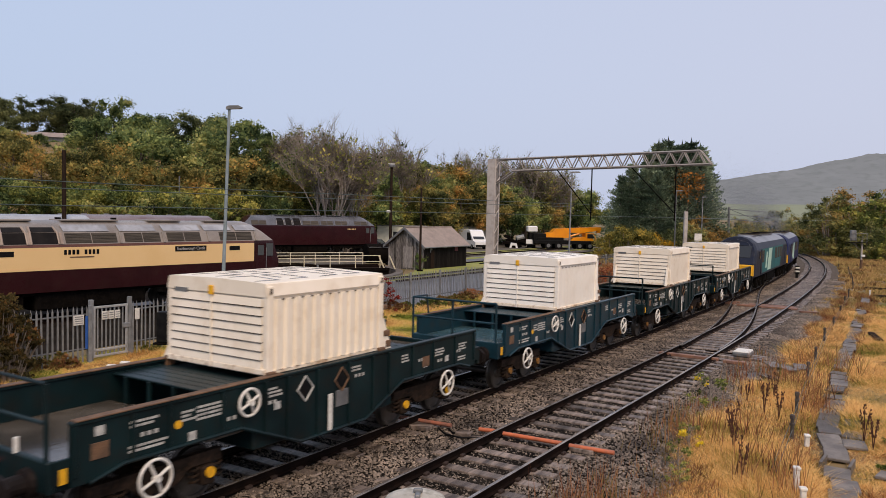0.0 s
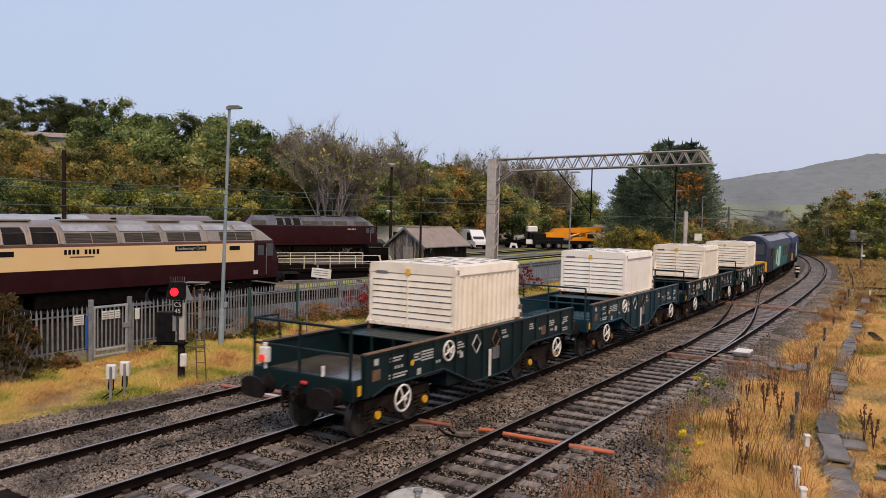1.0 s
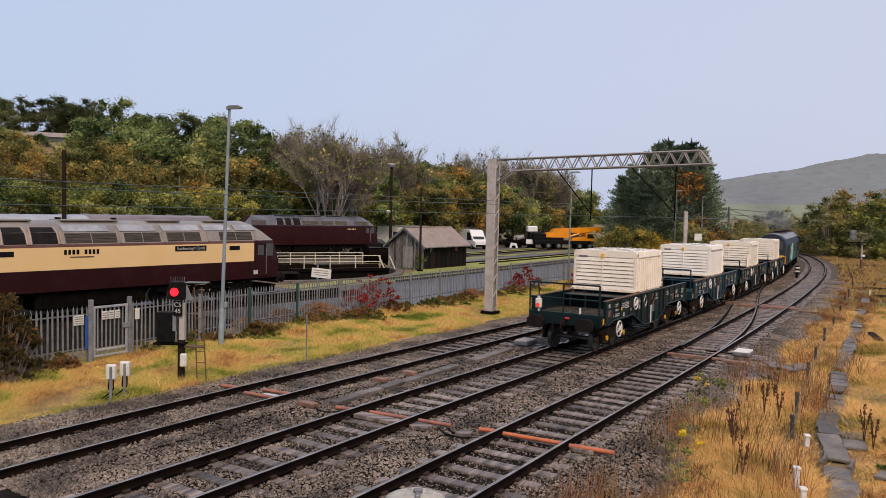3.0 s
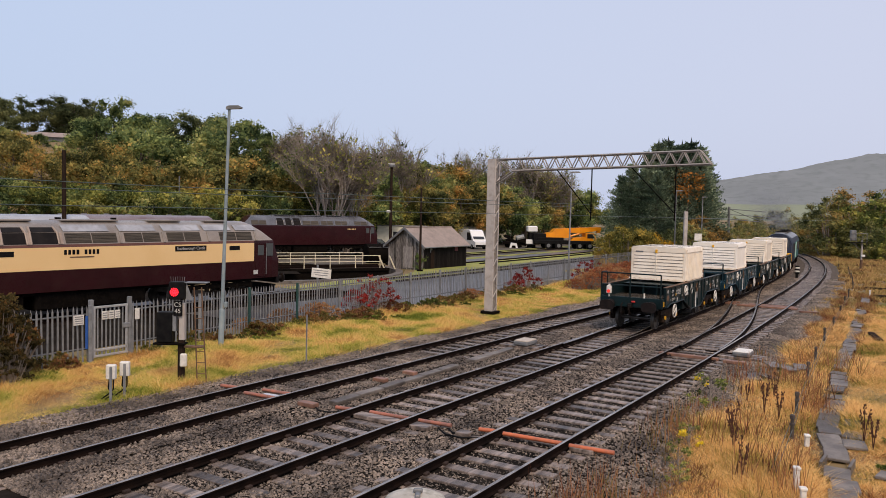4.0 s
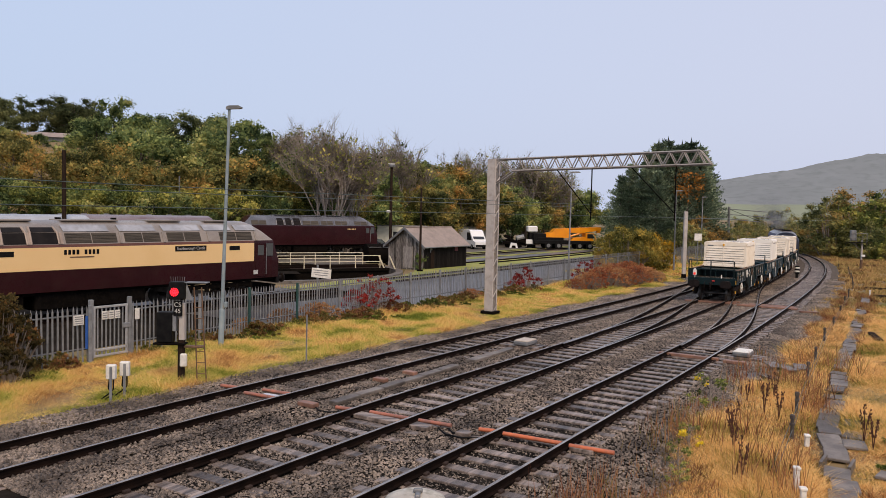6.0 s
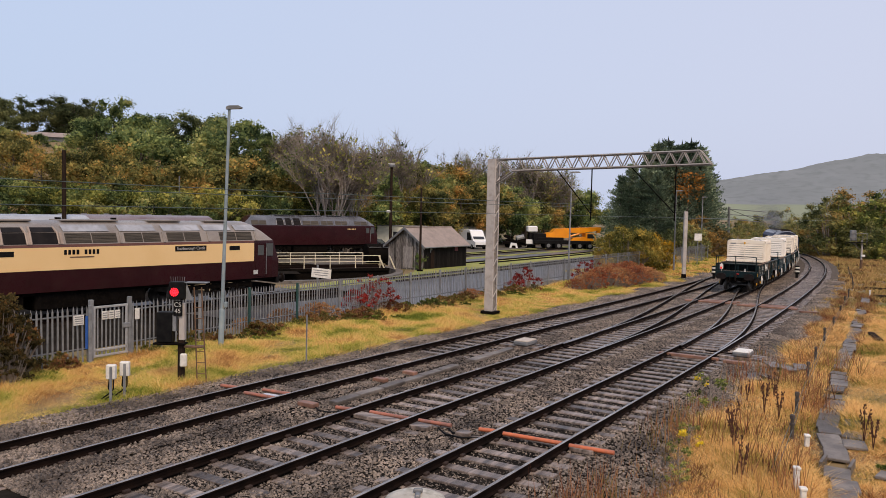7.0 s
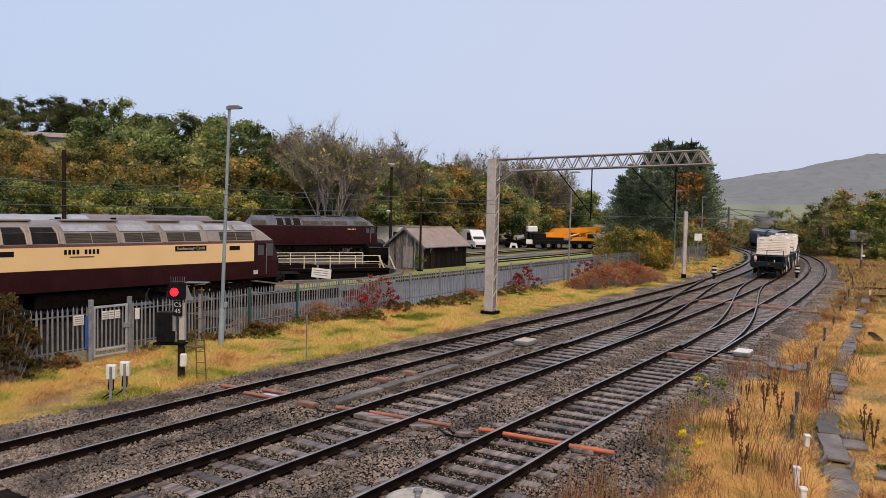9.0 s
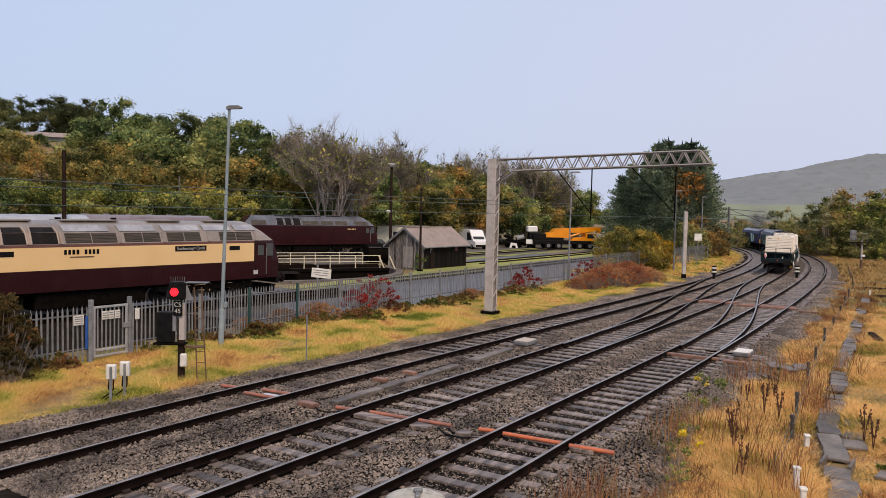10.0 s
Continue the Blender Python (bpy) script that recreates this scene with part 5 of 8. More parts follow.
single("yard_road", strip(-23.4, road_edge, 23, 118, -0.17, 2.0, plain, 0.6), M_YARD, "wet grey tarmac yard road behind the fence", "road", kind="structure")
single("yard_grass", strip(lambda s: float(np.interp(s, [34, 40, 45, 50, 56], [-22.6, -23.2, -22.2, -24.0, -27.5])), lambda s: float(np.interp(s, [34, 60, 66], [-20.2, -19.6, -22.8])), 34, 116, -0.16, 2.0, plain, 0.8), M_MOSS, "strip of mossy short grass beside the shed", "grass", kind="structure")
M_GRAVEL = mat("dark_depot_gravel", (0.115, 0.095, 0.075), (0.06, 0.05, 0.042), 0.7, 0.5, bump=0.5, fine=18, stain=(0.10, 0.105, 0.04), stain_amount=0.6, place="World")
single("depot_gravel", strip(-50, -32, 50, 135, -0.13, 2.0, plain, 1.0), M_GRAVEL, "dark wet gravel ground of the depot", "gravel", kind="structure")
for _a, _b in ((-35.6, -33.6), (-30.2, -29.0)):
    single("depot_grass", strip(_a, _b, 66, 128, -0.11, 2.0, plain, 0.7), M_MOSS, "thin strip of mossy grass between depot roads", "grass", group="depot grass strips", kind="structure")
single("depot_road", strip(-31.5, -27.8, 62, 120, -0.15, 2.0, plain, 0.5), M_YARD, "wet grey depot roadway", "road", kind="structure")


for _o in (-19.6, -21.1, -24.6, -26.1, -32.4, -33.9):
    single("yard_rail", Geo().tube([plain(42 if _o > -22 else 62, _o, -0.1), plain(112, _o, -0.1)], 0.07, 5), M_RAIL_SIDE, "dark rusty rail let into the depot yard", "rail", group="yard rails", kind="structure")


# ---- overhead line mast with its boom ----
def lattice(g, p0, p1, half, n, r_ch=0.052, r_br=0.03):
    """A flat-sided lattice girder of four chords between two points."""
    a, b = Vector(p0), Vector(p1)
    d = (b - a).normalized()
    up = Vector((0, 0, 1)) if abs(d.z) < 0.8 else Vector(plain(1, 0, 0)) - Vector(plain(0, 0, 0))
    e = d.cross(up).normalized() * half[0]
    u = e.cross(d).normalized() * half[1]
    for i in (-1, 1):
        for j in (-1, 1):
            g.tube([a + e * i + u * j, b + e * i + u * j], r_ch, 4)
    for k in range(n):
        q0, q1, qm = a.lerp(b, k / n), a.lerp(b, (k + 1) / n), a.lerp(b, (k + 0.5) / n)
        for i in (-1, 1):
            g.tube([q0 + e * i - u, qm + e * i + u], r_br, 4)
            g.tube([qm + e * i + u, q1 + e * i - u], r_br, 4)
        for j in (-1, 1):
            g.tube([q0 + e * (1 if k % 2 else -1) + u * j, q1 + e * (-1 if k % 2 else 1) + u * j], r_br, 4)


def overhead_mast():
    t = thing("overhead_line_mast", "pale grey lattice mast with a long lattice boom over the tracks", "mast", at=at_plain(33.3, -7.74, 0))
    # mast: two flat channel faces joined by lacing
    for x, e in ((-0.25, 1), (0.25, -1)):
        g = Geo().cbox((x, 0, 3.5), (0.022, 0.42, 7.5), 0.006)
        for y in (-0.205, 0.205):
            g.cbox((x + e * 0.05, y, 3.5), (0.1, 0.02, 7.5), 0.005)
        part("mast_channel", g, M_MAST, t, "flat pale mast face")
    g = Geo()
    n = 19
    for k in range(n):
        z0, z1 = -0.2 + k * 7.4 / n, -0.2 + (k + 1) * 7.4 / n
        for y in (-0.21, 0.21):
            a, b = ((0.22, z0), (-0.22, z1)) if k % 2 else ((-0.22, z0), (0.22, z1))
            g.tube([(a[0], y, a[1]), (b[0], y, b[1])], 0.026, 4)
    part("mast_lacing", g, M_MAST, t)
    part("footing", Geo().cbox((0, 0, -0.18), (0.7, 0.75, 0.22), 0.03), M_UNDER, t)
    # boom across the tracks, rising a little
    g = Geo()
    n = 15
    x0, x1 = 0.15, 10.2
    zt = lambda q: 7.22 + 0.022 * q
    for x in (-0.15, 0.15):
        g.tube([(x, -x0, zt(x0)), (x, -x1 + 0.45, zt(x1))], 0.045, 4)
        g.tube([(x, -1.1, zt(1) - 0.56), (x, -x1, zt(x1) - 0.56)], 0.045, 4)
        g.tube([(x, -x1 + 0.45, zt(x1)), (x, -x1, zt(x1) - 0.56)], 0.03, 4)
        g.tube([(x, 0.0, 6.0), (x, -1.1, zt(1) - 0.56)], 0.03, 4)
        for k in range(n):
            q0, q1 = 1.1 + k * (x1 - 1.35) / n, 1.1 + (k + 1) * (x1 - 1.35) / n
            qm = (q0 + q1) / 2
            g.tube([(x, -q0, zt(q0) - 0.56), (x, -qm, zt(qm))], 0.028, 4)
            g.tube([(x, -qm, zt(qm)), (x, -q1, zt(q1) - 0.56)], 0.028, 4)
        g.tube([(x, -0.25, zt(0.25)), (x, -1.1, zt(1) - 0.56)], 0.025, 4)
    for k in range(18):
        q = 0.5 + k * 0.55
        g.tube([(-0.15, -q, zt(q)), (0.15, -q - 0.27, zt(q))], 0.014, 4)
    part("boom", g, M_BOOM, t, "lattice boom of grey steel angles")
    for q, dz, back in ((5.0, 2.35, 1.75), (8.75, 2.35, 2.0)):
        g = Geo()
        z = zt(q) - 0.56
        g.tube([(0, -q, z + 0.05), (0, -q, z - dz)], 0.03, 6)
        for k in range(5):
            g.lathe([(0.02, 0), (0.07, 0.01), (0.07, 0.03), (0.02, 0.05)], 8, pose(0, -q, z - dz + 0.35 + k * 0.09))
        g.tube([(0, -q + back, z), (0, -q + 0.03, z - dz + 0.35)], 0.024, 6)
        part("dropper", g, M_UNDER, t, "dark dropper with insulators and a stay")
    return t


overhead_mast()


def wires():
    """Contact and carrying wires along the line, and lines strung over the yard."""
    for o, z, sag, s0, s1 in ((-2.75, 4.52, 0.0, -14, 33.3), (-2.75, 5.02, 0.25, -14, 33.3), (1.0, 4.5, 0.0, 33.3, 92), (-2.75, 4.5, 0.0, 33.3, 95), (-3.6, 4.9, 0.2, -14, 33.3)):
        pts = []
        for k in range(13):
            q = k / 12
            x, y, _ = plain(s0 + (s1 - s0) * q, o)
            pts.append((x, y, z - sag * 4 * q * (1 - q) * 0.3))
        single("overhead_wire", Geo().tube(pts, 0.0085, 5), M_WIRE, "thin overhead line wire strung along the tracks", "wire", group="overhead wires")


wires()


# ---- poles, lamps, signals ----
def street_lamp(label, x, y, h, arm, turn, r=0.075, m_paint=None, lean=0.0):
    t = thing("lamp_post", label, "lamp post", at=pose(x, y, -0.22, 0, lean, 0))
    m_paint = m_paint or M_STEEL
    part("base_column", Geo().tube([(0, 0, 0), (0, 0, 1.25), (0, 0, 1.32)], [r * 1.5, r * 1.5, r], 12), m_paint, t, smooth=True)
    part("column", Geo().tube([(0, 0, 1.3), (0, 0, h)], [r, r * 0.72], 12), m_paint, t, smooth=True)
    m = pose(0, 0, h, 0, 0, turn)
    head = Geo()
    head.prism([(-0.1, 0.0), (arm * 0.85, 0.05), (arm, 0.09), (arm * 0.7, 0.15), (0.0, 0.13), (-0.1, 0.08)], -0.1, 0.1, "y", m)
    part("lantern", head, M_STEELDARK, t, "grey flat lantern head")
    part("lens", Geo().cbox((arm * 0.5, 0, 0.018), (arm * 0.6, 0.14, 0.02), 0.01, m @ pose(0, 0, 0, 0, -5, 0)), M_WHITE, t)
    part("junction_box", Geo().cbox((0.12, 0, 1.45), (0.1, 0.14, 0.2), 0.02), m_paint, t)
    return t


street_lamp("tall galvanised lamp post with a flat lantern on the verge", -7.51, 26.52, 8.05, 0.44, 5, 0.066, M_LAMP, lean=1.55)
street_lamp("slim grey lamp post with a lantern beside the fence", 9.17, 56.97, 7.75, 0.65, 0, 0.06, lean=0.5)
street_lamp("slim lamp post with a lantern near the conifers", 20.64, 69.78, 7.0, 0.6, 0, 0.06, M_STEELDARK)
street_lamp("slim lamp post with a lantern at the far yard", 30.9, 93.7, 7.1, 0.6, 0, 0.07)


def wooden_pole(label, x, y, h, r=0.11, bars=(), lamp=False):
    t = thing("wooden_pole", label, "pole", at=pose(x, y, -0.25))
    part("pole", Geo().tube([(0, 0, 0), (0, 0, h)], [r, r * 0.75], 9), M_WOODDARK, t, smooth=True)
    part("foot", Geo().cbox((0, 0, 0.12), (r * 5, r * 4, 0.18), 0.03), M_UNDER, t)
    for z, ln, turn in bars:
        part("cross_arm", Geo().cbox((ln / 2, 0, z), (ln, 0.06, 0.05), 0.01, pose(0, 0, 0, 0, 0, turn)), M_STEELDARK, t)
    if lamp:
        part("floodlight", Geo().cbox((0.05, -0.1, h + 0.1), (0.5, 0.35, 0.25), 0.06), M_STEELDARK, t)
        part("floodlight", Geo().cbox((-0.2, -0.1, h - 3.9), (0.35, 0.2, 0.2), 0.04), M_WHITE, t)
        part("cap", Geo().cbox((0, 0, h + 0.27), (0.6, 0.3, 0.06), 0.01), M_WHITE, t)
    return t


wooden_pole("dark wooden pole rising behind the parked locomotive", -22.3, 46.0, 7.9, 0.15)
wooden_pole("dark wooden pole with floodlights beside the shed", -4.66, 68.9, 8.6, 0.15, lamp=True)
wooden_pole("dark wooden pole with a thin cross arm before the shed", -1.78, 61.3, 6.6, 0.1, bars=((5.5, 2.6, 8),))
for x, y, h, lab in ((-25.0, 74.0, 7.6, "slim grey post standing before the wooded bank"), (15.7, 120.0, 4.5, "slim grey post near the crane"), (22.3, 101.0, 6.4, "slim grey post before the conifers"), (37.0, 108.0, 6.5, "slim post at the far tracks")):
    single("post", Geo().tube([(0, 0, 0), (0, 0, h)], [0.09, 0.07], 8), M_STEELDARK, lab, "post", at=pose(x, y, -0.25), smooth=True)

t = thing("stanchion", "pale grey concrete stanchion with a dark foot", "mast", at=pose(19.95, 64.57, -0.6))
part("column", Geo().cbox((0, 0, 3.0), (0.3, 0.26, 5.2), 0.03), M_MAST, t)
part("foot", Geo().cbox((0, 0, 0.2), (0.34, 0.3, 0.5), 0.03), M_UNDER, t)


def far_gantry():
    t = thing("overhead_line_mast", "dark far overhead line mast with cantilever arms", "mast", at=pose(37.3, 102.5, -0.6, 0, 0, 62))
    part("column", Geo().tube([(0, 0, 0), (0, 0, 6.6)], 0.16, 8), M_STEELDARK, t)
    part("sleeve", Geo().tube([(0, 0, 0), (0, 0, 3.2)], 0.24, 8), M_UNDER, t)
    for z, a, b in ((5.6, -5.5, 6.5), (6.3, -4.5, 2.0), (5.0, -4.0, 8.0)):
        part("arm", Geo().tube([(0, a, z - 0.3), (0, 0, z), (0, b, z - 0.2)], 0.05, 5), M_STEELDARK, t)
    part("stay", Geo().tube([(0, -4, 4.7), (0, 0, 6.3)], 0.03, 5), M_UNDER, t)
    part("stay", Geo().tube([(0, 6, 5.4), (0, 0, 4.4)], 0.03, 5), M_UNDER, t)


far_gantry()


def colour_light():
    t = thing("signal_post", "short signal post showing a red light beside the track", "railway signal", at=pose(-7.03, 21.05, -0.22))
    post = Geo().cbox((0, 0, 0.85), (0.17, 0.13, 1.75), 0.02)
    part("post", post, M_WOODDARK, t, "rotten dark post with ivy")
    part("upper_post", Geo().cbox((0.02, 0, 1.65), (0.16, 0.14, 1.0), 0.015), M_MAST, t, "pale rust-stained upper post")
    head = part("signal_head", Geo().cbox((-0.08, -0.05, 2.5), (0.42, 0.3, 0.48), 0.03), M_BLACK, t, "black signal head")
    part("hood", Geo().prism([(0.14, 2.72), (0.14, 2.26), (0.32, 2.26)], 0.0, 0.03, "y", pose(0, -0.08, 0)), M_STEEL, head)
    part("lens_plate", Geo().tube([(-0.13, -0.19, 2.47), (-0.13, -0.21, 2.47)], 0.125, 20), M_BLACK, head)
    for n, q in ((1, 0.0), (6, 0.05), (11, 0.098)):
        for k in range(n):
            u = 2 * math.pi * k / n
            x, z = -0.13 + q * math.cos(u), 2.47 + q * math.sin(u)
            part("red_led", Geo().tube([(x, -0.2, z), (x, -0.225, z)], 0.02, 8), M_REDGLOW, head, "glowing red lamp")
    for k in range(7):
        part("bird_spike", Geo().tube([(-0.27 + k * 0.06, -0.05, 2.74), (-0.28 + k * 0.062, -0.05, 2.87)], 0.006, 4), M_STEELDARK, head)
    pl = part("number_plate", Geo().cbox((-0.06, -0.12, 2.02), (0.24, 0.03, 0.42), 0.01), M_BLACK, t, "black plate with white characters")
    lettering("CS", 0.17, M_LETTER, pl, pose(-0.06, -0.142, 2.12, 90, 0, 0))
    lettering("45", 0.17, M_LETTER, pl, pose(-0.06, -0.142, 1.95, 90, 0, 0))
    part("relay_box", Geo().cbox((-0.42, 0.0, 1.5), (0.42, 0.3, 0.82), 0.02), M_BLACK, t, "black equipment box")
    part("relay_side", Geo().cbox((-0.16, 0.02, 1.62), (0.1, 0.28, 0.45), 0.01), M_STEEL, t)
    part("shelf", Geo().cbox((-0.3, 0, 1.05), (0.85, 0.32, 0.05), 0.01), M_UNDER, t)
    part("small_box", Geo().cbox((0.1, -0.12, 0.62), (0.18, 0.12, 0.36), 0.03), M_WHITE, t, "white plastic junction box")
    lad = part("ladder", Geo().tube([(0.45, -0.05, 0.0), (0.35, -0.05, 2.6)], 0.018, 6).tube([(0.7, -0.05, 0.0), (0.55, -0.05, 2.6)], 0.018, 6), M_RUST, t, "rusty thin ladder")
    for k in range(7):
        z = 0.25 + k * 0.3
        part("rung", Geo().tube([(0.44 - z * 0.038, -0.05, z), (0.69 - z * 0.055, -0.05, z)], 0.012, 5), M_RUST, lad)
    part("platform", Geo().cbox((0.42, 0, 2.72), (0.6, 0.3, 0.03), 0.008), M_STEELDARK, t)
    part("step", Geo().cbox((0.35, 0, 0.98), (0.5, 0.2, 0.05), 0.01), M_RUST, t)


colour_light()


def white_box(x, y, lab):
    t = thing("trackside_box", lab, "junction box", at=pose(x, y, -0.22))
    part("stake", Geo().cbox((0.02, -0.08, 0.42), (0.06, 0.03, 0.85), 0.006), M_STEEL, t)
    part("box", Geo().cbox((0, 0, 0.71), (0.23, 0.13, 0.36), 0.02), M_WHITE, t, "white plastic case")
    part("cable", Geo().tube([(-0.05, 0, 0.53), (-0.07, 0, 0.3), (0.02, 0.02, 0.15), (-0.16, 0.04, 0.02)], 0.018, 6), M_BLACK, t)
    part("cable", Geo().tube([(0.05, 0, 0.53), (0.05, 0, 0.28), (-0.1, 0.05, 0.14), (-0.26, 0.02, 0.02)], 0.018, 6), M_BLACK, t)


white_box(-8.0, 18.86, "white junction box on a metal stake in the verge")
white_box(-7.83, 19.26, "second white junction box on a stake in the verge")

# notice board on its post by the fence
t = thing("notice_board", "tilted white notice on a grey post at the fence", "sign", at=pose(-5.5, 34.4, -0.22))
part("post", Geo().tube([(0, 0, 0), (0, 0, 2.3)], 0.045, 8), M_STEEL, t)
b = part("board", Geo().cbox((0, -0.06, 1.95), (0.86, 0.03, 0.42), 0.01, pose(0, 0, 0, 0, 5, 0)), M_WHITE, t)
for k in range(3):
    part("text_bar", Geo().box((-0.04 + 0.03 * k, -0.079, 2.07 - k * 0.1), (0.66 - 0.1 * (k == 2), 0.008, 0.028), pose(0, 0, 0, 0, 5, 0)), M_STEEL, b)
# thin marker post in the verge
single("marker_post", Geo().tube([(0, 0, 0), (0, 0, 1.5)], 0.025, 6), M_STEEL, "thin grey metal marker post in the verge", "post", at=pose(-4.2, 24.3, -0.25))
t = thing("notice_board", "white notice on a post at the far yard", "sign", at=pose(26.2, 80.5, -0.25))
part("post", Geo().tube([(0, 0, 0), (0, 0, 3.2)], 0.05, 6), M_STEELDARK, t)
part("board", Geo().cbox((0, -0.05, 2.75), (0.75, 0.04, 0.72), 0.01), M_WHITE, t)


def ground_signal(lab, x, y):
    t = thing("ground_signal", lab, "railway signal", at=pose(x, y, -0.22 + gz(x, y)))
    part("stem", Geo().cbox((0, 0, 0.3), (0.2, 0.18, 0.6), 0.02), M_BLACK, t)
    for k, mt in enumerate((M_BLACK, M_WHITE, M_BLACK, M_WHITE)):
        part("band", Geo().cbox((0, 0, 0.5 + k * 0.15), (0.36, 0.28, 0.14), 0.04), mt, t)
    part("cap", Geo().cbox((0, 0, 1.09), (0.34, 0.3, 0.12), 0.05), M_BLACK, t)


ground_signal("black and white banded ground signal in the grass", 22.5, 64.7)
ground_signal("black and white banded ground signal between the tracks", 31.0, 68.3)

# ---- timber shed ----
M_PALEBOARD = mat("pale_worn_board", (0.36, 0.33, 0.31), (0.16, 0.145, 0.135), 0.85, 5, spec=0.1, bump=0.5, stretch=(8, 8, 0.5), stain=(0.06, 0.05, 0.045))


def shed():
    t = thing("timber_shed", "weathered timber shed with a brown felt gable roof", "shed", at=pose(-1.55, 63.2, -0.25, 0, 0, 56.8))
    L, D, e, r = 6.6, 3.6, 2.05, 3.4
    part("core", Geo().prism([(0.05, 0), (D - 0.05, 0), (D - 0.05, e), (D / 2, r - 0.12), (0.05, e)], 0.05, L - 0.05, "x"), M_BOARDBLACK, t)
    for k in range(18):
        y = 0.1 + k * D / 18
        h = e + (r - e) * (1 - abs(y - D / 2) / (D / 2)) - 0.1
        part("board", Geo().cbox((0.02, y, h / 2), (0.035, D / 18 - 0.03, h), 0.006), M_BOARD, t)
    for k in range(30):
        x = 0.11 + k * L / 30
        part("board", Geo().cbox((x, 0.02, e / 2), (L / 30 - 0.015, 0.035, e), 0.006), M_BOARDBLACK, t)
    part("door", Geo().cbox((-0.015, 1.55, 1.0), (0.05, 0.8, 1.75), 0.01), M_PALEBOARD, t, "pale grey plank door")
    part("frame", Geo().cbox((-0.02, 1.1, 1.0), (0.06, 0.07, 1.8), 0.01).cbox((-0.02, 2.0, 1.0), (0.06, 0.07, 1.8), 0.01), M_BOARD, t)
    part("door", Geo().cbox((1.25, -0.02, 0.8), (0.5, 0.04, 1.6), 0.01), M_WOODDARK, t)
    part("notice", Geo().cbox((1.05, -0.02, 1.62), (0.28, 0.03, 0.4), 0.01), M_STEEL, t)
    part("plate", Geo().cbox((3.1, -0.02, 1.85), (0.6, 0.03, 0.2), 0.05), M_STEEL, t, "pale oval plate")
    part("red_notice", Geo().cbox((4.9, -0.02, 1.7), (0.5, 0.03, 0.5), 0.01), mat("dull_red_notice", (0.16, 0.03, 0.035), None, 0.6), t)
    for sgn, y0 in ((1, -0.3), (-1, D + 0.3)):
        y1 = D / 2
        z0 = e - 0.22
        g = Geo().prism([(y0, z0), (y1, r), (y1, r + 0.07), (y0, z0 + 0.07)], -0.3, L + 0.25, "x")
        part("roof_slope", g, M_SHEDROOF, t, "brown felt roof slope")
        part("barge_board", Geo().prism([(y0, z0 - 0.12), (y1, r - 0.12), (y1, r + 0.09), (y0, z0 + 0.09)], -0.34, -0.30, "x"), M_STEELDARK, t)
    part("ridge", Geo().cbox((L / 2, D / 2, r + 0.07), (L + 0.5, 0.2, 0.06), 0.02), M_SHEDROOF, t)
    part("gutter", Geo().tube([(-0.2, -0.32, e - 0.2), (L + 0.2, -0.32, e - 0.2)], 0.05, 6), M_STEELDARK, t)


shed()


# ---- turntable ----
M_CREAMRAIL = mat("cream_rail_paint", (0.72, 0.66, 0.50), (0.58, 0.52, 0.38), 0.5, 5, bump=0.05, stain=(0.3, 0.22, 0.14), stain_amount=0.4)


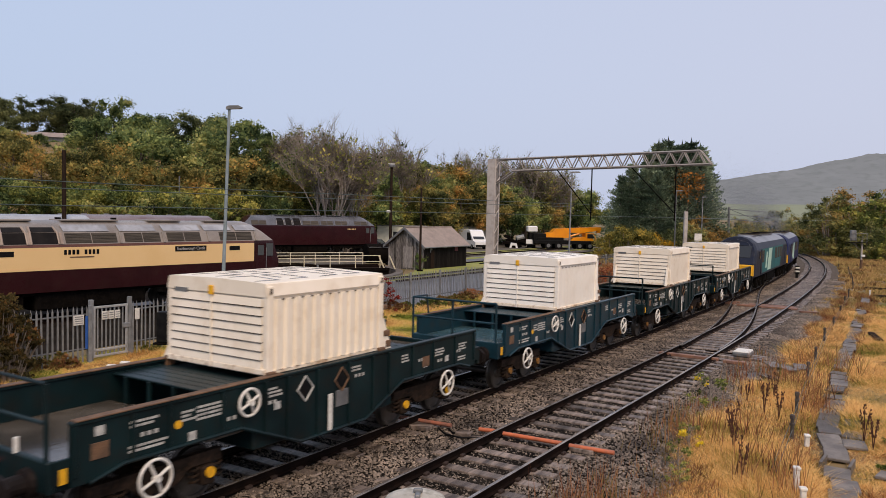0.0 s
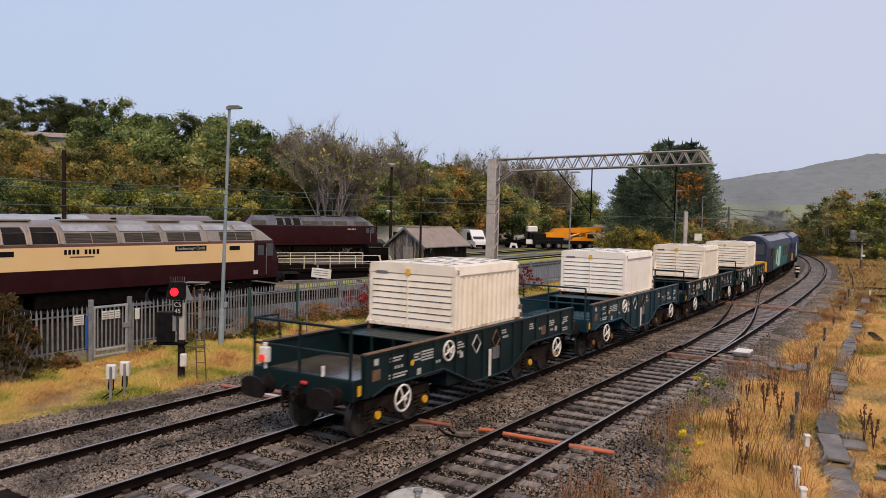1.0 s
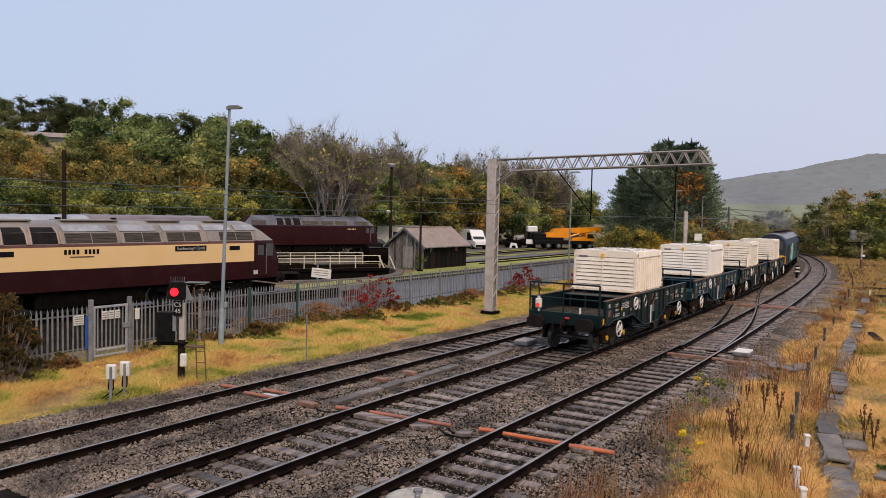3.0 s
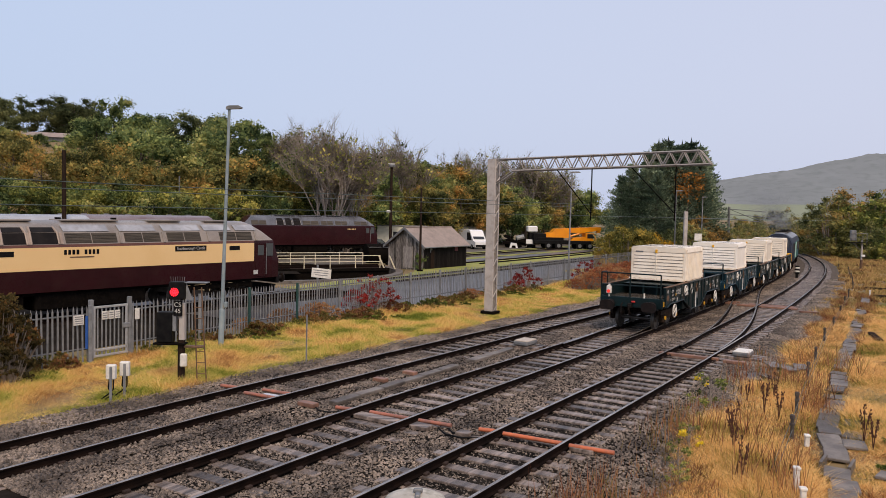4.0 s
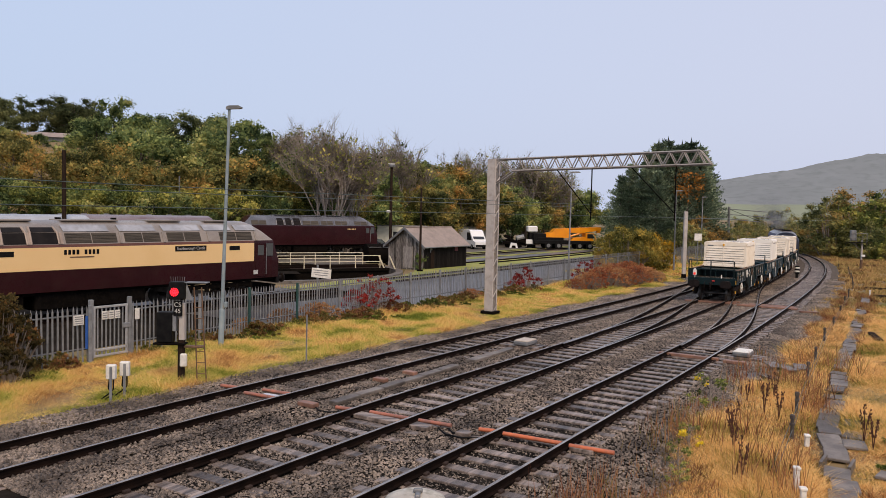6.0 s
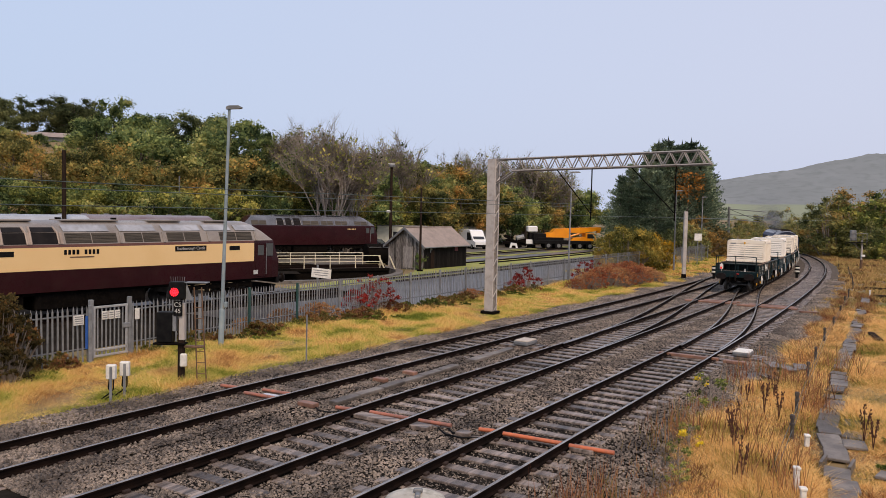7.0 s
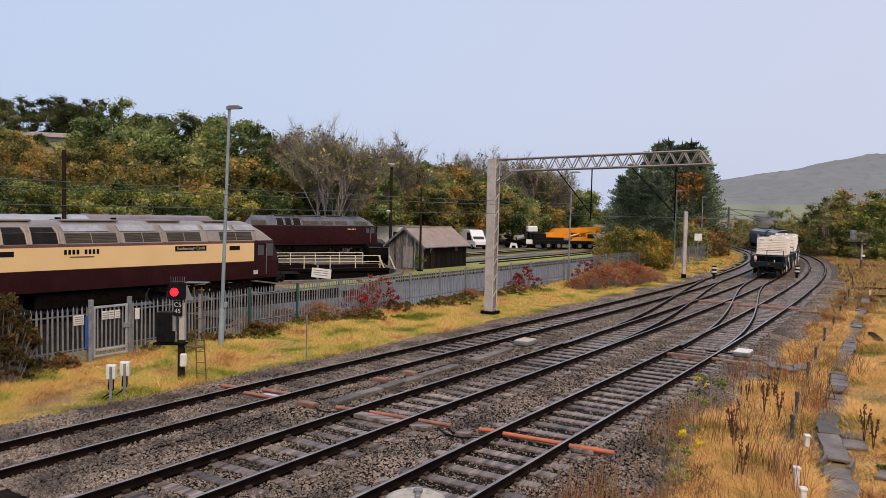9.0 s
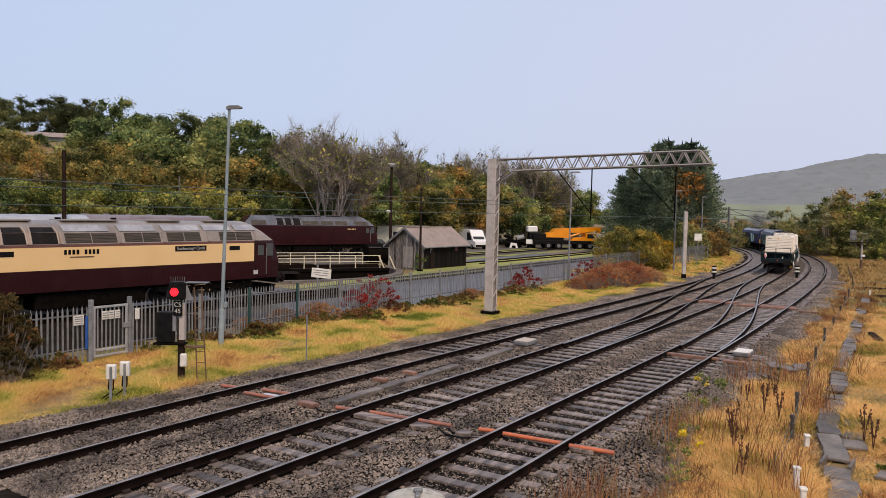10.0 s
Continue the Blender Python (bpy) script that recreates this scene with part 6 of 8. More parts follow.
def turntable():
    x, y, r = PIT
    n = 48
    g = Geo()
    vs = []
    for k in range(n):
        a = 2 * math.pi * k / n
        for q, z in ((r + 0.2, -1.75), (r + 0.2, -0.14), (r + 0.75, -0.14), (r + 0.75, -0.5)):
            vs.append((x + q * math.cos(a), y + q * math.sin(a), z))
    g.add(vs, [(k * 4 + j, ((k + 1) % n) * 4 + j, ((k + 1) % n) * 4 + j + 1, k * 4 + j + 1) for k in range(n) for j in range(3)])
    single("turntable_pit", g, M_CONCRETE, "round concrete kerb and wall of the turntable pit", "turntable pit", kind="structure")
    t = thing("turntable", "railway turntable bridge with white-painted hand rails", "turntable", at=pose(x, y, 0, 0, 0, 26))
    part("girder", Geo().prism([(-9, -0.15), (9, -0.15), (9, -0.5), (5, -1.1), (-5, -1.1), (-9, -0.5)], -1.9, -1.7, "y"), M_UNDER, t)
    part("girder", Geo().prism([(-9, -0.15), (9, -0.15), (9, -0.5), (5, -1.1), (-5, -1.1), (-9, -0.5)], 1.7, 1.9, "y"), M_UNDER, t)
    part("deck", Geo().cbox((0, 0, -0.1), (18, 4.0, 0.1), 0.01), M_WOODDARK, t)
    part("deck_edge", Geo().cbox((0, -2.03, -0.12), (18, 0.05, 0.22), 0.01), M_UNDER, t)
    for yy in (-0.75, 0.75):
        part("rail", Geo().cbox((0, yy, 0.03), (18.2, 0.07, 0.14), 0.01), M_RAIL_SIDE, t)
    for sgn in (-1, 1):
        for k in range(9):
            part("rail_post", Geo().tube([(-8.2 + k * 2.05, sgn * 1.98, -0.1), (-8.2 + k * 2.05, sgn * 1.98, 0.98)], 0.035, 6), M_CREAMRAIL, t)
        for z in (0.5, 0.97):
            part("hand_bar", Geo().tube([(-8.2, sgn * 1.98, z), (8.2, sgn * 1.98, z)], 0.028, 6), M_CREAMRAIL, t)
    for q in (8.6, 9.5):
        part("push_bar", Geo().tube([(q, -1.95, -0.1), (q - 0.5, -1.95, 0.95)], 0.06, 6), M_CREAMRAIL, t)
    tank = thing("tank_wagon_shell", "dark tank shell with a grey panelled top beside the turntable", "tank", at=pose(-4.6, 71.5, -0.2, 0, 0, 24))
    part("shell", Geo().tube([(-2.6, 0, 0.75), (2.6, 0, 0.75)], 0.95, 18), M_UNDER, tank, smooth=True)
    for k in range(4):
        part("panel", Geo().cbox((-1.95 + k * 1.3, -0.55, 1.42), (1.15, 0.6, 0.04), 0.01, pose(0, 0, 0, 0, 0, 0)), M_STEELDARK, tank)
    part("saddle", Geo().cbox((0, 0, 0.1), (4.6, 1.2, 0.25), 0.02), M_UNDER, tank)


turntable()


# ---- vehicles in the depot ----
M_VAN = mat("white_van_paint", (0.74, 0.75, 0.76), (0.7, 0.71, 0.72), 0.25, 1.0, bump=0.01, coat=0.4)
M_CRANE = mat("orange_crane_paint", (0.85, 0.30, 0.01), (0.75, 0.25, 0.01), 0.35, 1.0, bump=0.03, coat=0.2)
M_CARPAINT = mat("dark_car_paint", (0.03, 0.035, 0.045), (0.025, 0.03, 0.04), 0.15, 1.0, bump=0.0, coat=0.5)


def road_wheels(t, xs, y, r):
    for x in xs:
        for sgn in (-1, 1):
            w = part("wheel", Geo().tube([(x, sgn * y - 0.11, r), (x, sgn * y + 0.11, r)], r, 16), M_BLACK, t)
            part("rim", Geo().tube([(x, sgn * (y + 0.115), r), (x, sgn * (y + 0.13), r)], r * 0.5, 12), M_STEELDARK, w)


def van(lab, at, L=5.2, H=2.3, paint=None):
    t = thing("van", lab, "van", at=at)
    paint = paint or M_VAN
    side = [(-L / 2, 0.35), (L / 2, 0.35), (L / 2, 0.95), (L / 2 - 0.6, 1.15), (L / 2 - 1.45, H - 0.15), (L / 2 - 1.8, H), (-L / 2 + 0.1, H), (-L / 2, H - 0.2)]
    part("body", Geo().prism(side, -0.95, 0.95, "y"), paint, t)
    for sgn in (-1, 1):
        part("side_window", Geo().prism([(L / 2 - 0.95, 1.2), (L / 2 - 1.45, H - 0.35), (L / 2 - 2.2, H - 0.35), (L / 2 - 2.2, 1.2)], sgn * 0.955 - 0.008, sgn * 0.955 + 0.008, "y"), M_GLASS, t)
    part("windscreen", Geo().cbox((0, 0, 0), (0.03, 1.6, 0.95), 0.02, pose(L / 2 - 1.0, 0, 1.68, 0, -43, 0)), M_GLASS, t)
    part("bumper", Geo().cbox((L / 2, 0, 0.5), (0.12, 1.8, 0.25), 0.04), M_BLACK, t)
    road_wheels(t, (-L / 2 + 0.9, L / 2 - 0.9), 0.88, 0.33)


van("white panel van parked behind the shed", pose(3.6, 101.5, -0.2, 0, 0, -62), 5.6, 2.5)
t = thing("container_cabin", "pale cream site cabin beside the maroon locomotive", "cabin", at=pose(-5.3, 99, -0.2, 0, 0, 6))
part("body", Geo().cbox((0, 0, 1.45), (6.2, 2.4, 2.7), 0.04), mat("cabin_paint", (0.62, 0.62, 0.52), (0.55, 0.55, 0.46), 0.5), t)
part("roof", Geo().cbox((0, 0, 2.84), (6.4, 2.6, 0.1), 0.02), M_STEELDARK, t)
part("door", Geo().cbox((1.4, -1.21, 1.2), (0.9, 0.04, 2.0), 0.01), M_STEELDARK, t)
part("window", Geo().cbox((-0.6, -1.21, 1.7), (1.0, 0.04, 0.8), 0.01), M_GLASS, t)
t = thing("container_cabin", "small pale cabin behind the white van", "cabin", at=pose(4.3, 112, -0.2, 0, 0, 8))
part("body", Geo().cbox((0, 0, 1.35), (4.4, 2.3, 2.5), 0.04), mat("pale_cabin", (0.6, 0.57, 0.52), (0.52, 0.5, 0.46), 0.5), t)
part("roof", Geo().cbox((0, 0, 2.64), (4.6, 2.5, 0.08), 0.02), M_STEELDARK, t)


def car(lab, at, paint):
    t = thing("car", lab, "car", at=at)
    part("body", Geo().prism([(-2.1, 0.3), (2.1, 0.3), (2.1, 0.7), (1.2, 0.9), (0.5, 1.4), (-1.3, 1.42), (-2.0, 0.95), (-2.1, 0.7)], -0.85, 0.85, "y"), paint, t)
    for sgn in (-1, 1):
        part("side_window", Geo().prism([(1.0, 0.93), (0.42, 1.33), (-1.2, 1.34), (-1.65, 0.95)], sgn * 0.855 - 0.008, sgn * 0.855 + 0.008, "y"), M_PALEGLASS, t)
    part("windscreen", Geo().cbox((0, 0, 0), (0.03, 1.45, 0.8), 0.02, pose(0.86, 0, 1.16, 0, -54.5, 0)), M_PALEGLASS, t)
    road_wheels(t, (-1.3, 1.3), 0.8, 0.31)


car("dark parked car beside the cream cabin", pose(-8.0, 90.5, -0.2, 0, 0, -20), M_CARPAINT)


def crane():
    t = thing("mobile_crane", "orange and black mobile crane parked in the depot", "crane", at=pose(16.9, 106.5, -0.2, 0, 0, 6))
    part("chassis", Geo().cbox((-0.4, 0, 0.95), (9.0, 2.5, 0.5), 0.06).cbox((-2.6, 0, 1.35), (3.6, 2.3, 0.5), 0.06), M_BLACK, t)
    part("engine_cover", Geo().cbox((-4.1, 0, 1.6), (1.8, 2.2, 1.0), 0.1), M_BLACK, t)
    up = Geo().prism([(-3.2, 1.55), (-1.2, 1.45), (0.0, 1.6), (0.2, 2.0), (-0.4, 2.75), (-1.2, 2.8), (-1.9, 2.75), (-2.3, 2.3), (-3.2, 2.1)], -1.0, 0.9, "y")
    part("upper_body", up, M_CRANE, t, "orange slewing body")
    jib = part("jib", Geo().prism([(-1.5, 2.3), (1.6, 2.25), (4.1, 2.6), (4.1, 3.1), (1.2, 2.95), (-1.2, 2.8)], -0.85, -0.15, "y"), M_CRANE, t, "orange telescopic jib")
    for q in (0.3, 1.6, 2.9):
        part("jib_collar", Geo().cbox((q, -0.5, 2.62 + q * 0.06), (0.1, 0.8, 0.62), 0.02), M_CRANE, jib)
    part("jib_head", Geo().prism([(3.9, 2.3), (4.3, 2.3), (4.45, 3.05), (3.9, 3.1)], -0.8, -0.2, "y"), M_CRANE, t)
    part("ram", Geo().tube([(-0.4, -0.9, 1.6), (2.1, -0.6, 2.4)], 0.12, 8), M_CRANE, t)
    cab = part("driving_cab", Geo().prism([(2.3, 0.95), (3.7, 0.95), (3.7, 1.7), (3.4, 2.25), (2.2, 2.25)], -1.1, 0.9, "y"), M_CRANE, t, "orange driving cab")
    part("cab_glass", Geo().prism([(2.45, 1.55), (3.5, 1.55), (3.28, 2.12), (2.45, 2.12)], -1.115, -1.09, "y"), M_GLASS, cab)
    part("front_deck", Geo().prism([(0.2, 1.2), (2.3, 1.2), (2.3, 1.75), (0.6, 1.6)], -1.0, 0.9, "y"), M_CRANE, t)
    part("counter_box", Geo().cbox((-5.0, -0.2, 2.65), (1.4, 1.2, 0.85), 0.14), M_VAN, t, "white equipment box")
    part("box_stand", Geo().cbox((-5.0, -0.2, 1.7), (0.9, 0.9, 1.2), 0.05), M_BLACK, t)
    road_wheels(t, (-2.9, -1.5, 1.4, 2.8), 1.15, 0.5)


crane()
t = thing("scrap_heap", "low heap of dark and pale machine parts beside the crane", "machinery", at=pose(10.3, 106, -0.2))
g = Geo()
for k in range(18):
    g.cbox((random.Random(k).uniform(-2.4, 2.4), random.Random(k + 50).uniform(-0.6, 0.6), 0.3 + 0.35 * (k % 3)), (1.1, 0.5, 0.4), 0.05, pose(0, 0, 0, 0, random.Random(k + 9).uniform(-20, 20), 0))
part("scrap", g, M_UNDER, t)
part("white_bracket", Geo().prism([(-1.4, 0.02), (-1.15, 0.02), (-1.0, 0.4), (-0.6, 0.4), (-0.5, 0.02), (-0.25, 0.02), (-0.4, 0.7), (-1.2, 0.78)], -1.0, -0.8, "y"), M_VAN, t, "white forked bracket")
part("white_drum", Geo().tube([(-0.4, -0.5, 1.35), (0.6, -0.5, 1.6)], 0.35, 10), M_STEEL, t)
part("white_sheet", Geo().cbox((1.3, -0.75, 0.95), (0.9, 0.06, 0.6), 0.02), M_VAN, t)


# ---- things beside the tracks ----
M_PINKDUCT = mat("faded_duct", (0.42, 0.14, 0.085), (0.26, 0.11, 0.08), 0.45, 4, bump=0.1, stain=(0.12, 0.08, 0.06), stain_amount=0.6)
def duct_run():
    """Orange ducts laid across the tracks, seen between the rails."""
    for s, o0, o1, z in ((14.1, -5.2, -4.5, -0.1), (13.88, -4.1, -3.0, -0.1), (14.4, -3.98, -3.05, -0.1), (14.14, -1.35, -0.88, -0.1), (14.28, -0.45, 0.6, -0.1), (14.36, 0.85, 1.68, -0.1), (14.48, 2.33, 2.7, -0.08), (14.5, 2.9, 4.2, -0.08), (14.53, 4.38, 5.3, -0.08)):
        a, b = W(s, o0, z), W(s + 0.04, o1, z + 0.01)
        single("orange_duct", Geo().tube([a, b], 0.045, 10), M_ORANGE if o0 > 2.3 else M_PINKDUCT, "orange plastic duct laid across the track", "pipe", group="orange ducts", smooth=True)
    for s, o0, o1 in ((27.0, 2.5, 4.5), (26.8, 4.7, 5.4), (46.5, -1.5, 1.3), (46.9, -1.5, 1.3), (47.4, -0.6, 1.4), (46.0, 1.5, 4.6), (46.4, 1.7, 4.6), (46.9, 2.0, 4.4), (45.0, 4.8, 5.8), (17.3, -2.6, -2.2), (18.6, -2.5, -2.1), (14.0, -2.35, -1.85)):
        single("timber_baulk", Geo().cbox((0, 0, 0), (0.22, o1 - o0, 0.1), 0.012, at_line(s, (o0 + o1) / 2, -0.11)), M_RUSTWOOD, "rust-brown timber laid between the rails", "timber", group="rusty timbers")


M_RUSTWOOD = mat("rust_stained_timber", (0.27, 0.135, 0.09), (0.15, 0.08, 0.06), 0.5, 3, bump=0.2, rand=0.2)
duct_run()
for s, o0, o1, w in ((14.02, -0.62, 0.5, 0.3), (14.05, 0.9, 1.35, 0.32), (14.62, 4.4, 4.9, 0.3), (14.15, 2.0, 2.3, 0.26)):
    single("timber_plank", Geo().cbox((0, 0, 0), (w, o1 - o0, 0.09), 0.012, at_line(s, (o0 + o1) / 2, -0.13)), M_SLEEPER, "wet grey plank packed beside the duct", "timber", group="packing planks")
single("plastic_sheet", Geo().cbox((0, 0, 0), (0.3, 0.6, 0.012), 0.004, at_line(14.16, -3.45, -0.135, 6)), mat("pale_blue_plastic", (0.55, 0.60, 0.68), (0.45, 0.5, 0.58), 0.3, 5, bump=0.4), "pale blue-white plastic sheet between the rails", "plastic sheet")
for pts in ([(14.35, 1.65), (14.15, 1.85), (14.1, 2.1), (14.25, 2.4), (14.45, 2.7)], [(14.2, 1.5), (13.95, 1.8), (13.9, 2.2), (14.2, 2.6)], [(14.0, -1.85), (13.8, -1.6), (13.85, -1.3), (14.1, -1.1)]):
    single("black_cable", Geo().tube([W(s, o, -0.15) for s, o in pts], 0.02, 6), M_BLACK, "black cable lying loose on the ballast", "cable", group="loose cables", smooth=True)


def point_machine(lab, s, o, turn, lid):
    t = thing("point_machine", lab, "point machine", at=at_line(s, o, -0.17, turn))
    for k in (-1, 0, 1):
        part("bearer", Geo().cbox((k * 0.32, 0.1, 0.02), (0.2, 1.5, 0.12), 0.01), M_SLEEPER, t)
    part("case", Geo().cbox((0, 0, 0.17), (0.85, 0.55, 0.14), 0.03), M_STEELDARK, t)
    part("lid", Geo().cbox((0, 0, 0.255), (0.8, 0.52, 0.05), 0.02), lid, t, "pale metal lid")
    part("rod", Geo().tube([(0.1, 0.3, 0.1), (0.1, 1.3, 0.1)], 0.025, 6), M_RAIL_SIDE, t)


point_machine("point machine with a pale lid beside the track", 28.2, 5.05, 0, M_WHITE)
point_machine("brown point machine between two tracks", 25.3, -1.85, 0, mat("tan_metal_lid", (0.50, 0.43, 0.36), (0.38, 0.32, 0.26), 0.5, 4, stain=(0.2, 0.14, 0.1)))

# concrete cable duct lids between tracks A and B
t = thing("cable_trough", "line of grey concrete cable trough lids between the tracks", "cable trough", kind="structure")
_lid = Geo().cbox((0, 0, 0.03), (0.95, 0.28, 0.08), 0.012).mesh("trough_lid", M_CONCRETE)
for k in range(9):
    if k != 6:
        part("trough_lid", _lid, None, t, at=at_line(15.0 + k * 1.0, -1.78 - 0.02 * k, -0.17 + 0.006 * (k % 3), random.Random(k).uniform(-2, 2)))
for k in range(3):
    part("trough_lid", _lid, None, t, at=at_line(22.0 + k * 1.0, -2.0, -0.17, random.Random(k).uniform(-3, 3)))
# larger trough along the right-hand side
t = thing("cable_trough", "uneven run of wet concrete cable trough lids in dry grass", "cable trough", kind="structure")
_lid2 = Geo().cbox((0, 0, 0.03), (0.63, 0.46, 0.06), 0.012).mesh("trough_lid", M_CONCRETE)
rng = random.Random(21)
s = 12.2
while s < 58:
    o = float(np.interp(s, [12, 15.6, 19.6, 29.4, 37.2, 53.8, 60], [9.75, 9.19, 8.53, 7.92, 7.65, 6.9, 6.6]))
    turn = 9.0 if s < 20 else 3.6 if s < 29 else 2.4
    hole = 16.2 < s < 17.0
    if rng.random() < 0.06 and s > 18:
        s += 0.655
        continue
    if not hole:
        part("trough_lid", _lid2, None, t, at=at_plain(s, o + rng.uniform(-0.05, 0.05), -0.195 + rng.uniform(-0.025, 0.02), turn + rng.uniform(-6, 6)) @ pose(0, 0, 0, rng.uniform(-4, 4), rng.uniform(-3, 3), 0))
    else:
        for e in (-0.25, 0.25):
            part("trough_wall", Geo().cbox((0, e, -0.05), (0.62, 0.06, 0.2), 0.008, at_plain(s, o, -0.12, -3)), M_CONCRETE, t)
        part("trough_floor", Geo().cbox((0, 0, -0.16), (0.62, 0.44, 0.03), 0.008, at_plain(s, o, -0.12, -3)), M_UNDER, t)
    s += 0.655
for s, o, a in ((16.6, 10.0, 80), (18.6, 9.15, 10), (19.4, 9.1, -4), (20.6, 9.0, 3)):
    part("loose_lid", _lid2, None, t, at=at_plain(s, o, -0.2, a))
for s, o, a in ((27.6, 6.05, 25), (27.3, 6.5, 40), (27.8, 6.85, 12), (25.0, 5.9, 20), (25.4, 6.25, 55)):
    single("concrete_slab", Geo().cbox((0, 0, 0), (0.95, 0.4, 0.05), 0.012), M_CONCRETE, "wet grey concrete slab lying in the grass", "slab", at=at_plain(s, o, -0.17, a), group="loose slabs")
# long baulks on the far right
for s, o, ln, a in ((59.1, 8.6, 3.4, -75), (66.0, 7.6, 3.0, -78), (36.6, 8.5, 2.2, 12)):
    single("timber_baulk", Geo().cbox((0, 0, 0.1), (ln, 0.25, 0.22), 0.02), M_WOODDARK, "dark rotten timber baulk lying in the grass", "timber", at=at_plain(s, o, -0.2, a), group="dark timbers")

# stumps of the signal wire run
M_STUMP = mat("grey_stump", (0.09, 0.075, 0.065), (0.04, 0.033, 0.03), 0.85, 8, bump=0.4)
_stump = Geo().tube([(0, 0, 0), (0, 0, 0.56)], 0.04, 8).cbox((0, 0, 0.52), (0.11, 0.08, 0.11), 0.02).cbox((0, 0, 0.36), (0.1, 0.08, 0.06), 0.01).mesh("wire_stump", M_STUMP)
for s, o in ((18.4, 7.95), (21.0, 7.68), (25.9, 7.31), (29.3, 7.12), (35.1, 6.76), (39.6, 6.64), (45.5, 6.37), (52, 6.0), (58, 5.7), (66, 5.32), (72, 4.8), (78, 4.2), (84, 3.6), (90.7, 2.9), (96.8, 1.4)):
    tagged(part("wire_stump", _stump, None, None, at=at_plain(s, o, -0.24, s * 13)), "short dark pulley stump of a signal wire run", "post", "signal wire stumps")
for s, o, h in ((18.0, 8.3, 0.24), (14.7, 8.55, 0.46), (14.0, 8.75, 0.34), (65.0, 8.3, 0.7), (66.5, 8.9, 0.9), (58.5, 6.9, 0.5)):
    g = Geo().cbox((0, 0, h / 2), (0.1, 0.09, h), 0.012).cbox((0, 0, h), (0.14, 0.12, 0.05), 0.012)
    single("marker_peg", g, M_WHITE, "short white painted marker peg in the grass", "post", at=at_plain(s, o, -0.22, 20), group="white pegs")
for o, dz in ((7.6, 0.3), (7.66, 0.22)):
    pts = [plain(s, float(np.interp(s, [16, 21, 35, 58], [8.1, 7.7, 6.8, 5.75])) + (o - 7.6), -0.22 + dz) for s in range(15, 59, 4)]
    single("signal_wire", Geo().tube(pts, 0.007, 4), M_WIRE, "thin signal wire along the stumps", "wire", group="signal wires")


def bracket_signal():
    t = thing("signal_post", "grey signal post with a railed platform on top", "railway signal", at=pose(44.6, 83.3, -0.22 + gz(44.6, 83.3)))
    part("post", Geo().tube([(0, 0, 0), (0, 0, 3.3)], 0.09, 8), M_MAST, t)
    part("lower_band", Geo().tube([(0, 0, 0), (0, 0, 1.2)], 0.14, 8), M_RUST, t)
    part("platform", Geo().cbox((-0.55, 0, 3.0), (1.9, 0.7, 0.08), 0.01), M_UNDER, t)
    g = Geo()
    for x in (-1.45, -0.8, -0.1, 0.35):
        g.tube([(x, -0.3, 3.0), (x, -0.3, 4.0)], 0.03, 5)
    g.tube([(-1.45, -0.3, 4.0), (0.35, -0.3, 4.0)], 0.03, 5).tube([(-1.45, -0.3, 3.5), (0.35, -0.3, 3.5)], 0.02, 5)
    part("rail", g, M_STEELDARK, t)
    part("signal_head", Geo().cbox((-1.0, 0, 3.75), (0.55, 0.35, 1.1), 0.04), M_STEELDARK, t)
    part("brace", Geo().tube([(0, 0, 2.1), (-1.0, 0, 2.95)], 0.035, 5), M_STEELDARK, t)
    part("insulator", Geo().cbox((0.1, -0.1, 1.6), (0.4, 0.25, 0.25), 0.05), M_WHITE, t)


bracket_signal()
t = thing("trackside_cabinet", "small white cabinet at the edge of the far field", "cabinet", at=pose(60.6, 123.5, -0.2 + gz(60.6, 123.5)))
part("body", Geo().cbox((0, 0, 0.55), (0.75, 0.5, 1.1), 0.03), M_WHITE, t)
part("lid", Geo().prism([(-0.42, 1.1), (0.42, 1.1), (0.2, 1.35), (-0.2, 1.35)], -0.28, 0.28, "y"), M_WHITE, t)

# domed cap of a post in the near ballast
t = thing("bollard_lamp", "round dirty-white cap of a post with a metal bracket", "post", at=pose(-0.14, 4.92, -0.235))
part("stem", Geo().tube([(0, 0, -0.08), (0, 0, 2.95)], 0.09, 12), M_STEEL, t)
part("cap", Geo().lathe([(0.2, 2.82), (0.22, 2.86), (0.215, 2.92), (0.19, 2.965), (0.13, 2.99), (0.05, 3.0)], 36), mat("dirty_white_cap", (0.50, 0.47, 0.41), (0.36, 0.33, 0.28), 0.5, 6, bump=0.1, stain=(0.12, 0.11, 0.06), stain_amount=0.7), t, smooth=True)
part("bracket", Geo().cbox((0.015, -0.05, 3.0), (0.035, 0.08, 0.035), 0.008).cbox((0.015, 0.0, 3.015), (0.06, 0.03, 0.025), 0.006), M_STEELDARK, t)


# ---- stones and grass ----
def scatter(n, place, seed):
    rng = np.random.default_rng(seed)
    return rng, np.array([place(a, b) for a, b in rng.random((n, 2))])


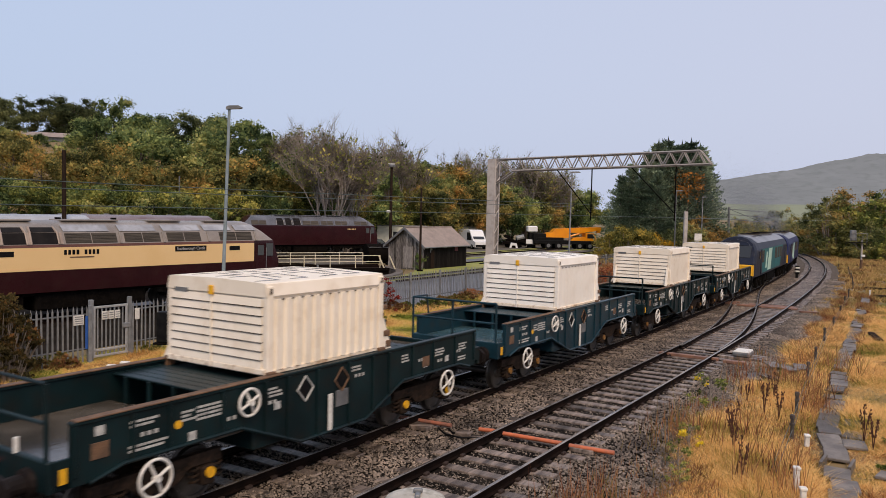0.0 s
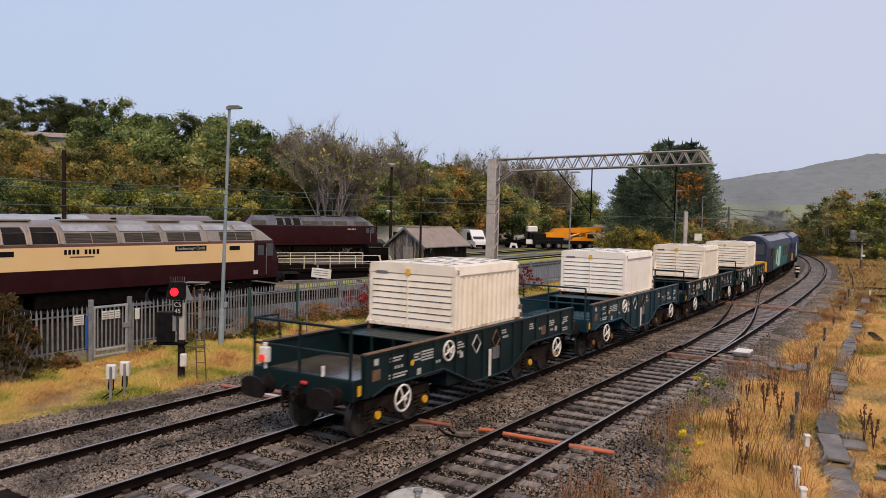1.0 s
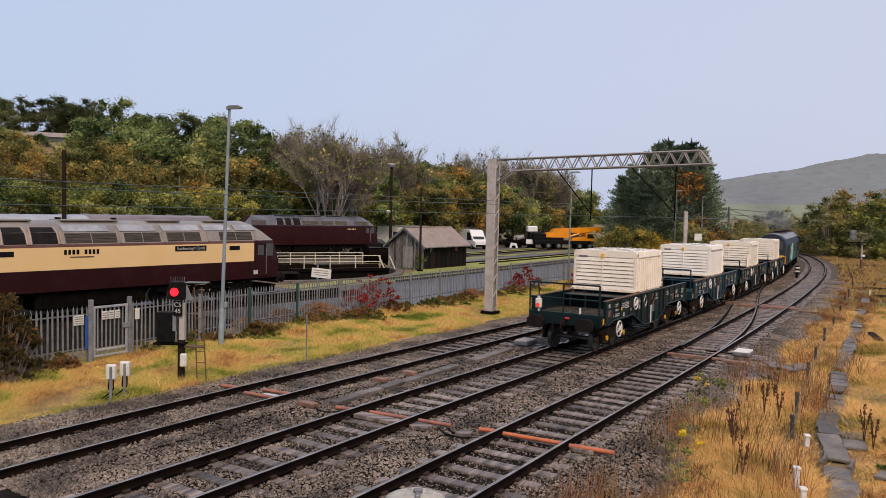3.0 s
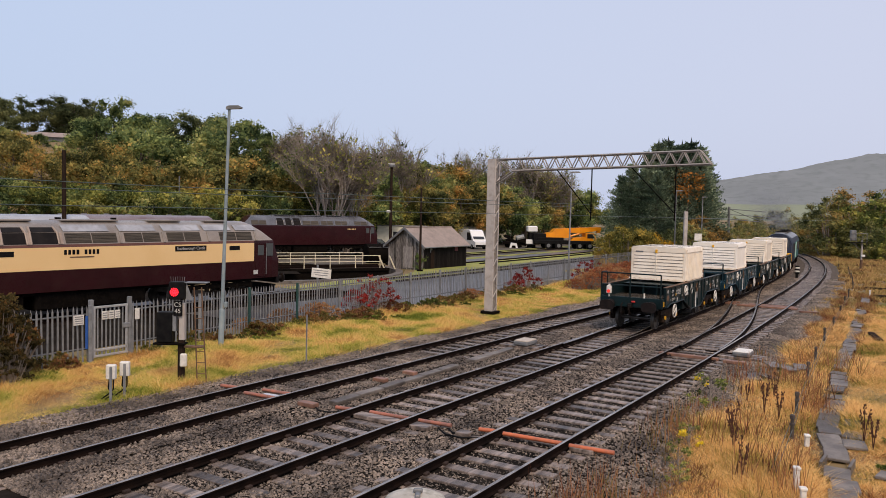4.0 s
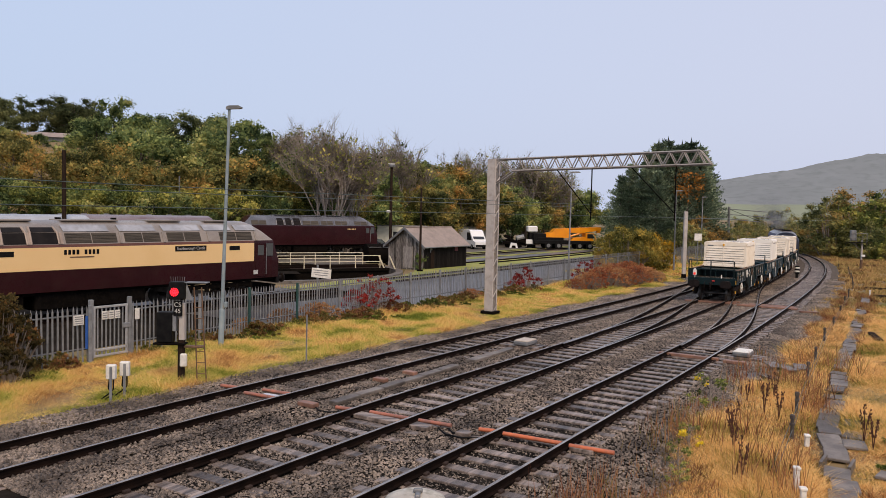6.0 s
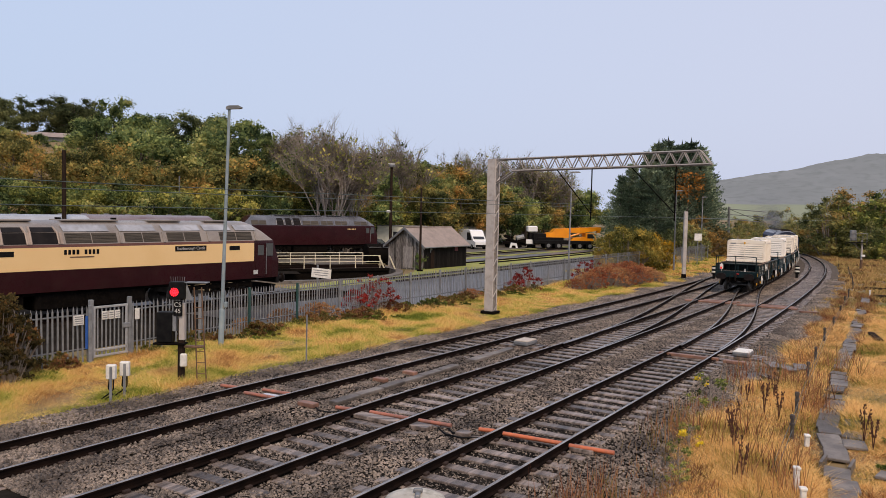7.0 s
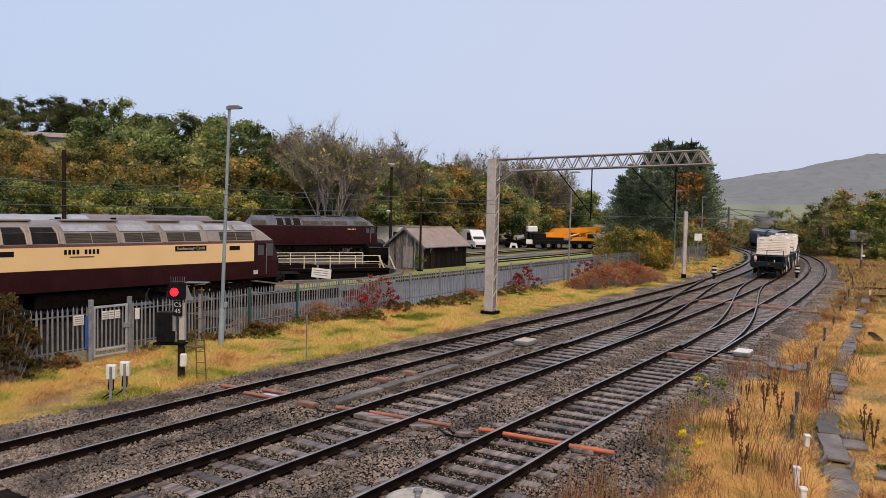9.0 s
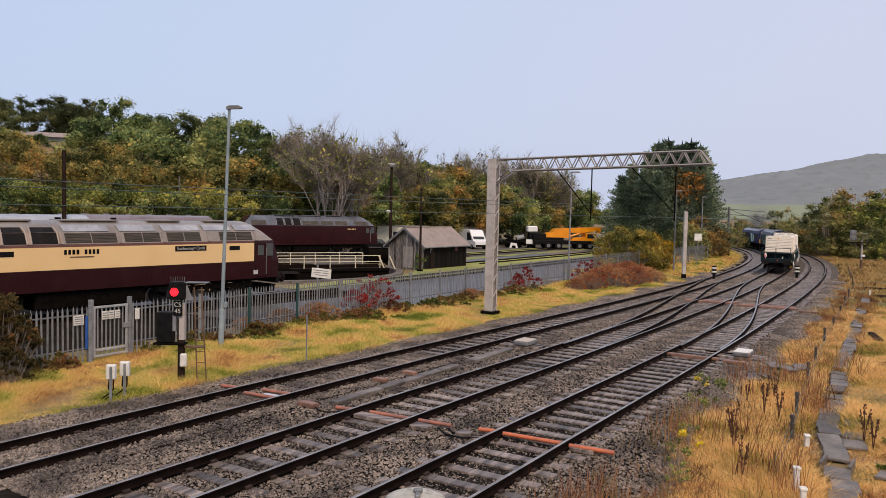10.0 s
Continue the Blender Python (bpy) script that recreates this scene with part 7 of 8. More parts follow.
def stones():
    rng = np.random.default_rng(5)
    n = 290000
    s = 7 + 68 * rng.random(n) ** 1.8
    o = np.clip(rng.uniform(-6.3, 6.9, n), -9, EDGE(s) + rng.normal(0, 0.25, n))
    th = np.interp(s, _S, _T)
    x, y = np.interp(s, _S, _X) + o * np.cos(th), np.interp(s, _S, _Y) - o * np.sin(th)
    keep = np.ones(n, bool)
    for c in (-3.66, 0.0, 3.54):
        for q in (-0.7525, 0.7525):
            keep &= np.abs(o - c - q) > 0.09
    for c in (-3.62, 0.0, 3.5):
        keep &= (np.abs(o - c) > 1.25) | (s < 22) | (rng.random(n) < 0.45)
    k = np.where(keep)[0]
    x, y, n = x[k], y[k], len(k)
    r = rng.uniform(0.018, 0.037, n) * (1 + np.clip(s[k] - 20, 0, 60) / 45)
    base = np.array([(1, 0, 0), (-1, 0, 0), (0, 1, 0), (0, -1, 0), (0, 0, 0.85)], float)
    tri = np.array([(0, 2, 4), (2, 1, 4), (1, 3, 4), (3, 0, 4)])
    a = rng.uniform(0, 6.28, n)
    jit = rng.uniform(0.6, 1.35, (n, 5, 1))
    v = base[None] * jit * r[:, None, None]
    v += rng.uniform(-0.3, 0.3, v.shape) * r[:, None, None]
    ca, sa = np.cos(a)[:, None], np.sin(a)[:, None]
    vx, vy = v[..., 0] * ca - v[..., 1] * sa, v[..., 0] * sa + v[..., 1] * ca
    z = -0.195 + rng.uniform(-0.01, 0.025, n) + 0.03 * (np.abs(o[k] + 3.66) < 1.4) * (s[k] < 22) - 0.012 * (np.abs(o[k]) < 0.75) - 0.006 * (np.abs(o[k] + 3.6) < 0.75) - 0.021 * (np.abs(o[k] - 3.5) < 0.75) - 0.05 * np.clip(np.abs(o[k] + 0.1) - 5.6, 0, 1.3) - 0.007 * np.clip(s[k] - 15, 0, 135)
    V = np.stack([vx + x[:, None], vy + y[:, None], v[..., 2] + z[:, None]], -1).reshape(-1, 3)
    T = (tri[None] + (np.arange(n) * 5)[:, None, None]).reshape(-1, 3)
    tagged(new("ballast_stones", cloud("ballast_stones", V, T, M_STONE)), "loose angular grey-brown ballast stones", "ballast", kind="stuff")


stones()


def blades(name, n, s_rng, o_rng, h, material, label, seed, power=1.3, clump=0.5, lean=0.9, w=0.005, skip=None, curved=False):
    """Grass as bent single blades, in clumps."""
    rng = np.random.default_rng(seed)
    m = n // 12
    cs = s_rng[0] + (s_rng[1] - s_rng[0]) * rng.random(m) ** power
    co = rng.uniform(o_rng[0], o_rng[1], m)
    if skip:
        k = ~skip(cs, co)
        cs, co = cs[k], co[k]
        m = len(cs)
    n = m * 12
    ch = rng.uniform(0.45, 1.0, m) * (0.7 + 0.5 * np.sin(cs * 0.9 + 2 * np.sin(co * 0.8)))
    s = np.repeat(cs, 12) + rng.normal(0, 0.09, n) * clump * 2
    o = np.repeat(co, 12) + rng.normal(0, 0.09, n) * clump * 2
    x = (o + OFF0) * math.cos(TH0) + s * math.sin(TH0)
    y = -(o + OFF0) * math.sin(TH0) + s * math.cos(TH0)
    if curved:
        th = np.interp(s, _S, _T)
        x, y = np.interp(s, _S, _X) + o * np.cos(th), np.interp(s, _S, _Y) - o * np.sin(th)
    H = h * np.clip(np.repeat(ch, 12), 0.25, 1.2) * rng.uniform(0.6, 1.15, n)
    a, b = rng.uniform(0, 6.28, n), rng.uniform(0, 6.28, n)
    wx, wy = np.cos(a) * w * (1 + s / 22), np.sin(a) * w * (1 + s / 22)
    lx, ly = np.cos(b) * H * lean * rng.random(n), np.sin(b) * H * lean * rng.random(n)
    z = -0.26 + fall(x * math.sin(TH0) + y * math.cos(TH0), x * math.cos(TH0) - y * math.sin(TH0) - OFF0)
    V = np.stack([np.stack([x - wx, y - wy, z], -1), np.stack([x + wx, y + wy, z], -1), np.stack([x + lx * 1.4, y + ly * 1.4, z + H], -1)], 1).reshape(-1, 3)
    T = np.arange(n * 3).reshape(-1, 3)
    tagged(new(name, cloud(name, V, T, material)), label, "grass", kind="stuff")


M_FIELD = leafy("rough_field_grass", [(0.135, 0.0743, 0.0378), (0.324, 0.189, 0.081), (0.621, 0.405, 0.176), (0.324, 0.257, 0.081), (0.149, 0.0878, 0.0405)], 0.25, vary=0.0)
M_DEADWEED = leafy("dead_weeds", [(0.0675, 0.03, 0.021), (0.195, 0.075, 0.045), (0.45, 0.21, 0.105), (0.195, 0.165, 0.0525), (0.105, 0.045, 0.03)], 0.8, vary=0.0)


def on_trough(s, o):
    c = np.interp(s, [12, 15.6, 19.6, 29.4, 37.2, 53.8, 60], [9.75, 9.19, 8.53, 7.92, 7.65, 6.9, 6.6])
    return np.abs(o - c) < 0.33


def off_bounds(s, o):
    return on_trough(s, o) | ((s > 24.2) & (s < 28.6) & (o < 7.0)) | (o < EDGE(s) - np.clip(s - 3.2, 0, None) ** 3 / 201175)


blades("verge_grass", 370000, (8, 62), (-11.7, -6.1), 0.27, M_GRASS, "straw and green autumn grass on the verge", 1, lean=1.9)
blades("dry_grass", 700000, (9, 50), (5.9, 17), 0.30, M_STRAW, "long dry straw-coloured grass beside the tracks", 2, 1.4, lean=1.9, skip=off_bounds)
blades("far_grass", 220000, (44, 150), (5.4, 48), 0.40, M_FIELD, "dry grass of the far field", 3, 1.0, w=0.012, curved=True)
blades("brown_weeds", 52000, (9.5, 34), (5.0, 9.4), 0.42, M_DEADWEED, "thin brown dead weeds at the ballast edge", 6, 1.7, lean=1.0, skip=lambda s, o: on_trough(s, o) | (o < EDGE(s) - 0.35 + 0.7 * (s > 17.5)) | (np.sin(s * 1.1 + 1.3 * np.sin(o * 1.7)) + np.sin(o * 2.3 + s * 0.37) < (o - 5.4) * 0.45 - 0.35))
blades("dead_stalks", 2600, (10.5, 30), (5.2, 8.6), 0.95, M_DEADWEED, "tall thin dark dead stalks at the ballast edge", 7, 1.5, clump=0.9, lean=0.35, w=0.006)
blades("green_grass", 120000, (13, 55), (7.4, 15), 0.24, leafy("fresh_grass", [(0.10, 0.14, 0.025), (0.24, 0.27, 0.05), (0.46, 0.40, 0.11), (0.20, 0.22, 0.04)], 0.5, vary=0.0), "green grass coming through beyond the cable trough", 8, 1.3, skip=lambda s, o: (np.sin(s * 0.7) + np.sin(o * 1.3 + s * 0.2) < -0.2) | (o < np.interp(s, [12, 15.6, 19.6, 29.4, 37.2, 53.8], [9.75, 9.19, 8.53, 7.92, 7.65, 6.9]) + 0.5))
blades("brown_scrub", 26000, (32, 62), (5.9, 8.2), 0.34, M_DEADWEED, "low brown dead scrub beside the curve", 9, 1.0, w=0.007, skip=on_trough, curved=True)
blades("far_verge_grass", 90000, (58, 125), (-14.5, -5.6), 0.3, M_GRASS, "grass on the far verge", 4, 1.0, w=0.012, curved=True)


# ---- bushes and trees ----
def leaf_cloud(rng, centres, radii, per, size, flat=0.75):
    """Two-triangle leaves over many clumps: sprays inside, small single leaves outside."""
    n = len(centres)
    c = np.repeat(centres, per, 0)
    r = np.repeat(radii, per)
    inner = np.tile(np.arange(per) < per * 0.28, n)
    d = rng.normal(size=(n * per, 3))
    d /= np.linalg.norm(d, axis=1)[:, None]
    out = np.where(inner, rng.uniform(0.15, 0.7, n * per), rng.uniform(0.7, 1.12, n * per))
    p = c + d * (r * out)[:, None] * np.array([1, 1, flat])
    u = rng.normal(size=p.shape)
    u /= np.linalg.norm(u, axis=1)[:, None]
    v = np.cross(u, d + rng.normal(size=p.shape) * 0.6)
    v /= np.linalg.norm(v, axis=1)[:, None] + 1e-6
    k = (size * rng.uniform(0.6, 1.3, len(p)) * np.where(inner, 1.6, 0.62))[:, None]
    V = np.stack([p - u * k, p + v * k * 0.6, p + u * k, p - v * k * 0.6], 1).reshape(-1, 3)
    i = (np.arange(len(p)) * 4)[:, None]
    return V, np.concatenate([i + [0, 1, 2], i + [0, 2, 3]], 0)


def limbs(g, rng, base, height, spread, n, r0, levels=1, twigs=0):
    """A tapered trunk with forking limbs; returns the limb ends."""
    ends = []
    top = Vector(base) + Vector((rng.uniform(-0.05, 0.05) * height, rng.uniform(-0.05, 0.05) * height, height * 0.8))
    mid = Vector(base).lerp(top, 0.5) + Vector((rng.uniform(-1, 1), rng.uniform(-1, 1), 0)) * height * 0.03
    g.tube([base, tuple(mid), tuple(top)], [r0, r0 * 0.65, r0 * 0.22], 6)
    for k in range(n):
        f = rng.uniform(0.25, 0.95)
        p = Vector(base).lerp(mid, f * 2) if f < 0.5 else mid.lerp(top, f * 2 - 1)
        a = 2.4 * k + rng.uniform(-0.5, 0.5)
        ln = spread * (1.15 - f * 0.6) * rng.uniform(0.7, 1.15)
        q = p + Vector((math.cos(a) * ln, math.sin(a) * ln, ln * rng.uniform(0.35, 0.95)))
        m = p.lerp(q, 0.5) + Vector((0, 0, -ln * 0.08))
        g.tube([tuple(p), tuple(m), tuple(q)], [r0 * 0.34 * (1.1 - f * 0.5), r0 * 0.2, r0 * 0.07], 4, cap=False)
        ends.append(q)
        for j in range(levels):
            b = a + rng.uniform(-1.0, 1.0)
            h = m.lerp(q, rng.uniform(0, 0.8))
            e = h + Vector((math.cos(b), math.sin(b), rng.uniform(0.3, 1.2))) * ln * rng.uniform(0.3, 0.6)
            g.tube([tuple(h), tuple(h.lerp(e, 0.5) + Vector((0, 0, -0.04 * ln))), tuple(e)], [r0 * 0.14, r0 * 0.09, r0 * 0.03], 3, cap=False)
            ends.append(e)
            for _ in range(twigs):
                w0 = h.lerp(e, rng.uniform(0.2, 1.0))
                w1 = w0 + Vector((rng.uniform(-1, 1), rng.uniform(-1, 1), rng.uniform(0.0, 1.2))) * ln * 0.28
                g.tube([tuple(w0), tuple(w1)], [r0 * 0.05, r0 * 0.022], 3, cap=False)
    ends.append(top)
    return ends


def broadleaf(name, label, seed, material, bark, spread=0.36, clumps=70, per=150, leaf=0.0165, low=0.2, cat="tree", bare_to=0.0):
    """A tree one metre high in plan, scaled where it stands."""
    rng, nr = random.Random(seed), np.random.default_rng(seed)
    t = thing(name, label, cat)
    g = Geo()
    ends = limbs(g, rng, (0, 0, 0), 0.95, spread * 0.75, 16, 0.022, 2)
    part("trunk", g, bark, t)
    cs, rs = [], []
    for k in range(clumps):
        if k < len(ends):
            c = np.array(ends[k])
        else:
            a, q = nr.uniform(0, 6.28), math.sqrt(nr.random())
            z = nr.uniform(low, 0.88)
            w = spread * math.sin(math.pi * min(max((z - low * 0.3) / (1.02 - low * 0.3), 0), 1)) ** 0.6
            c = np.array([math.cos(a) * q * w, math.sin(a) * q * w, z])
        c[2] = max(c[2], bare_to + (0.28 * nr.random() ** 1.5 if bare_to else 0))
        cs.append(c)
        rs.append(nr.uniform(0.06, 0.14))
    V, T = leaf_cloud(nr, np.array(cs), np.array(rs), per, leaf)
    ob = new("crown", cloud("crown", V, T, material))
    ob.parent = t
    return t


def thicket(name, label, seed, material, wide, clumps, per, leaf, stems, cat="bush", puff=0.16):
    """A bush leafy to the ground, one metre high, scaled where it stands."""
    rng, nr = random.Random(seed), np.random.default_rng(seed)
    t = thing(name, label, cat)
    g = Geo()
    cs = []
    for k in range(stems):
        a, q = rng.uniform(0, 6.28), rng.uniform(0.1, 1.0) * wide
        top = (math.cos(a) * q, math.sin(a) * q, rng.uniform(0.6, 1.0) * math.sqrt(max(1 - (q / wide) ** 2 * 0.75, 0.1)))
        g.tube([(top[0] * 0.35, top[1] * 0.35, 0), (top[0] * 0.7, top[1] * 0.7, top[2] * 0.55), top], [0.012, 0.008, 0.003], 4, cap=False)
        cs.append(top)
    tagged(part("stem", g, M_TWIG, t), kind="stuff")
    for k in range(clumps):
        a, q = nr.uniform(0, 6.28), math.sqrt(nr.random())
        h = 0.93 * math.sqrt(max(1 - q * q * 0.85, 0.05))
        cs.append((math.cos(a) * q * wide, math.sin(a) * q * wide, h * nr.uniform(0.1, 1.0)))
    rs = nr.uniform(puff * 0.5, puff, len(cs))
    V, T = leaf_cloud(nr, np.array(cs), rs, per, leaf)
    V[:, 2] = np.maximum(V[:, 2], 0.02)
    ob = new("foliage", cloud("foliage", V, T, material))
    ob.parent = t
    return t


def conifer_kind(name, label, seed, material):
    """A tall conifer with upswept sprays and a thin pointed leader."""
    rng, nr = random.Random(seed), np.random.default_rng(seed)
    t = thing(name, label, "tree")
    part("trunk", Geo().tube([(0, 0, 0), (0, 0, 0.5), (0, 0, 1.0)], [0.025, 0.016, 0.003], 7), M_BARK, t)
    V, T, g, n = [], [], Geo(), 0
    for i in range(34):
        z = 0.03 + 0.95 * (i / 34) ** 0.9
        w = (0.17 * (1 - z) ** 0.62 + 0.012) * (1 if z < 0.82 else 0.8)
        for k in range(9):
            a = k * 0.698 + i * 0.43 + nr.uniform(-0.25, 0.25)
            e = w * nr.choice((0.6, 0.85, 1.0, 1.15, 1.35))
            zz = z + nr.uniform(-0.015, 0.015)
            if i % 2:
                g.tube([(0, 0, zz), (math.cos(a) * e * 0.7, math.sin(a) * e * 0.7, zz + 0.03 * e)], [0.004, 0.0015], 3, cap=False)
            q = nr.uniform(0.25, 1.08, 38)
            b = a + nr.normal(0, 0.16, 38)
            p = np.stack([np.cos(b) * e * q, np.sin(b) * e * q, zz + 0.28 * e * q * q + nr.normal(0, 0.008, 38)], -1)
            d = np.stack([np.cos(b) * 0.8, np.sin(b) * 0.8, np.full(38, 0.75)], -1) + nr.normal(0, 0.35, (38, 3))
            s = np.cross(d, nr.normal(size=(38, 3)))
            s /= np.linalg.norm(s, axis=1)[:, None]
            ln = nr.uniform(0.008, 0.02, (38, 1))
            V.append(np.stack([p - s * 0.0055, p + s * 0.0055, p + d * ln], 1).reshape(-1, 3))
            n += 38
    V.append(np.array([(0.01, 0, 0.97), (-0.006, 0.008, 0.97), (0, 0, 1.035), (0, 0.01, 0.97), (0, -0.01, 0.97), (0, 0, 1.03)]))
    V = np.concatenate(V)
    part("limbs", g, M_BARK, t)
    ob = new("crown", cloud("crown", V, np.arange(len(V)).reshape(-1, 3), material))
    ob.parent = t
    return t


def bare_kind(name, label, seed, bark):
    """Several fanned stems that fork into a brush of fine upright twigs."""
    rng, nr = random.Random(seed), np.random.default_rng(seed)
    t = thing(name, label, "tree")
    g, tw, tips = Geo(), [], []

    def fork(p, d, ln, r, level):
        q = p + d * ln
        m = p.lerp(q, 0.5) + Vector((rng.uniform(-1, 1), rng.uniform(-1, 1), 0)) * ln * 0.05
        g.tube([tuple(p), tuple(m), tuple(q)], [r, r * 0.8, r * 0.55], 4 if level < 2 else 3, cap=False)
        if level == 3:
            tips.append((p, q, d))
            return
        for k in range((5, 4, 4)[level]):
            f = rng.uniform(0.45, 1.0) if k else 1.0
            v = Vector((rng.uniform(-1, 1), rng.uniform(-1, 1), rng.uniform(-0.25, 0.75)))
            e = (d + v * (0.5 + 0.14 * level)).normalized()
            fork(p.lerp(q, f), e, ln * rng.uniform(0.5, 0.72), r * 0.5, level + 1)

    for k in range(5):
        a = k * 1.257 + rng.uniform(-0.3, 0.3)
        tilt = rng.uniform(0.10, 0.36)
        fork(Vector((0.01 * math.cos(a), 0.01 * math.sin(a), 0)), Vector((tilt * math.cos(a), tilt * math.sin(a), 1)).normalized(), rng.uniform(0.4, 0.48), 0.0095, 0)
    for p, q, d in tips:
        for _ in range(26):
            w0 = np.array(p.lerp(q, rng.uniform(0.1, 1.05)))
            w1 = w0 + (np.array(d) * 0.7 + nr.normal(0, 0.55, 3) + (0, 0, 0.25)) * rng.uniform(0.03, 0.09)
            s = np.cross(w1 - w0, nr.normal(size=3))
            s *= 0.0013 / (np.linalg.norm(s) + 1e-9)
            tw += [w0 - s, w0 + s, w1]
    part("trunk", g, bark, t)
    tagged(new("twig_spray", cloud("twig_spray", np.array(tw), np.arange(len(tw)).reshape(-1, 3), M_TWIG)), kind="stuff").parent = t
    pts = np.array([tuple(q) for p, q, d in tips])
    V, T = leaf_cloud(nr, pts, np.full(len(pts), 0.06), 9, 0.0085)
    ob = new("last_leaves", cloud("last_leaves", V, T, M_LEAFOLIVE))
    ob.parent = t
    return t


def plant(kinds, rows, seed, wide=1.0):
    """Copies of the kinds where they stand: x, y, foot, height."""
    rng = random.Random(seed)
    for k, (x, y, z, h) in enumerate(rows):
        src = kinds[k % len(kinds)]
        w = wide * rng.uniform(0.9, 1.2)
        m = pose(x, y, z - 0.2 + gz(x, y), 0, 0, rng.uniform(0, 360))
        if not src.get("used"):
            src["used"] = 1
            src.matrix_basis = m @ Matrix.Diagonal((h * w, h * w, h * 1.03, 1))
        else:
            c = copy_thing(src, m)
            c.scale = (h * w, h * w, h * 1.03)


GREEN = [broadleaf("broadleaf_tree", "green and yellowing broadleaf tree on the bank", 31 + k, M_LEAFGREEN, M_BARK, 0.40) for k in range(2)]
AMBER = [broadleaf("broadleaf_tree", "amber and olive autumn tree on the bank", 41 + k, M_LEAFAMBER, M_BARK, 0.42) for k in range(2)]
LOW = [broadleaf("broadleaf_tree", "olive green bushy tree at the foot of the bank", 51 + k, M_LEAFOLIVE if k else M_LEAFGREEN, M_BARK, 0.55, low=0.02) for k in range(2)]
PINE = [broadleaf("pine_tree", "dark pine tree on top of the bank", 61, leafy("pine_needles", [(0.03, 0.042, 0.02), (0.085, 0.105, 0.05), (0.19, 0.20, 0.085)]), M_BARK, 0.42, clumps=84, low=0.15)]
CONIFER = [conifer_kind("conifer_tree", "tall dark green conifer tree", 71 + k, M_LEAFDARK) for k in range(2)]
BARE = [bare_kind("bare_tree", "grey bare autumn tree with fine twigs", 81 + k, M_BIRCH) for k in range(2)]

plant(PINE, [(-69.4, 125, 12.8, 9.0), (-64.5, 130, 12.8, 9.4), (-59.4, 126, 12.8, 9.2), (-38.4, 110, 9.0, 9.0), (-34.0, 113, 9.0, 9.4), (-23.6, 115, 5.3, 9.8), (-73, 122, 12.8, 8.6)], 1, 1.15)
plant(GREEN, [(-40.1, 92, 6.0, 9.6), (-41.8, 100, 8.3, 10.2), (-32.4, 84, 3.0, 10.9), (-28.2, 88, 2.5, 11.4), (-28.8, 104, 5.0, 12.6), (-24.8, 100, 3.5, 11.4), (-17.8, 84, -0.2, 11.1), (-18.7, 98, 1.0, 10.1), (-10.2, 98, -0.2, 10.8), (-7.6, 112, 0.3, 10.9), (-5.5, 118, 0.8, 11.2), (3.9, 118, -0.2, 11.2),
              (7.7, 124, -0.2, 11.9), (11.2, 128, -0.2, 10.0), (15.3, 128, -0.2, 8.7), (19.9, 134, -0.2, 8.5), (24.9, 136, -0.2, 9.8), (21.8, 132, -0.2, 9.6), (-36, 96, 7, 9.6)], 2)
plant(AMBER, [(-40.8, 74, 4.0, 7.4), (-35.8, 70, 1.5, 8.3), (-36.8, 78, 3.5, 7.1), (-29.6, 72, 0.0, 9.1), (-26.6, 76, 0.0, 9.7), (-21.6, 82, -0.2, 10.9), (-19.0, 84, -0.2, 9.7), (-14.9, 92, -0.2, 9.4), (-11.8, 94, -0.2, 8.9), (-9.3, 104, 0.0, 9.8), (-2.7, 112, -0.2, 12.1), (1.4, 120, -0.2, 12.9), (-1.0, 102, -0.2, 8.9), (13.3, 126, -0.2, 11.4),
              (-44.5, 80, 5.5, 7.2), (-33.5, 80, 3.0, 8.4), (34.2, 108.5, -0.2, 9.0)], 3)
plant(LOW, [(-60, 110, 10.5, 4.4), (-56, 102, 9.4, 4.2), (-50.5, 97, 8.6, 4.6), (-64, 112, 11.4, 4.4), (-51, 104, 9.6, 3.4), (-55.5, 106, 10.6, 3.2), (-47, 100, 9.0, 3.6), (-59.5, 107, 11.0, 3.2), (-35.8, 64, 0.6, 6.2), (-34.0, 65, 0.2, 6.3), (-32.1, 66, -0.2, 6.2), (-30.4, 68, -0.2, 6.8), (-27.7, 68, -0.2, 6.6), (-25.5, 70, -0.2, 6.8), (-23.3, 72, -0.2, 6.3), (-21.1, 75, -0.2, 6.9), (-18.8, 79, -0.2, 6.6), (-16.6, 85, -0.2, 6.5), (-14.2, 88, -0.2, 6.0), (-11.6, 92, -0.2, 6.1), (-8.8, 100, -0.2, 6.3), (-5.3, 103, -0.2, 6.3),
            (-1.9, 110, -0.2, 6.5), (2.1, 114, -0.2, 6.8), (8.2, 120, -0.2, 6.9), (12.9, 124, -0.2, 5.9), (18.1, 130, -0.2, 5.4), (25.0, 137, -0.2, 6.2), (30, 140, -0.2, 6)], 4)
plant([GREEN[0], AMBER[1], GREEN[1], AMBER[0]], [(-17.5, 110, 1.0, 12.4), (-14.2, 114, -0.2, 13.0), (-11.0, 117, -0.2, 13.6), (-7.6, 121, -0.2, 13.2), (-4.4, 123, -0.2, 13.8), (5.6, 112, -0.2, 9.6), (9.6, 114, -0.2, 9.2), (2.6, 110, -0.2, 9.8), (12.4, 117, -0.2, 7.8), (15.4, 119, -0.2, 6.8), (-1.6, 107, -0.2, 10.2), (-5.4, 106, -0.2, 9.4), (-0.8, 126, -0.2, 13.4), (2.6, 128, -0.2, 13.0), (6.5, 131, -0.2, 12.4), (-21.5, 108, 3.0, 10.6)], 22)
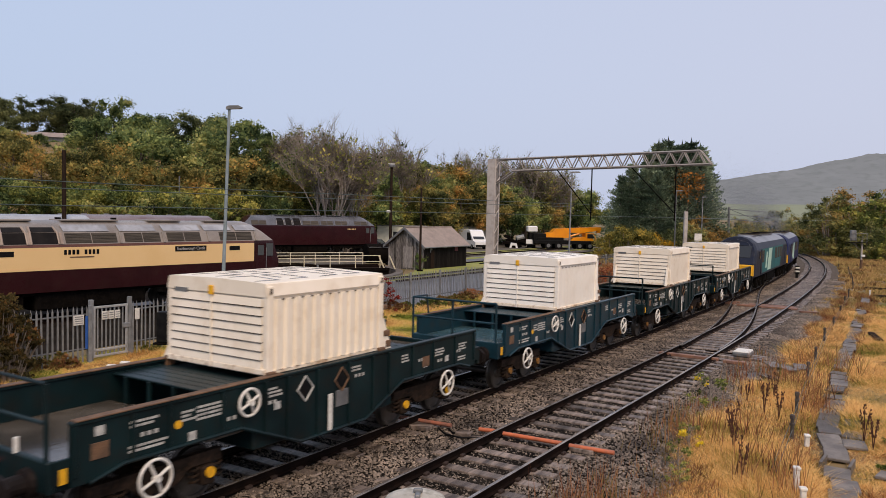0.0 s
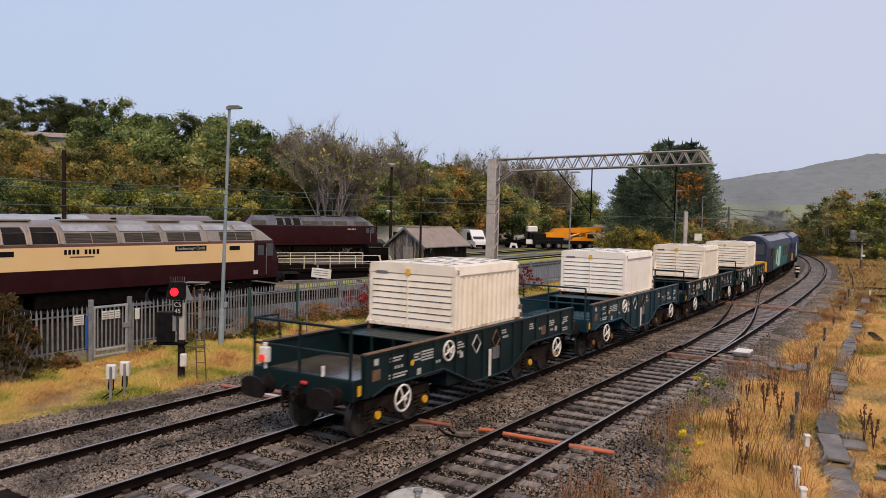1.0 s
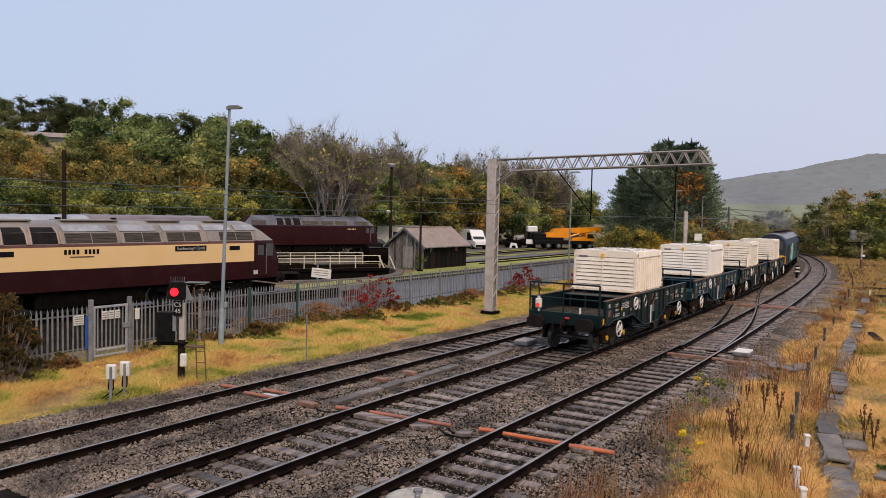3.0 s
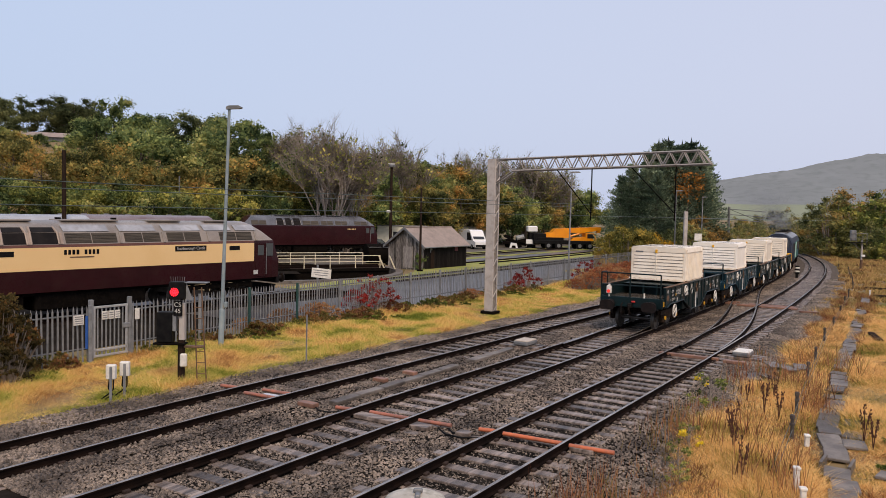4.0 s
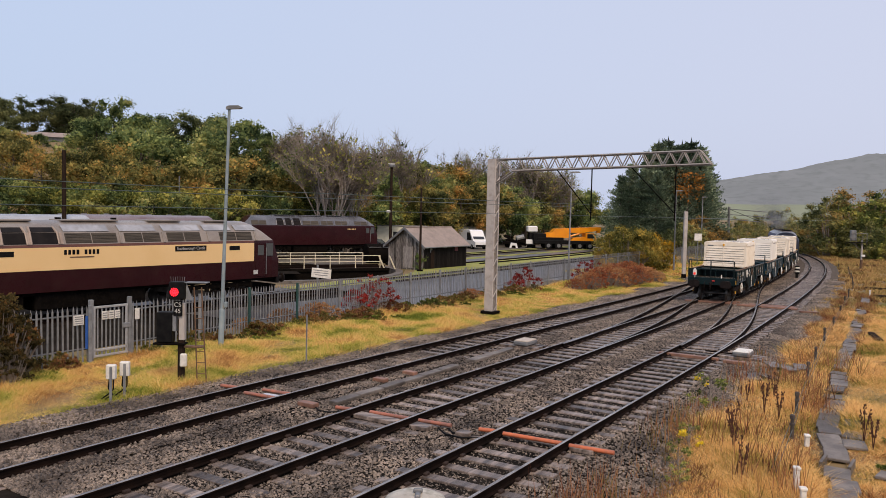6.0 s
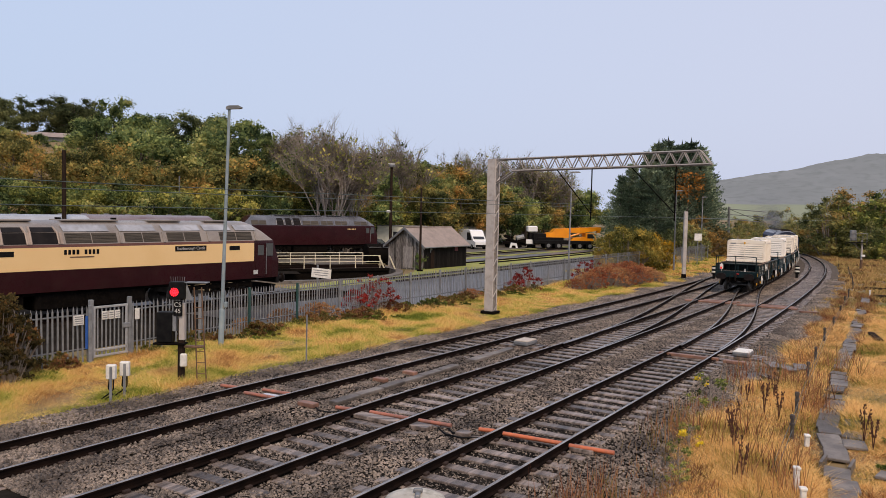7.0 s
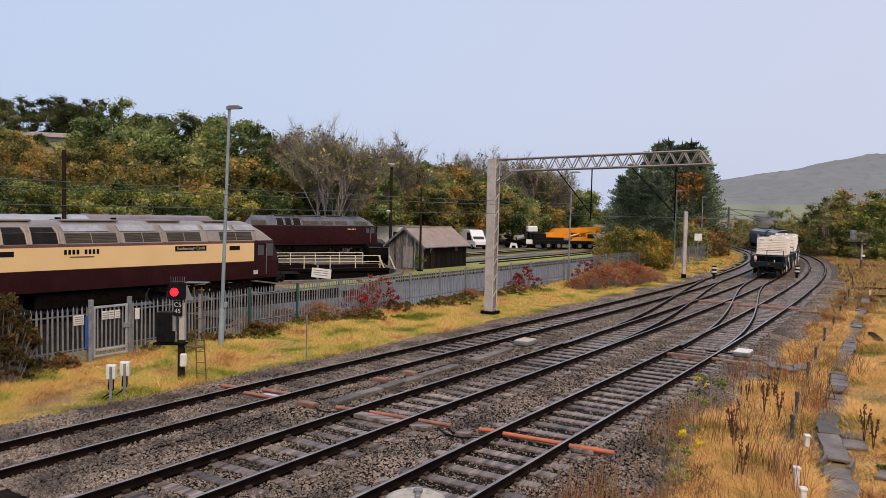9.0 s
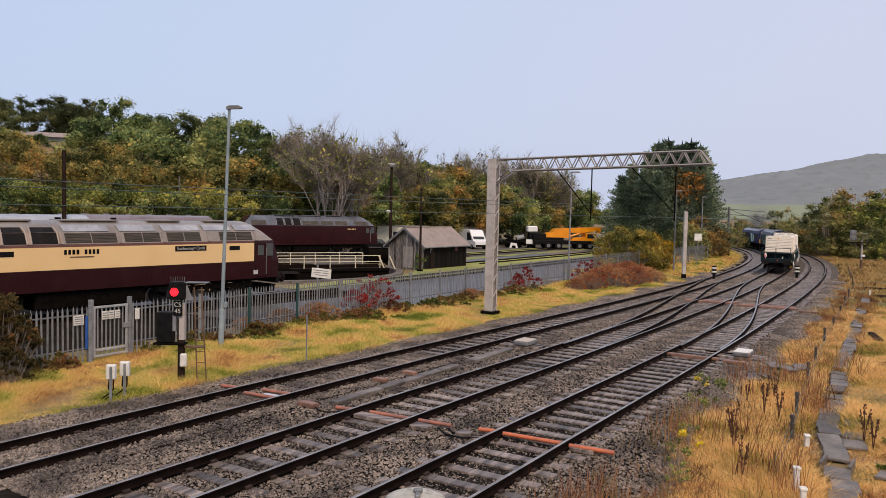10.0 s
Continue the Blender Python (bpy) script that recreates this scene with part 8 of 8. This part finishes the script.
plant(BARE, [(-12.0, 80, -0.2, 12.6), (-10.2, 83, -0.2, 11.4), (-7.1, 104, -0.2, 13.6), (4.9, 122, -0.2, 14.2), (12.6, 124, -0.2, 12.8), (16.9, 127, -0.2, 11.6), (-19.4, 102, 3.1, 11.6), (14.6, 125, -0.2, 12.6)], 5, 1.0)
ORANGE = [broadleaf("broadleaf_tree", "orange and amber autumn tree before the conifers", 47, leafy("orange_leaves", [(0.10, 0.07, 0.02), (0.30, 0.13, 0.035), (0.42, 0.17, 0.04)]), M_BARK, 0.2, clumps=44, per=34, leaf=0.011, low=0.72, bare_to=0.66)]
plant(ORANGE, [(30.4, 97.6, -0.2, 10.6)], 20, 0.9)
plant(CONIFER, [(22.6, 100, -0.2, 9.8), (24.2, 101, -0.2, 11.4), (25.9, 100, -0.2, 12.8), (27.4, 101, -0.2, 14.1), (28.9, 102, -0.2, 14.5), (30.4, 101, -0.2, 14.0), (31.9, 102, -0.2, 14.4), (33.4, 103, -0.2, 13.9), (34.6, 104, -0.2, 12.6), (29.6, 99, -0.2, 12.5), (26.6, 98, -0.2, 10.4), (32.6, 100, -0.2, 12.0), (25.1, 99, -0.2, 10.6), (28.2, 99.5, -0.2, 13.2), (31.2, 99.5, -0.2, 13.0), (23.4, 99, -0.2, 8.6)], 6, 1.25)
# far woods to the right
# Amber leaves lightened the same way: haze over the far trees, as colour.
M_FARAMBER = leafy("hazy_amber_leaves", [(0.0625, 0.0625, 0.0312), (0.188, 0.15, 0.0625), (0.4, 0.25, 0.0875), (0.525, 0.3, 0.0875)])
TH = [thicket("broadleaf_tree", "dense autumn tree at the far field edge", 65 + k, m, 0.5, 80, 120, 0.018, 14, "tree", 0.13) for k, m in enumerate((M_LEAFPALE, M_FARAMBER, M_LEAFOLIVE))]
plant(TH, [(59.9, 120, -0.2, 9.6), (65.5, 125, -0.2, 11.0), (64.8, 118, -0.2, 9.5), (69.7, 122, -0.2, 10.6), (63.9, 130, -0.2, 7.1), (72.7, 120, -0.2, 10.2), (61.6, 113, -0.2, 5.6), (67.5, 115, -0.2, 7.0), (72, 114, -0.2, 7.5), (76, 118, -0.2, 9.8), (80, 122, -0.2, 10.5), (63, 111, -0.2, 4.0), (66, 112, -0.2, 4.6), (69, 111, -0.2, 4.2), (73, 110, -0.2, 5.0)], 7, 1.15)
UNDER = [thicket("bush", "brown and olive bush below the conifers", 157 + k, q, 0.55, 60, 100, 0.022, 26) for k, q in enumerate((M_LEAFPALE, M_FARAMBER))]
plant(UNDER, [(29.2, 94.5, -0.2, 4.4), (31.8, 97.5, -0.2, 5.4), (27.4, 93, -0.2, 3.6), (34.2, 101.5, -0.2, 4.6)], 23)
PALE = [thicket("bush", "hazy pale olive thicket beyond the curve", 57 + k, M_LEAFPALE, 0.6, 60, 110, 0.02, 10) for k in range(2)]
plant(PALE, [(70.9, 175, -0.2, 6.7), (71.0, 165, -0.2, 8.3), (70.6, 155, -0.2, 7.4), (66.3, 142, -0.2, 4.9), (74.9, 190, -0.2, 6.0), (66.7, 150, -0.2, 5.6), (61, 160, -0.2, 5.0), (64, 170, -0.2, 6.2), (58, 185, -0.2, 5.5), (50, 190, -0.2, 5.6), (44, 180, -0.2, 5.0), (63.0, 135, -0.2, 4.3), (60.0, 132, -0.2, 3.4), (78, 165, -0.2, 6), (84, 170, -0.2, 7), (56, 200, -0.2, 8), (46, 150, -0.2, 4.5), (51, 158, -0.2, 5.2), (56, 150, -0.2, 4.8), (40, 160, -0.2, 5.0), (60, 146, -0.2, 4.6), (36, 150, -0.2, 4.6)], 8)
M_LEAFBRAMBLE = leafy("bramble_leaves", [(0.0352, 0.048, 0.016), (0.128, 0.144, 0.04), (0.256, 0.136, 0.056), (0.16, 0.064, 0.04)], 0.5)
# bushes near the fence
IVY = thicket("ivy", "dark green ivy climbing the corner of the shed", 191, leafy("ivy_leaves", [(0.03, 0.05, 0.02), (0.07, 0.11, 0.035), (0.14, 0.18, 0.06)]), 0.22, 40, 60, 0.03, 10, "ivy", 0.12)
plant([IVY], [(-1.75, 63.6, -0.2, 1.9), (-2.1, 63.95, -0.2, 1.5)], 24)
BUSH = thicket("bush", "rounded olive bush turning yellow beside the fence", 91, leafy("yellowing_leaves", [(0.06, 0.07, 0.02), (0.20, 0.18, 0.05), (0.40, 0.30, 0.07), (0.50, 0.30, 0.06)]), 0.62, 60, 130, 0.022, 12)
plant([BUSH], [(16.6, 70.5, -0.2, 4.3), (18.4, 71.5, -0.2, 3.9), (15.4, 71.0, -0.2, 3.6)], 9)
GOLD = thicket("bush", "golden leaved bush beside the fence", 92, M_LEAFGOLD, 0.4, 45, 90, 0.024, 8)
plant([GOLD], [(20.0, 73.0, -0.2, 3.6)], 10)
LEFTBUSH = thicket("bush", "straggling dark bush with orange seed heads at the fence", 93, leafy("withered_leaves", [(0.03, 0.028, 0.014), (0.075, 0.06, 0.025), (0.11, 0.08, 0.03), (0.26, 0.11, 0.04)], 0.9), 0.45, 34, 44, 0.02, 130, puff=0.075)
plant([LEFTBUSH], [(-11.75, 20.6, -0.2, 2.3), (-12.4, 21.2, -0.2, 2.5), (-11.3, 20.2, -0.2, 1.3), (-12.0, 20.0, -0.2, 1.7)], 11)
CRIMSON = thicket("bush", "crimson autumn shrub at the foot of the fence", 94, M_LEAFRED, 0.6, 16, 24, 0.03, 30, puff=0.13)
plant([CRIMSON], [(-3.9, 36.3, -0.2, 1.4), (-3.2, 37.0, -0.2, 1.9), (5.4, 49.3, -0.2, 1.7), (4.5, 48.6, -0.2, 1.2), (10.4, 55.6, -0.2, 1.9)], 12)
RUSTY = thicket("bush", "rust-red willowherb patch on the verge", 95, M_LEAFRUST, 0.95, 30, 40, 0.022, 190, "weeds", 0.10)
plant([RUSTY], [(9.9, 52.4, -0.2, 1.3), (11.2, 53.8, -0.2, 1.6), (12.6, 55.4, -0.2, 1.5), (14.0, 57.2, -0.2, 1.6), (15.4, 59.3, -0.2, 1.4), (16.6, 61.2, -0.2, 1.0), (12.6, 58.0, -0.2, 1.6), (14.6, 61.0, -0.2, 1.6), (8.8, 51.5, -0.2, 0.9), (-6.6, 32.4, -0.2, 0.8), (-5.3, 33.6, -0.2, 0.95), (-7.7, 30.8, -0.2, 0.6), (1.6, 44.0, -0.2, 0.7)], 13)
HEDGE = thicket("bush", "brown and green bramble along the fence foot", 96, M_LEAFBRAMBLE, 1.1, 60, 80, 0.055, 24)
plant([HEDGE], [(*plain(s, -11.3 + 0.2 * math.sin(s))[:2], -0.25, 0.55 + 0.2 * math.sin(s * 2.1)) for s in (11.2, 12.3, 13.2, 16.4, 17.2, 18.4, 19.3, 20.2, 21.4, 22.6, 23.2, 23.8, 24.4, 25.0, 25.6, 26.2, 26.9, 27.5, 28.4, 29.3, 30.4, 31.3, 32.4, 33.2, 34, 35, 36, 37, 38, 39.5, 41, 43, 45, 47)], 14)
GREENPLANT = thicket("bush", "low green leafy plants among the verge grass", 196, leafy("green_plant_leaves", [(0.04, 0.065, 0.015), (0.10, 0.14, 0.03), (0.20, 0.23, 0.05), (0.18, 0.10, 0.04)], 0.9), 1.2, 60, 60, 0.06, 16, "weeds")
plant([GREENPLANT], [(*plain(s, o)[:2], -0.25, 0.42 + 0.1 * math.sin(s * 3)) for s, o in ((27.6, -10.4), (29.0, -10.2), (30.6, -10.6), (32.2, -10.3), (33.8, -10.7), (35.4, -10.4), (37.4, -10.8), (39.6, -10.6), (42, -10.9), (12.4, -10.4), (17.0, -9.9), (20.5, -10.5))], 25)
BROOM = broadleaf("bush", "thin broom shrub with a few yellow flowers", 97, M_LEAFOLIVE, M_TWIG, 0.36, 24, 22, 0.02, 0.1, "shrub")
plant([BROOM], [(6.9, 19.6, -0.25, 1.25), (5.2, 16.0, -0.25, 0.9), (4.6, 14.7, -0.25, 0.8), (4.3, 13.8, -0.25, 0.7), (6.2, 18.6, -0.25, 0.9)], 15)
FLOWER = broadleaf("gorse_flowers", "small clump of yellow gorse flowers", 98, mat("gorse_yellow", (0.85, 0.62, 0.03), (0.7, 0.5, 0.03), 0.6, 6), M_TWIG, 0.42, 14, 16, 0.032, 0.3, "flowers")
plant([FLOWER], [(5.15, 15.9, -0.1, 0.75), (6.7, 19.9, 0.35, 0.55)], 16)


def dock_plant():
    t = thing("dock_plant", "dead brown dock stalk standing in dry grass", "plant")
    g = Geo()
    rng = random.Random(3)
    for k in range(4):
        a = k * 1.7
        top = (0.12 * math.cos(a), 0.12 * math.sin(a), rng.uniform(0.75, 1.0))
        g.tube([(0, 0, 0), (top[0] * 0.4, top[1] * 0.4, 0.5), top], [0.012, 0.01, 0.005], 5)
        for q in range(16):
            f = rng.uniform(0.45, 1.0)
            g.blob((top[0] * f + rng.uniform(-0.03, 0.03), top[1] * f + rng.uniform(-0.03, 0.03), top[2] * f), (0.016, 0.016, 0.026), q, 0.4, 4, 5)
    part("stalk", g, M_DOCK, t)
    return t


DOCK = dock_plant()
plant([DOCK], [(*plain(s, o)[:2], -0.05, h) for s, o, h in ((20.6, 7.0, 0.95), (20.2, 7.4, 0.8), (17.4, 6.9, 0.9), (16.6, 7.1, 0.7), (19.0, 9.3, 0.9), (18.6, 9.5, 0.8), (15.4, 10.2, 0.8), (22.6, 6.9, 0.7), (15.0, 7.6, 0.8), (21.6, 6.4, 0.6))], 17)
NETTLE = broadleaf("weed", "green leafy weed in the long grass", 99, leafy("weed_leaves", [(0.05, 0.075, 0.02), (0.12, 0.16, 0.04), (0.26, 0.25, 0.06)], 0.9), M_TWIG, 0.3, 26, 26, 0.055, 0.1, "weeds")
plant([NETTLE], [(*plain(s, o)[:2], -0.25, h) for s, o, h in ((18.8, 10.4, 0.9), (17.8, 10.2, 0.8), (16.8, 10.4, 0.9), (16.2, 10.6, 0.8), (19.6, 10.6, 0.9), (15.4, 10.7, 0.9), (24, 9.9, 0.7), (20.5, 10.2, 0.9), (21.6, 10.4, 0.8), (19.0, 9.9, 0.7), (17.2, 9.9, 0.6), (22.8, 10.1, 0.8), (18.1, 10.8, 1.1), (17.0, 11.0, 1.1), (15.7, 11.1, 1.0))], 18)


# ---- roof among the trees, hill and distance ----
t = thing("barn", "long pale roofed barn among the trees on the bank", "building", at=pose(-55.0, 112, 11.6, 0, 0, 14))
part("wall", Geo().cbox((0, 0, 1.0), (9.5, 4, 2.4), 0.03), M_STEELDARK, t)
part("roof", Geo().prism([(-2.4, 2.1), (2.4, 2.1), (0, 2.9)], -4.9, 4.9, "x"), M_SHEDROOF, t)
# Distance haze is put into both tones, and a glow lifts them.
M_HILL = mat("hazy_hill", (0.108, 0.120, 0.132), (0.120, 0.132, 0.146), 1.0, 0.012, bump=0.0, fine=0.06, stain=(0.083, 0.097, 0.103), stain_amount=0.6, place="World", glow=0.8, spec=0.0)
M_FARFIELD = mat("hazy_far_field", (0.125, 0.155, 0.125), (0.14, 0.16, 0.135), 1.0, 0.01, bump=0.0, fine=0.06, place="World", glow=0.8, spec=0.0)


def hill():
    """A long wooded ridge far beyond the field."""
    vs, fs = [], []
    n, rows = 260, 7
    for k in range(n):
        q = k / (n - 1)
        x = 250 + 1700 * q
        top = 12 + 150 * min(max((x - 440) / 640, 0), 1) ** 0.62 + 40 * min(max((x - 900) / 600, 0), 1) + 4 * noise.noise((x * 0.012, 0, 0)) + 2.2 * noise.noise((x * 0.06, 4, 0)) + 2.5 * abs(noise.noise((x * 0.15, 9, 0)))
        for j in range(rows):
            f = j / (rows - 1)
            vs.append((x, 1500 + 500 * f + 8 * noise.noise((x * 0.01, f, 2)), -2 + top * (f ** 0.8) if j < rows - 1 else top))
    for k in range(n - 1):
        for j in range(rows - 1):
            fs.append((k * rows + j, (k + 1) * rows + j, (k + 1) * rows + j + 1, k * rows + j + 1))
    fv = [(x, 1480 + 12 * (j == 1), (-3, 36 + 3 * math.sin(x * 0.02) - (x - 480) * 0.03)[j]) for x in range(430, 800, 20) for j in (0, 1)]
    single("backdrop_field", Geo().add(fv, [(i, i + 2, i + 3, i + 1) for i in range(0, len(fv) - 2, 2)]), M_FARFIELD, "pale green field below the hill, haze in its colour", "field", kind="structure")
    single("backdrop_hill", Geo().add(vs, fs), M_HILL, "long wooded hill beyond the fields, autumn haze in its colour", "hill", kind="structure", smooth=True)


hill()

# ---- exhaust haze over the locomotives, in rigid puffs of fine soot specks ----
M_SMOKE = mat("thin_exhaust_soot", (0.21, 0.235, 0.28), (0.17, 0.19, 0.23), 1.0, 1.0, bump=0.0, spec=0.0)
PUFFS = []
rng = random.Random(77)
for k in range(8):
    f = k / 7
    nr = np.random.default_rng(300 + k)
    n, r = 16000, 0.55 + 1.0 * f
    c = nr.normal(size=(n, 1, 3)) * np.array([r * 1.7, r, r * 0.75])
    V = (c + nr.normal(size=(n, 3, 3)) * 0.0085).reshape(-1, 3)
    p = tagged(new("smoke_puff", cloud("smoke_puff", V, np.arange(n * 3).reshape(-1, 3), M_SMOKE)), "thin dark diesel exhaust haze over the locomotive", "smoke", "exhaust haze")
    p.visible_shadow = False
    PUFFS.append((p, 76 - 16 * f, -0.6 - 1.4 * f + rng.uniform(-0.4, 0.4), 4.6 + 2.0 * f + rng.uniform(-0.3, 0.3)))
motions()
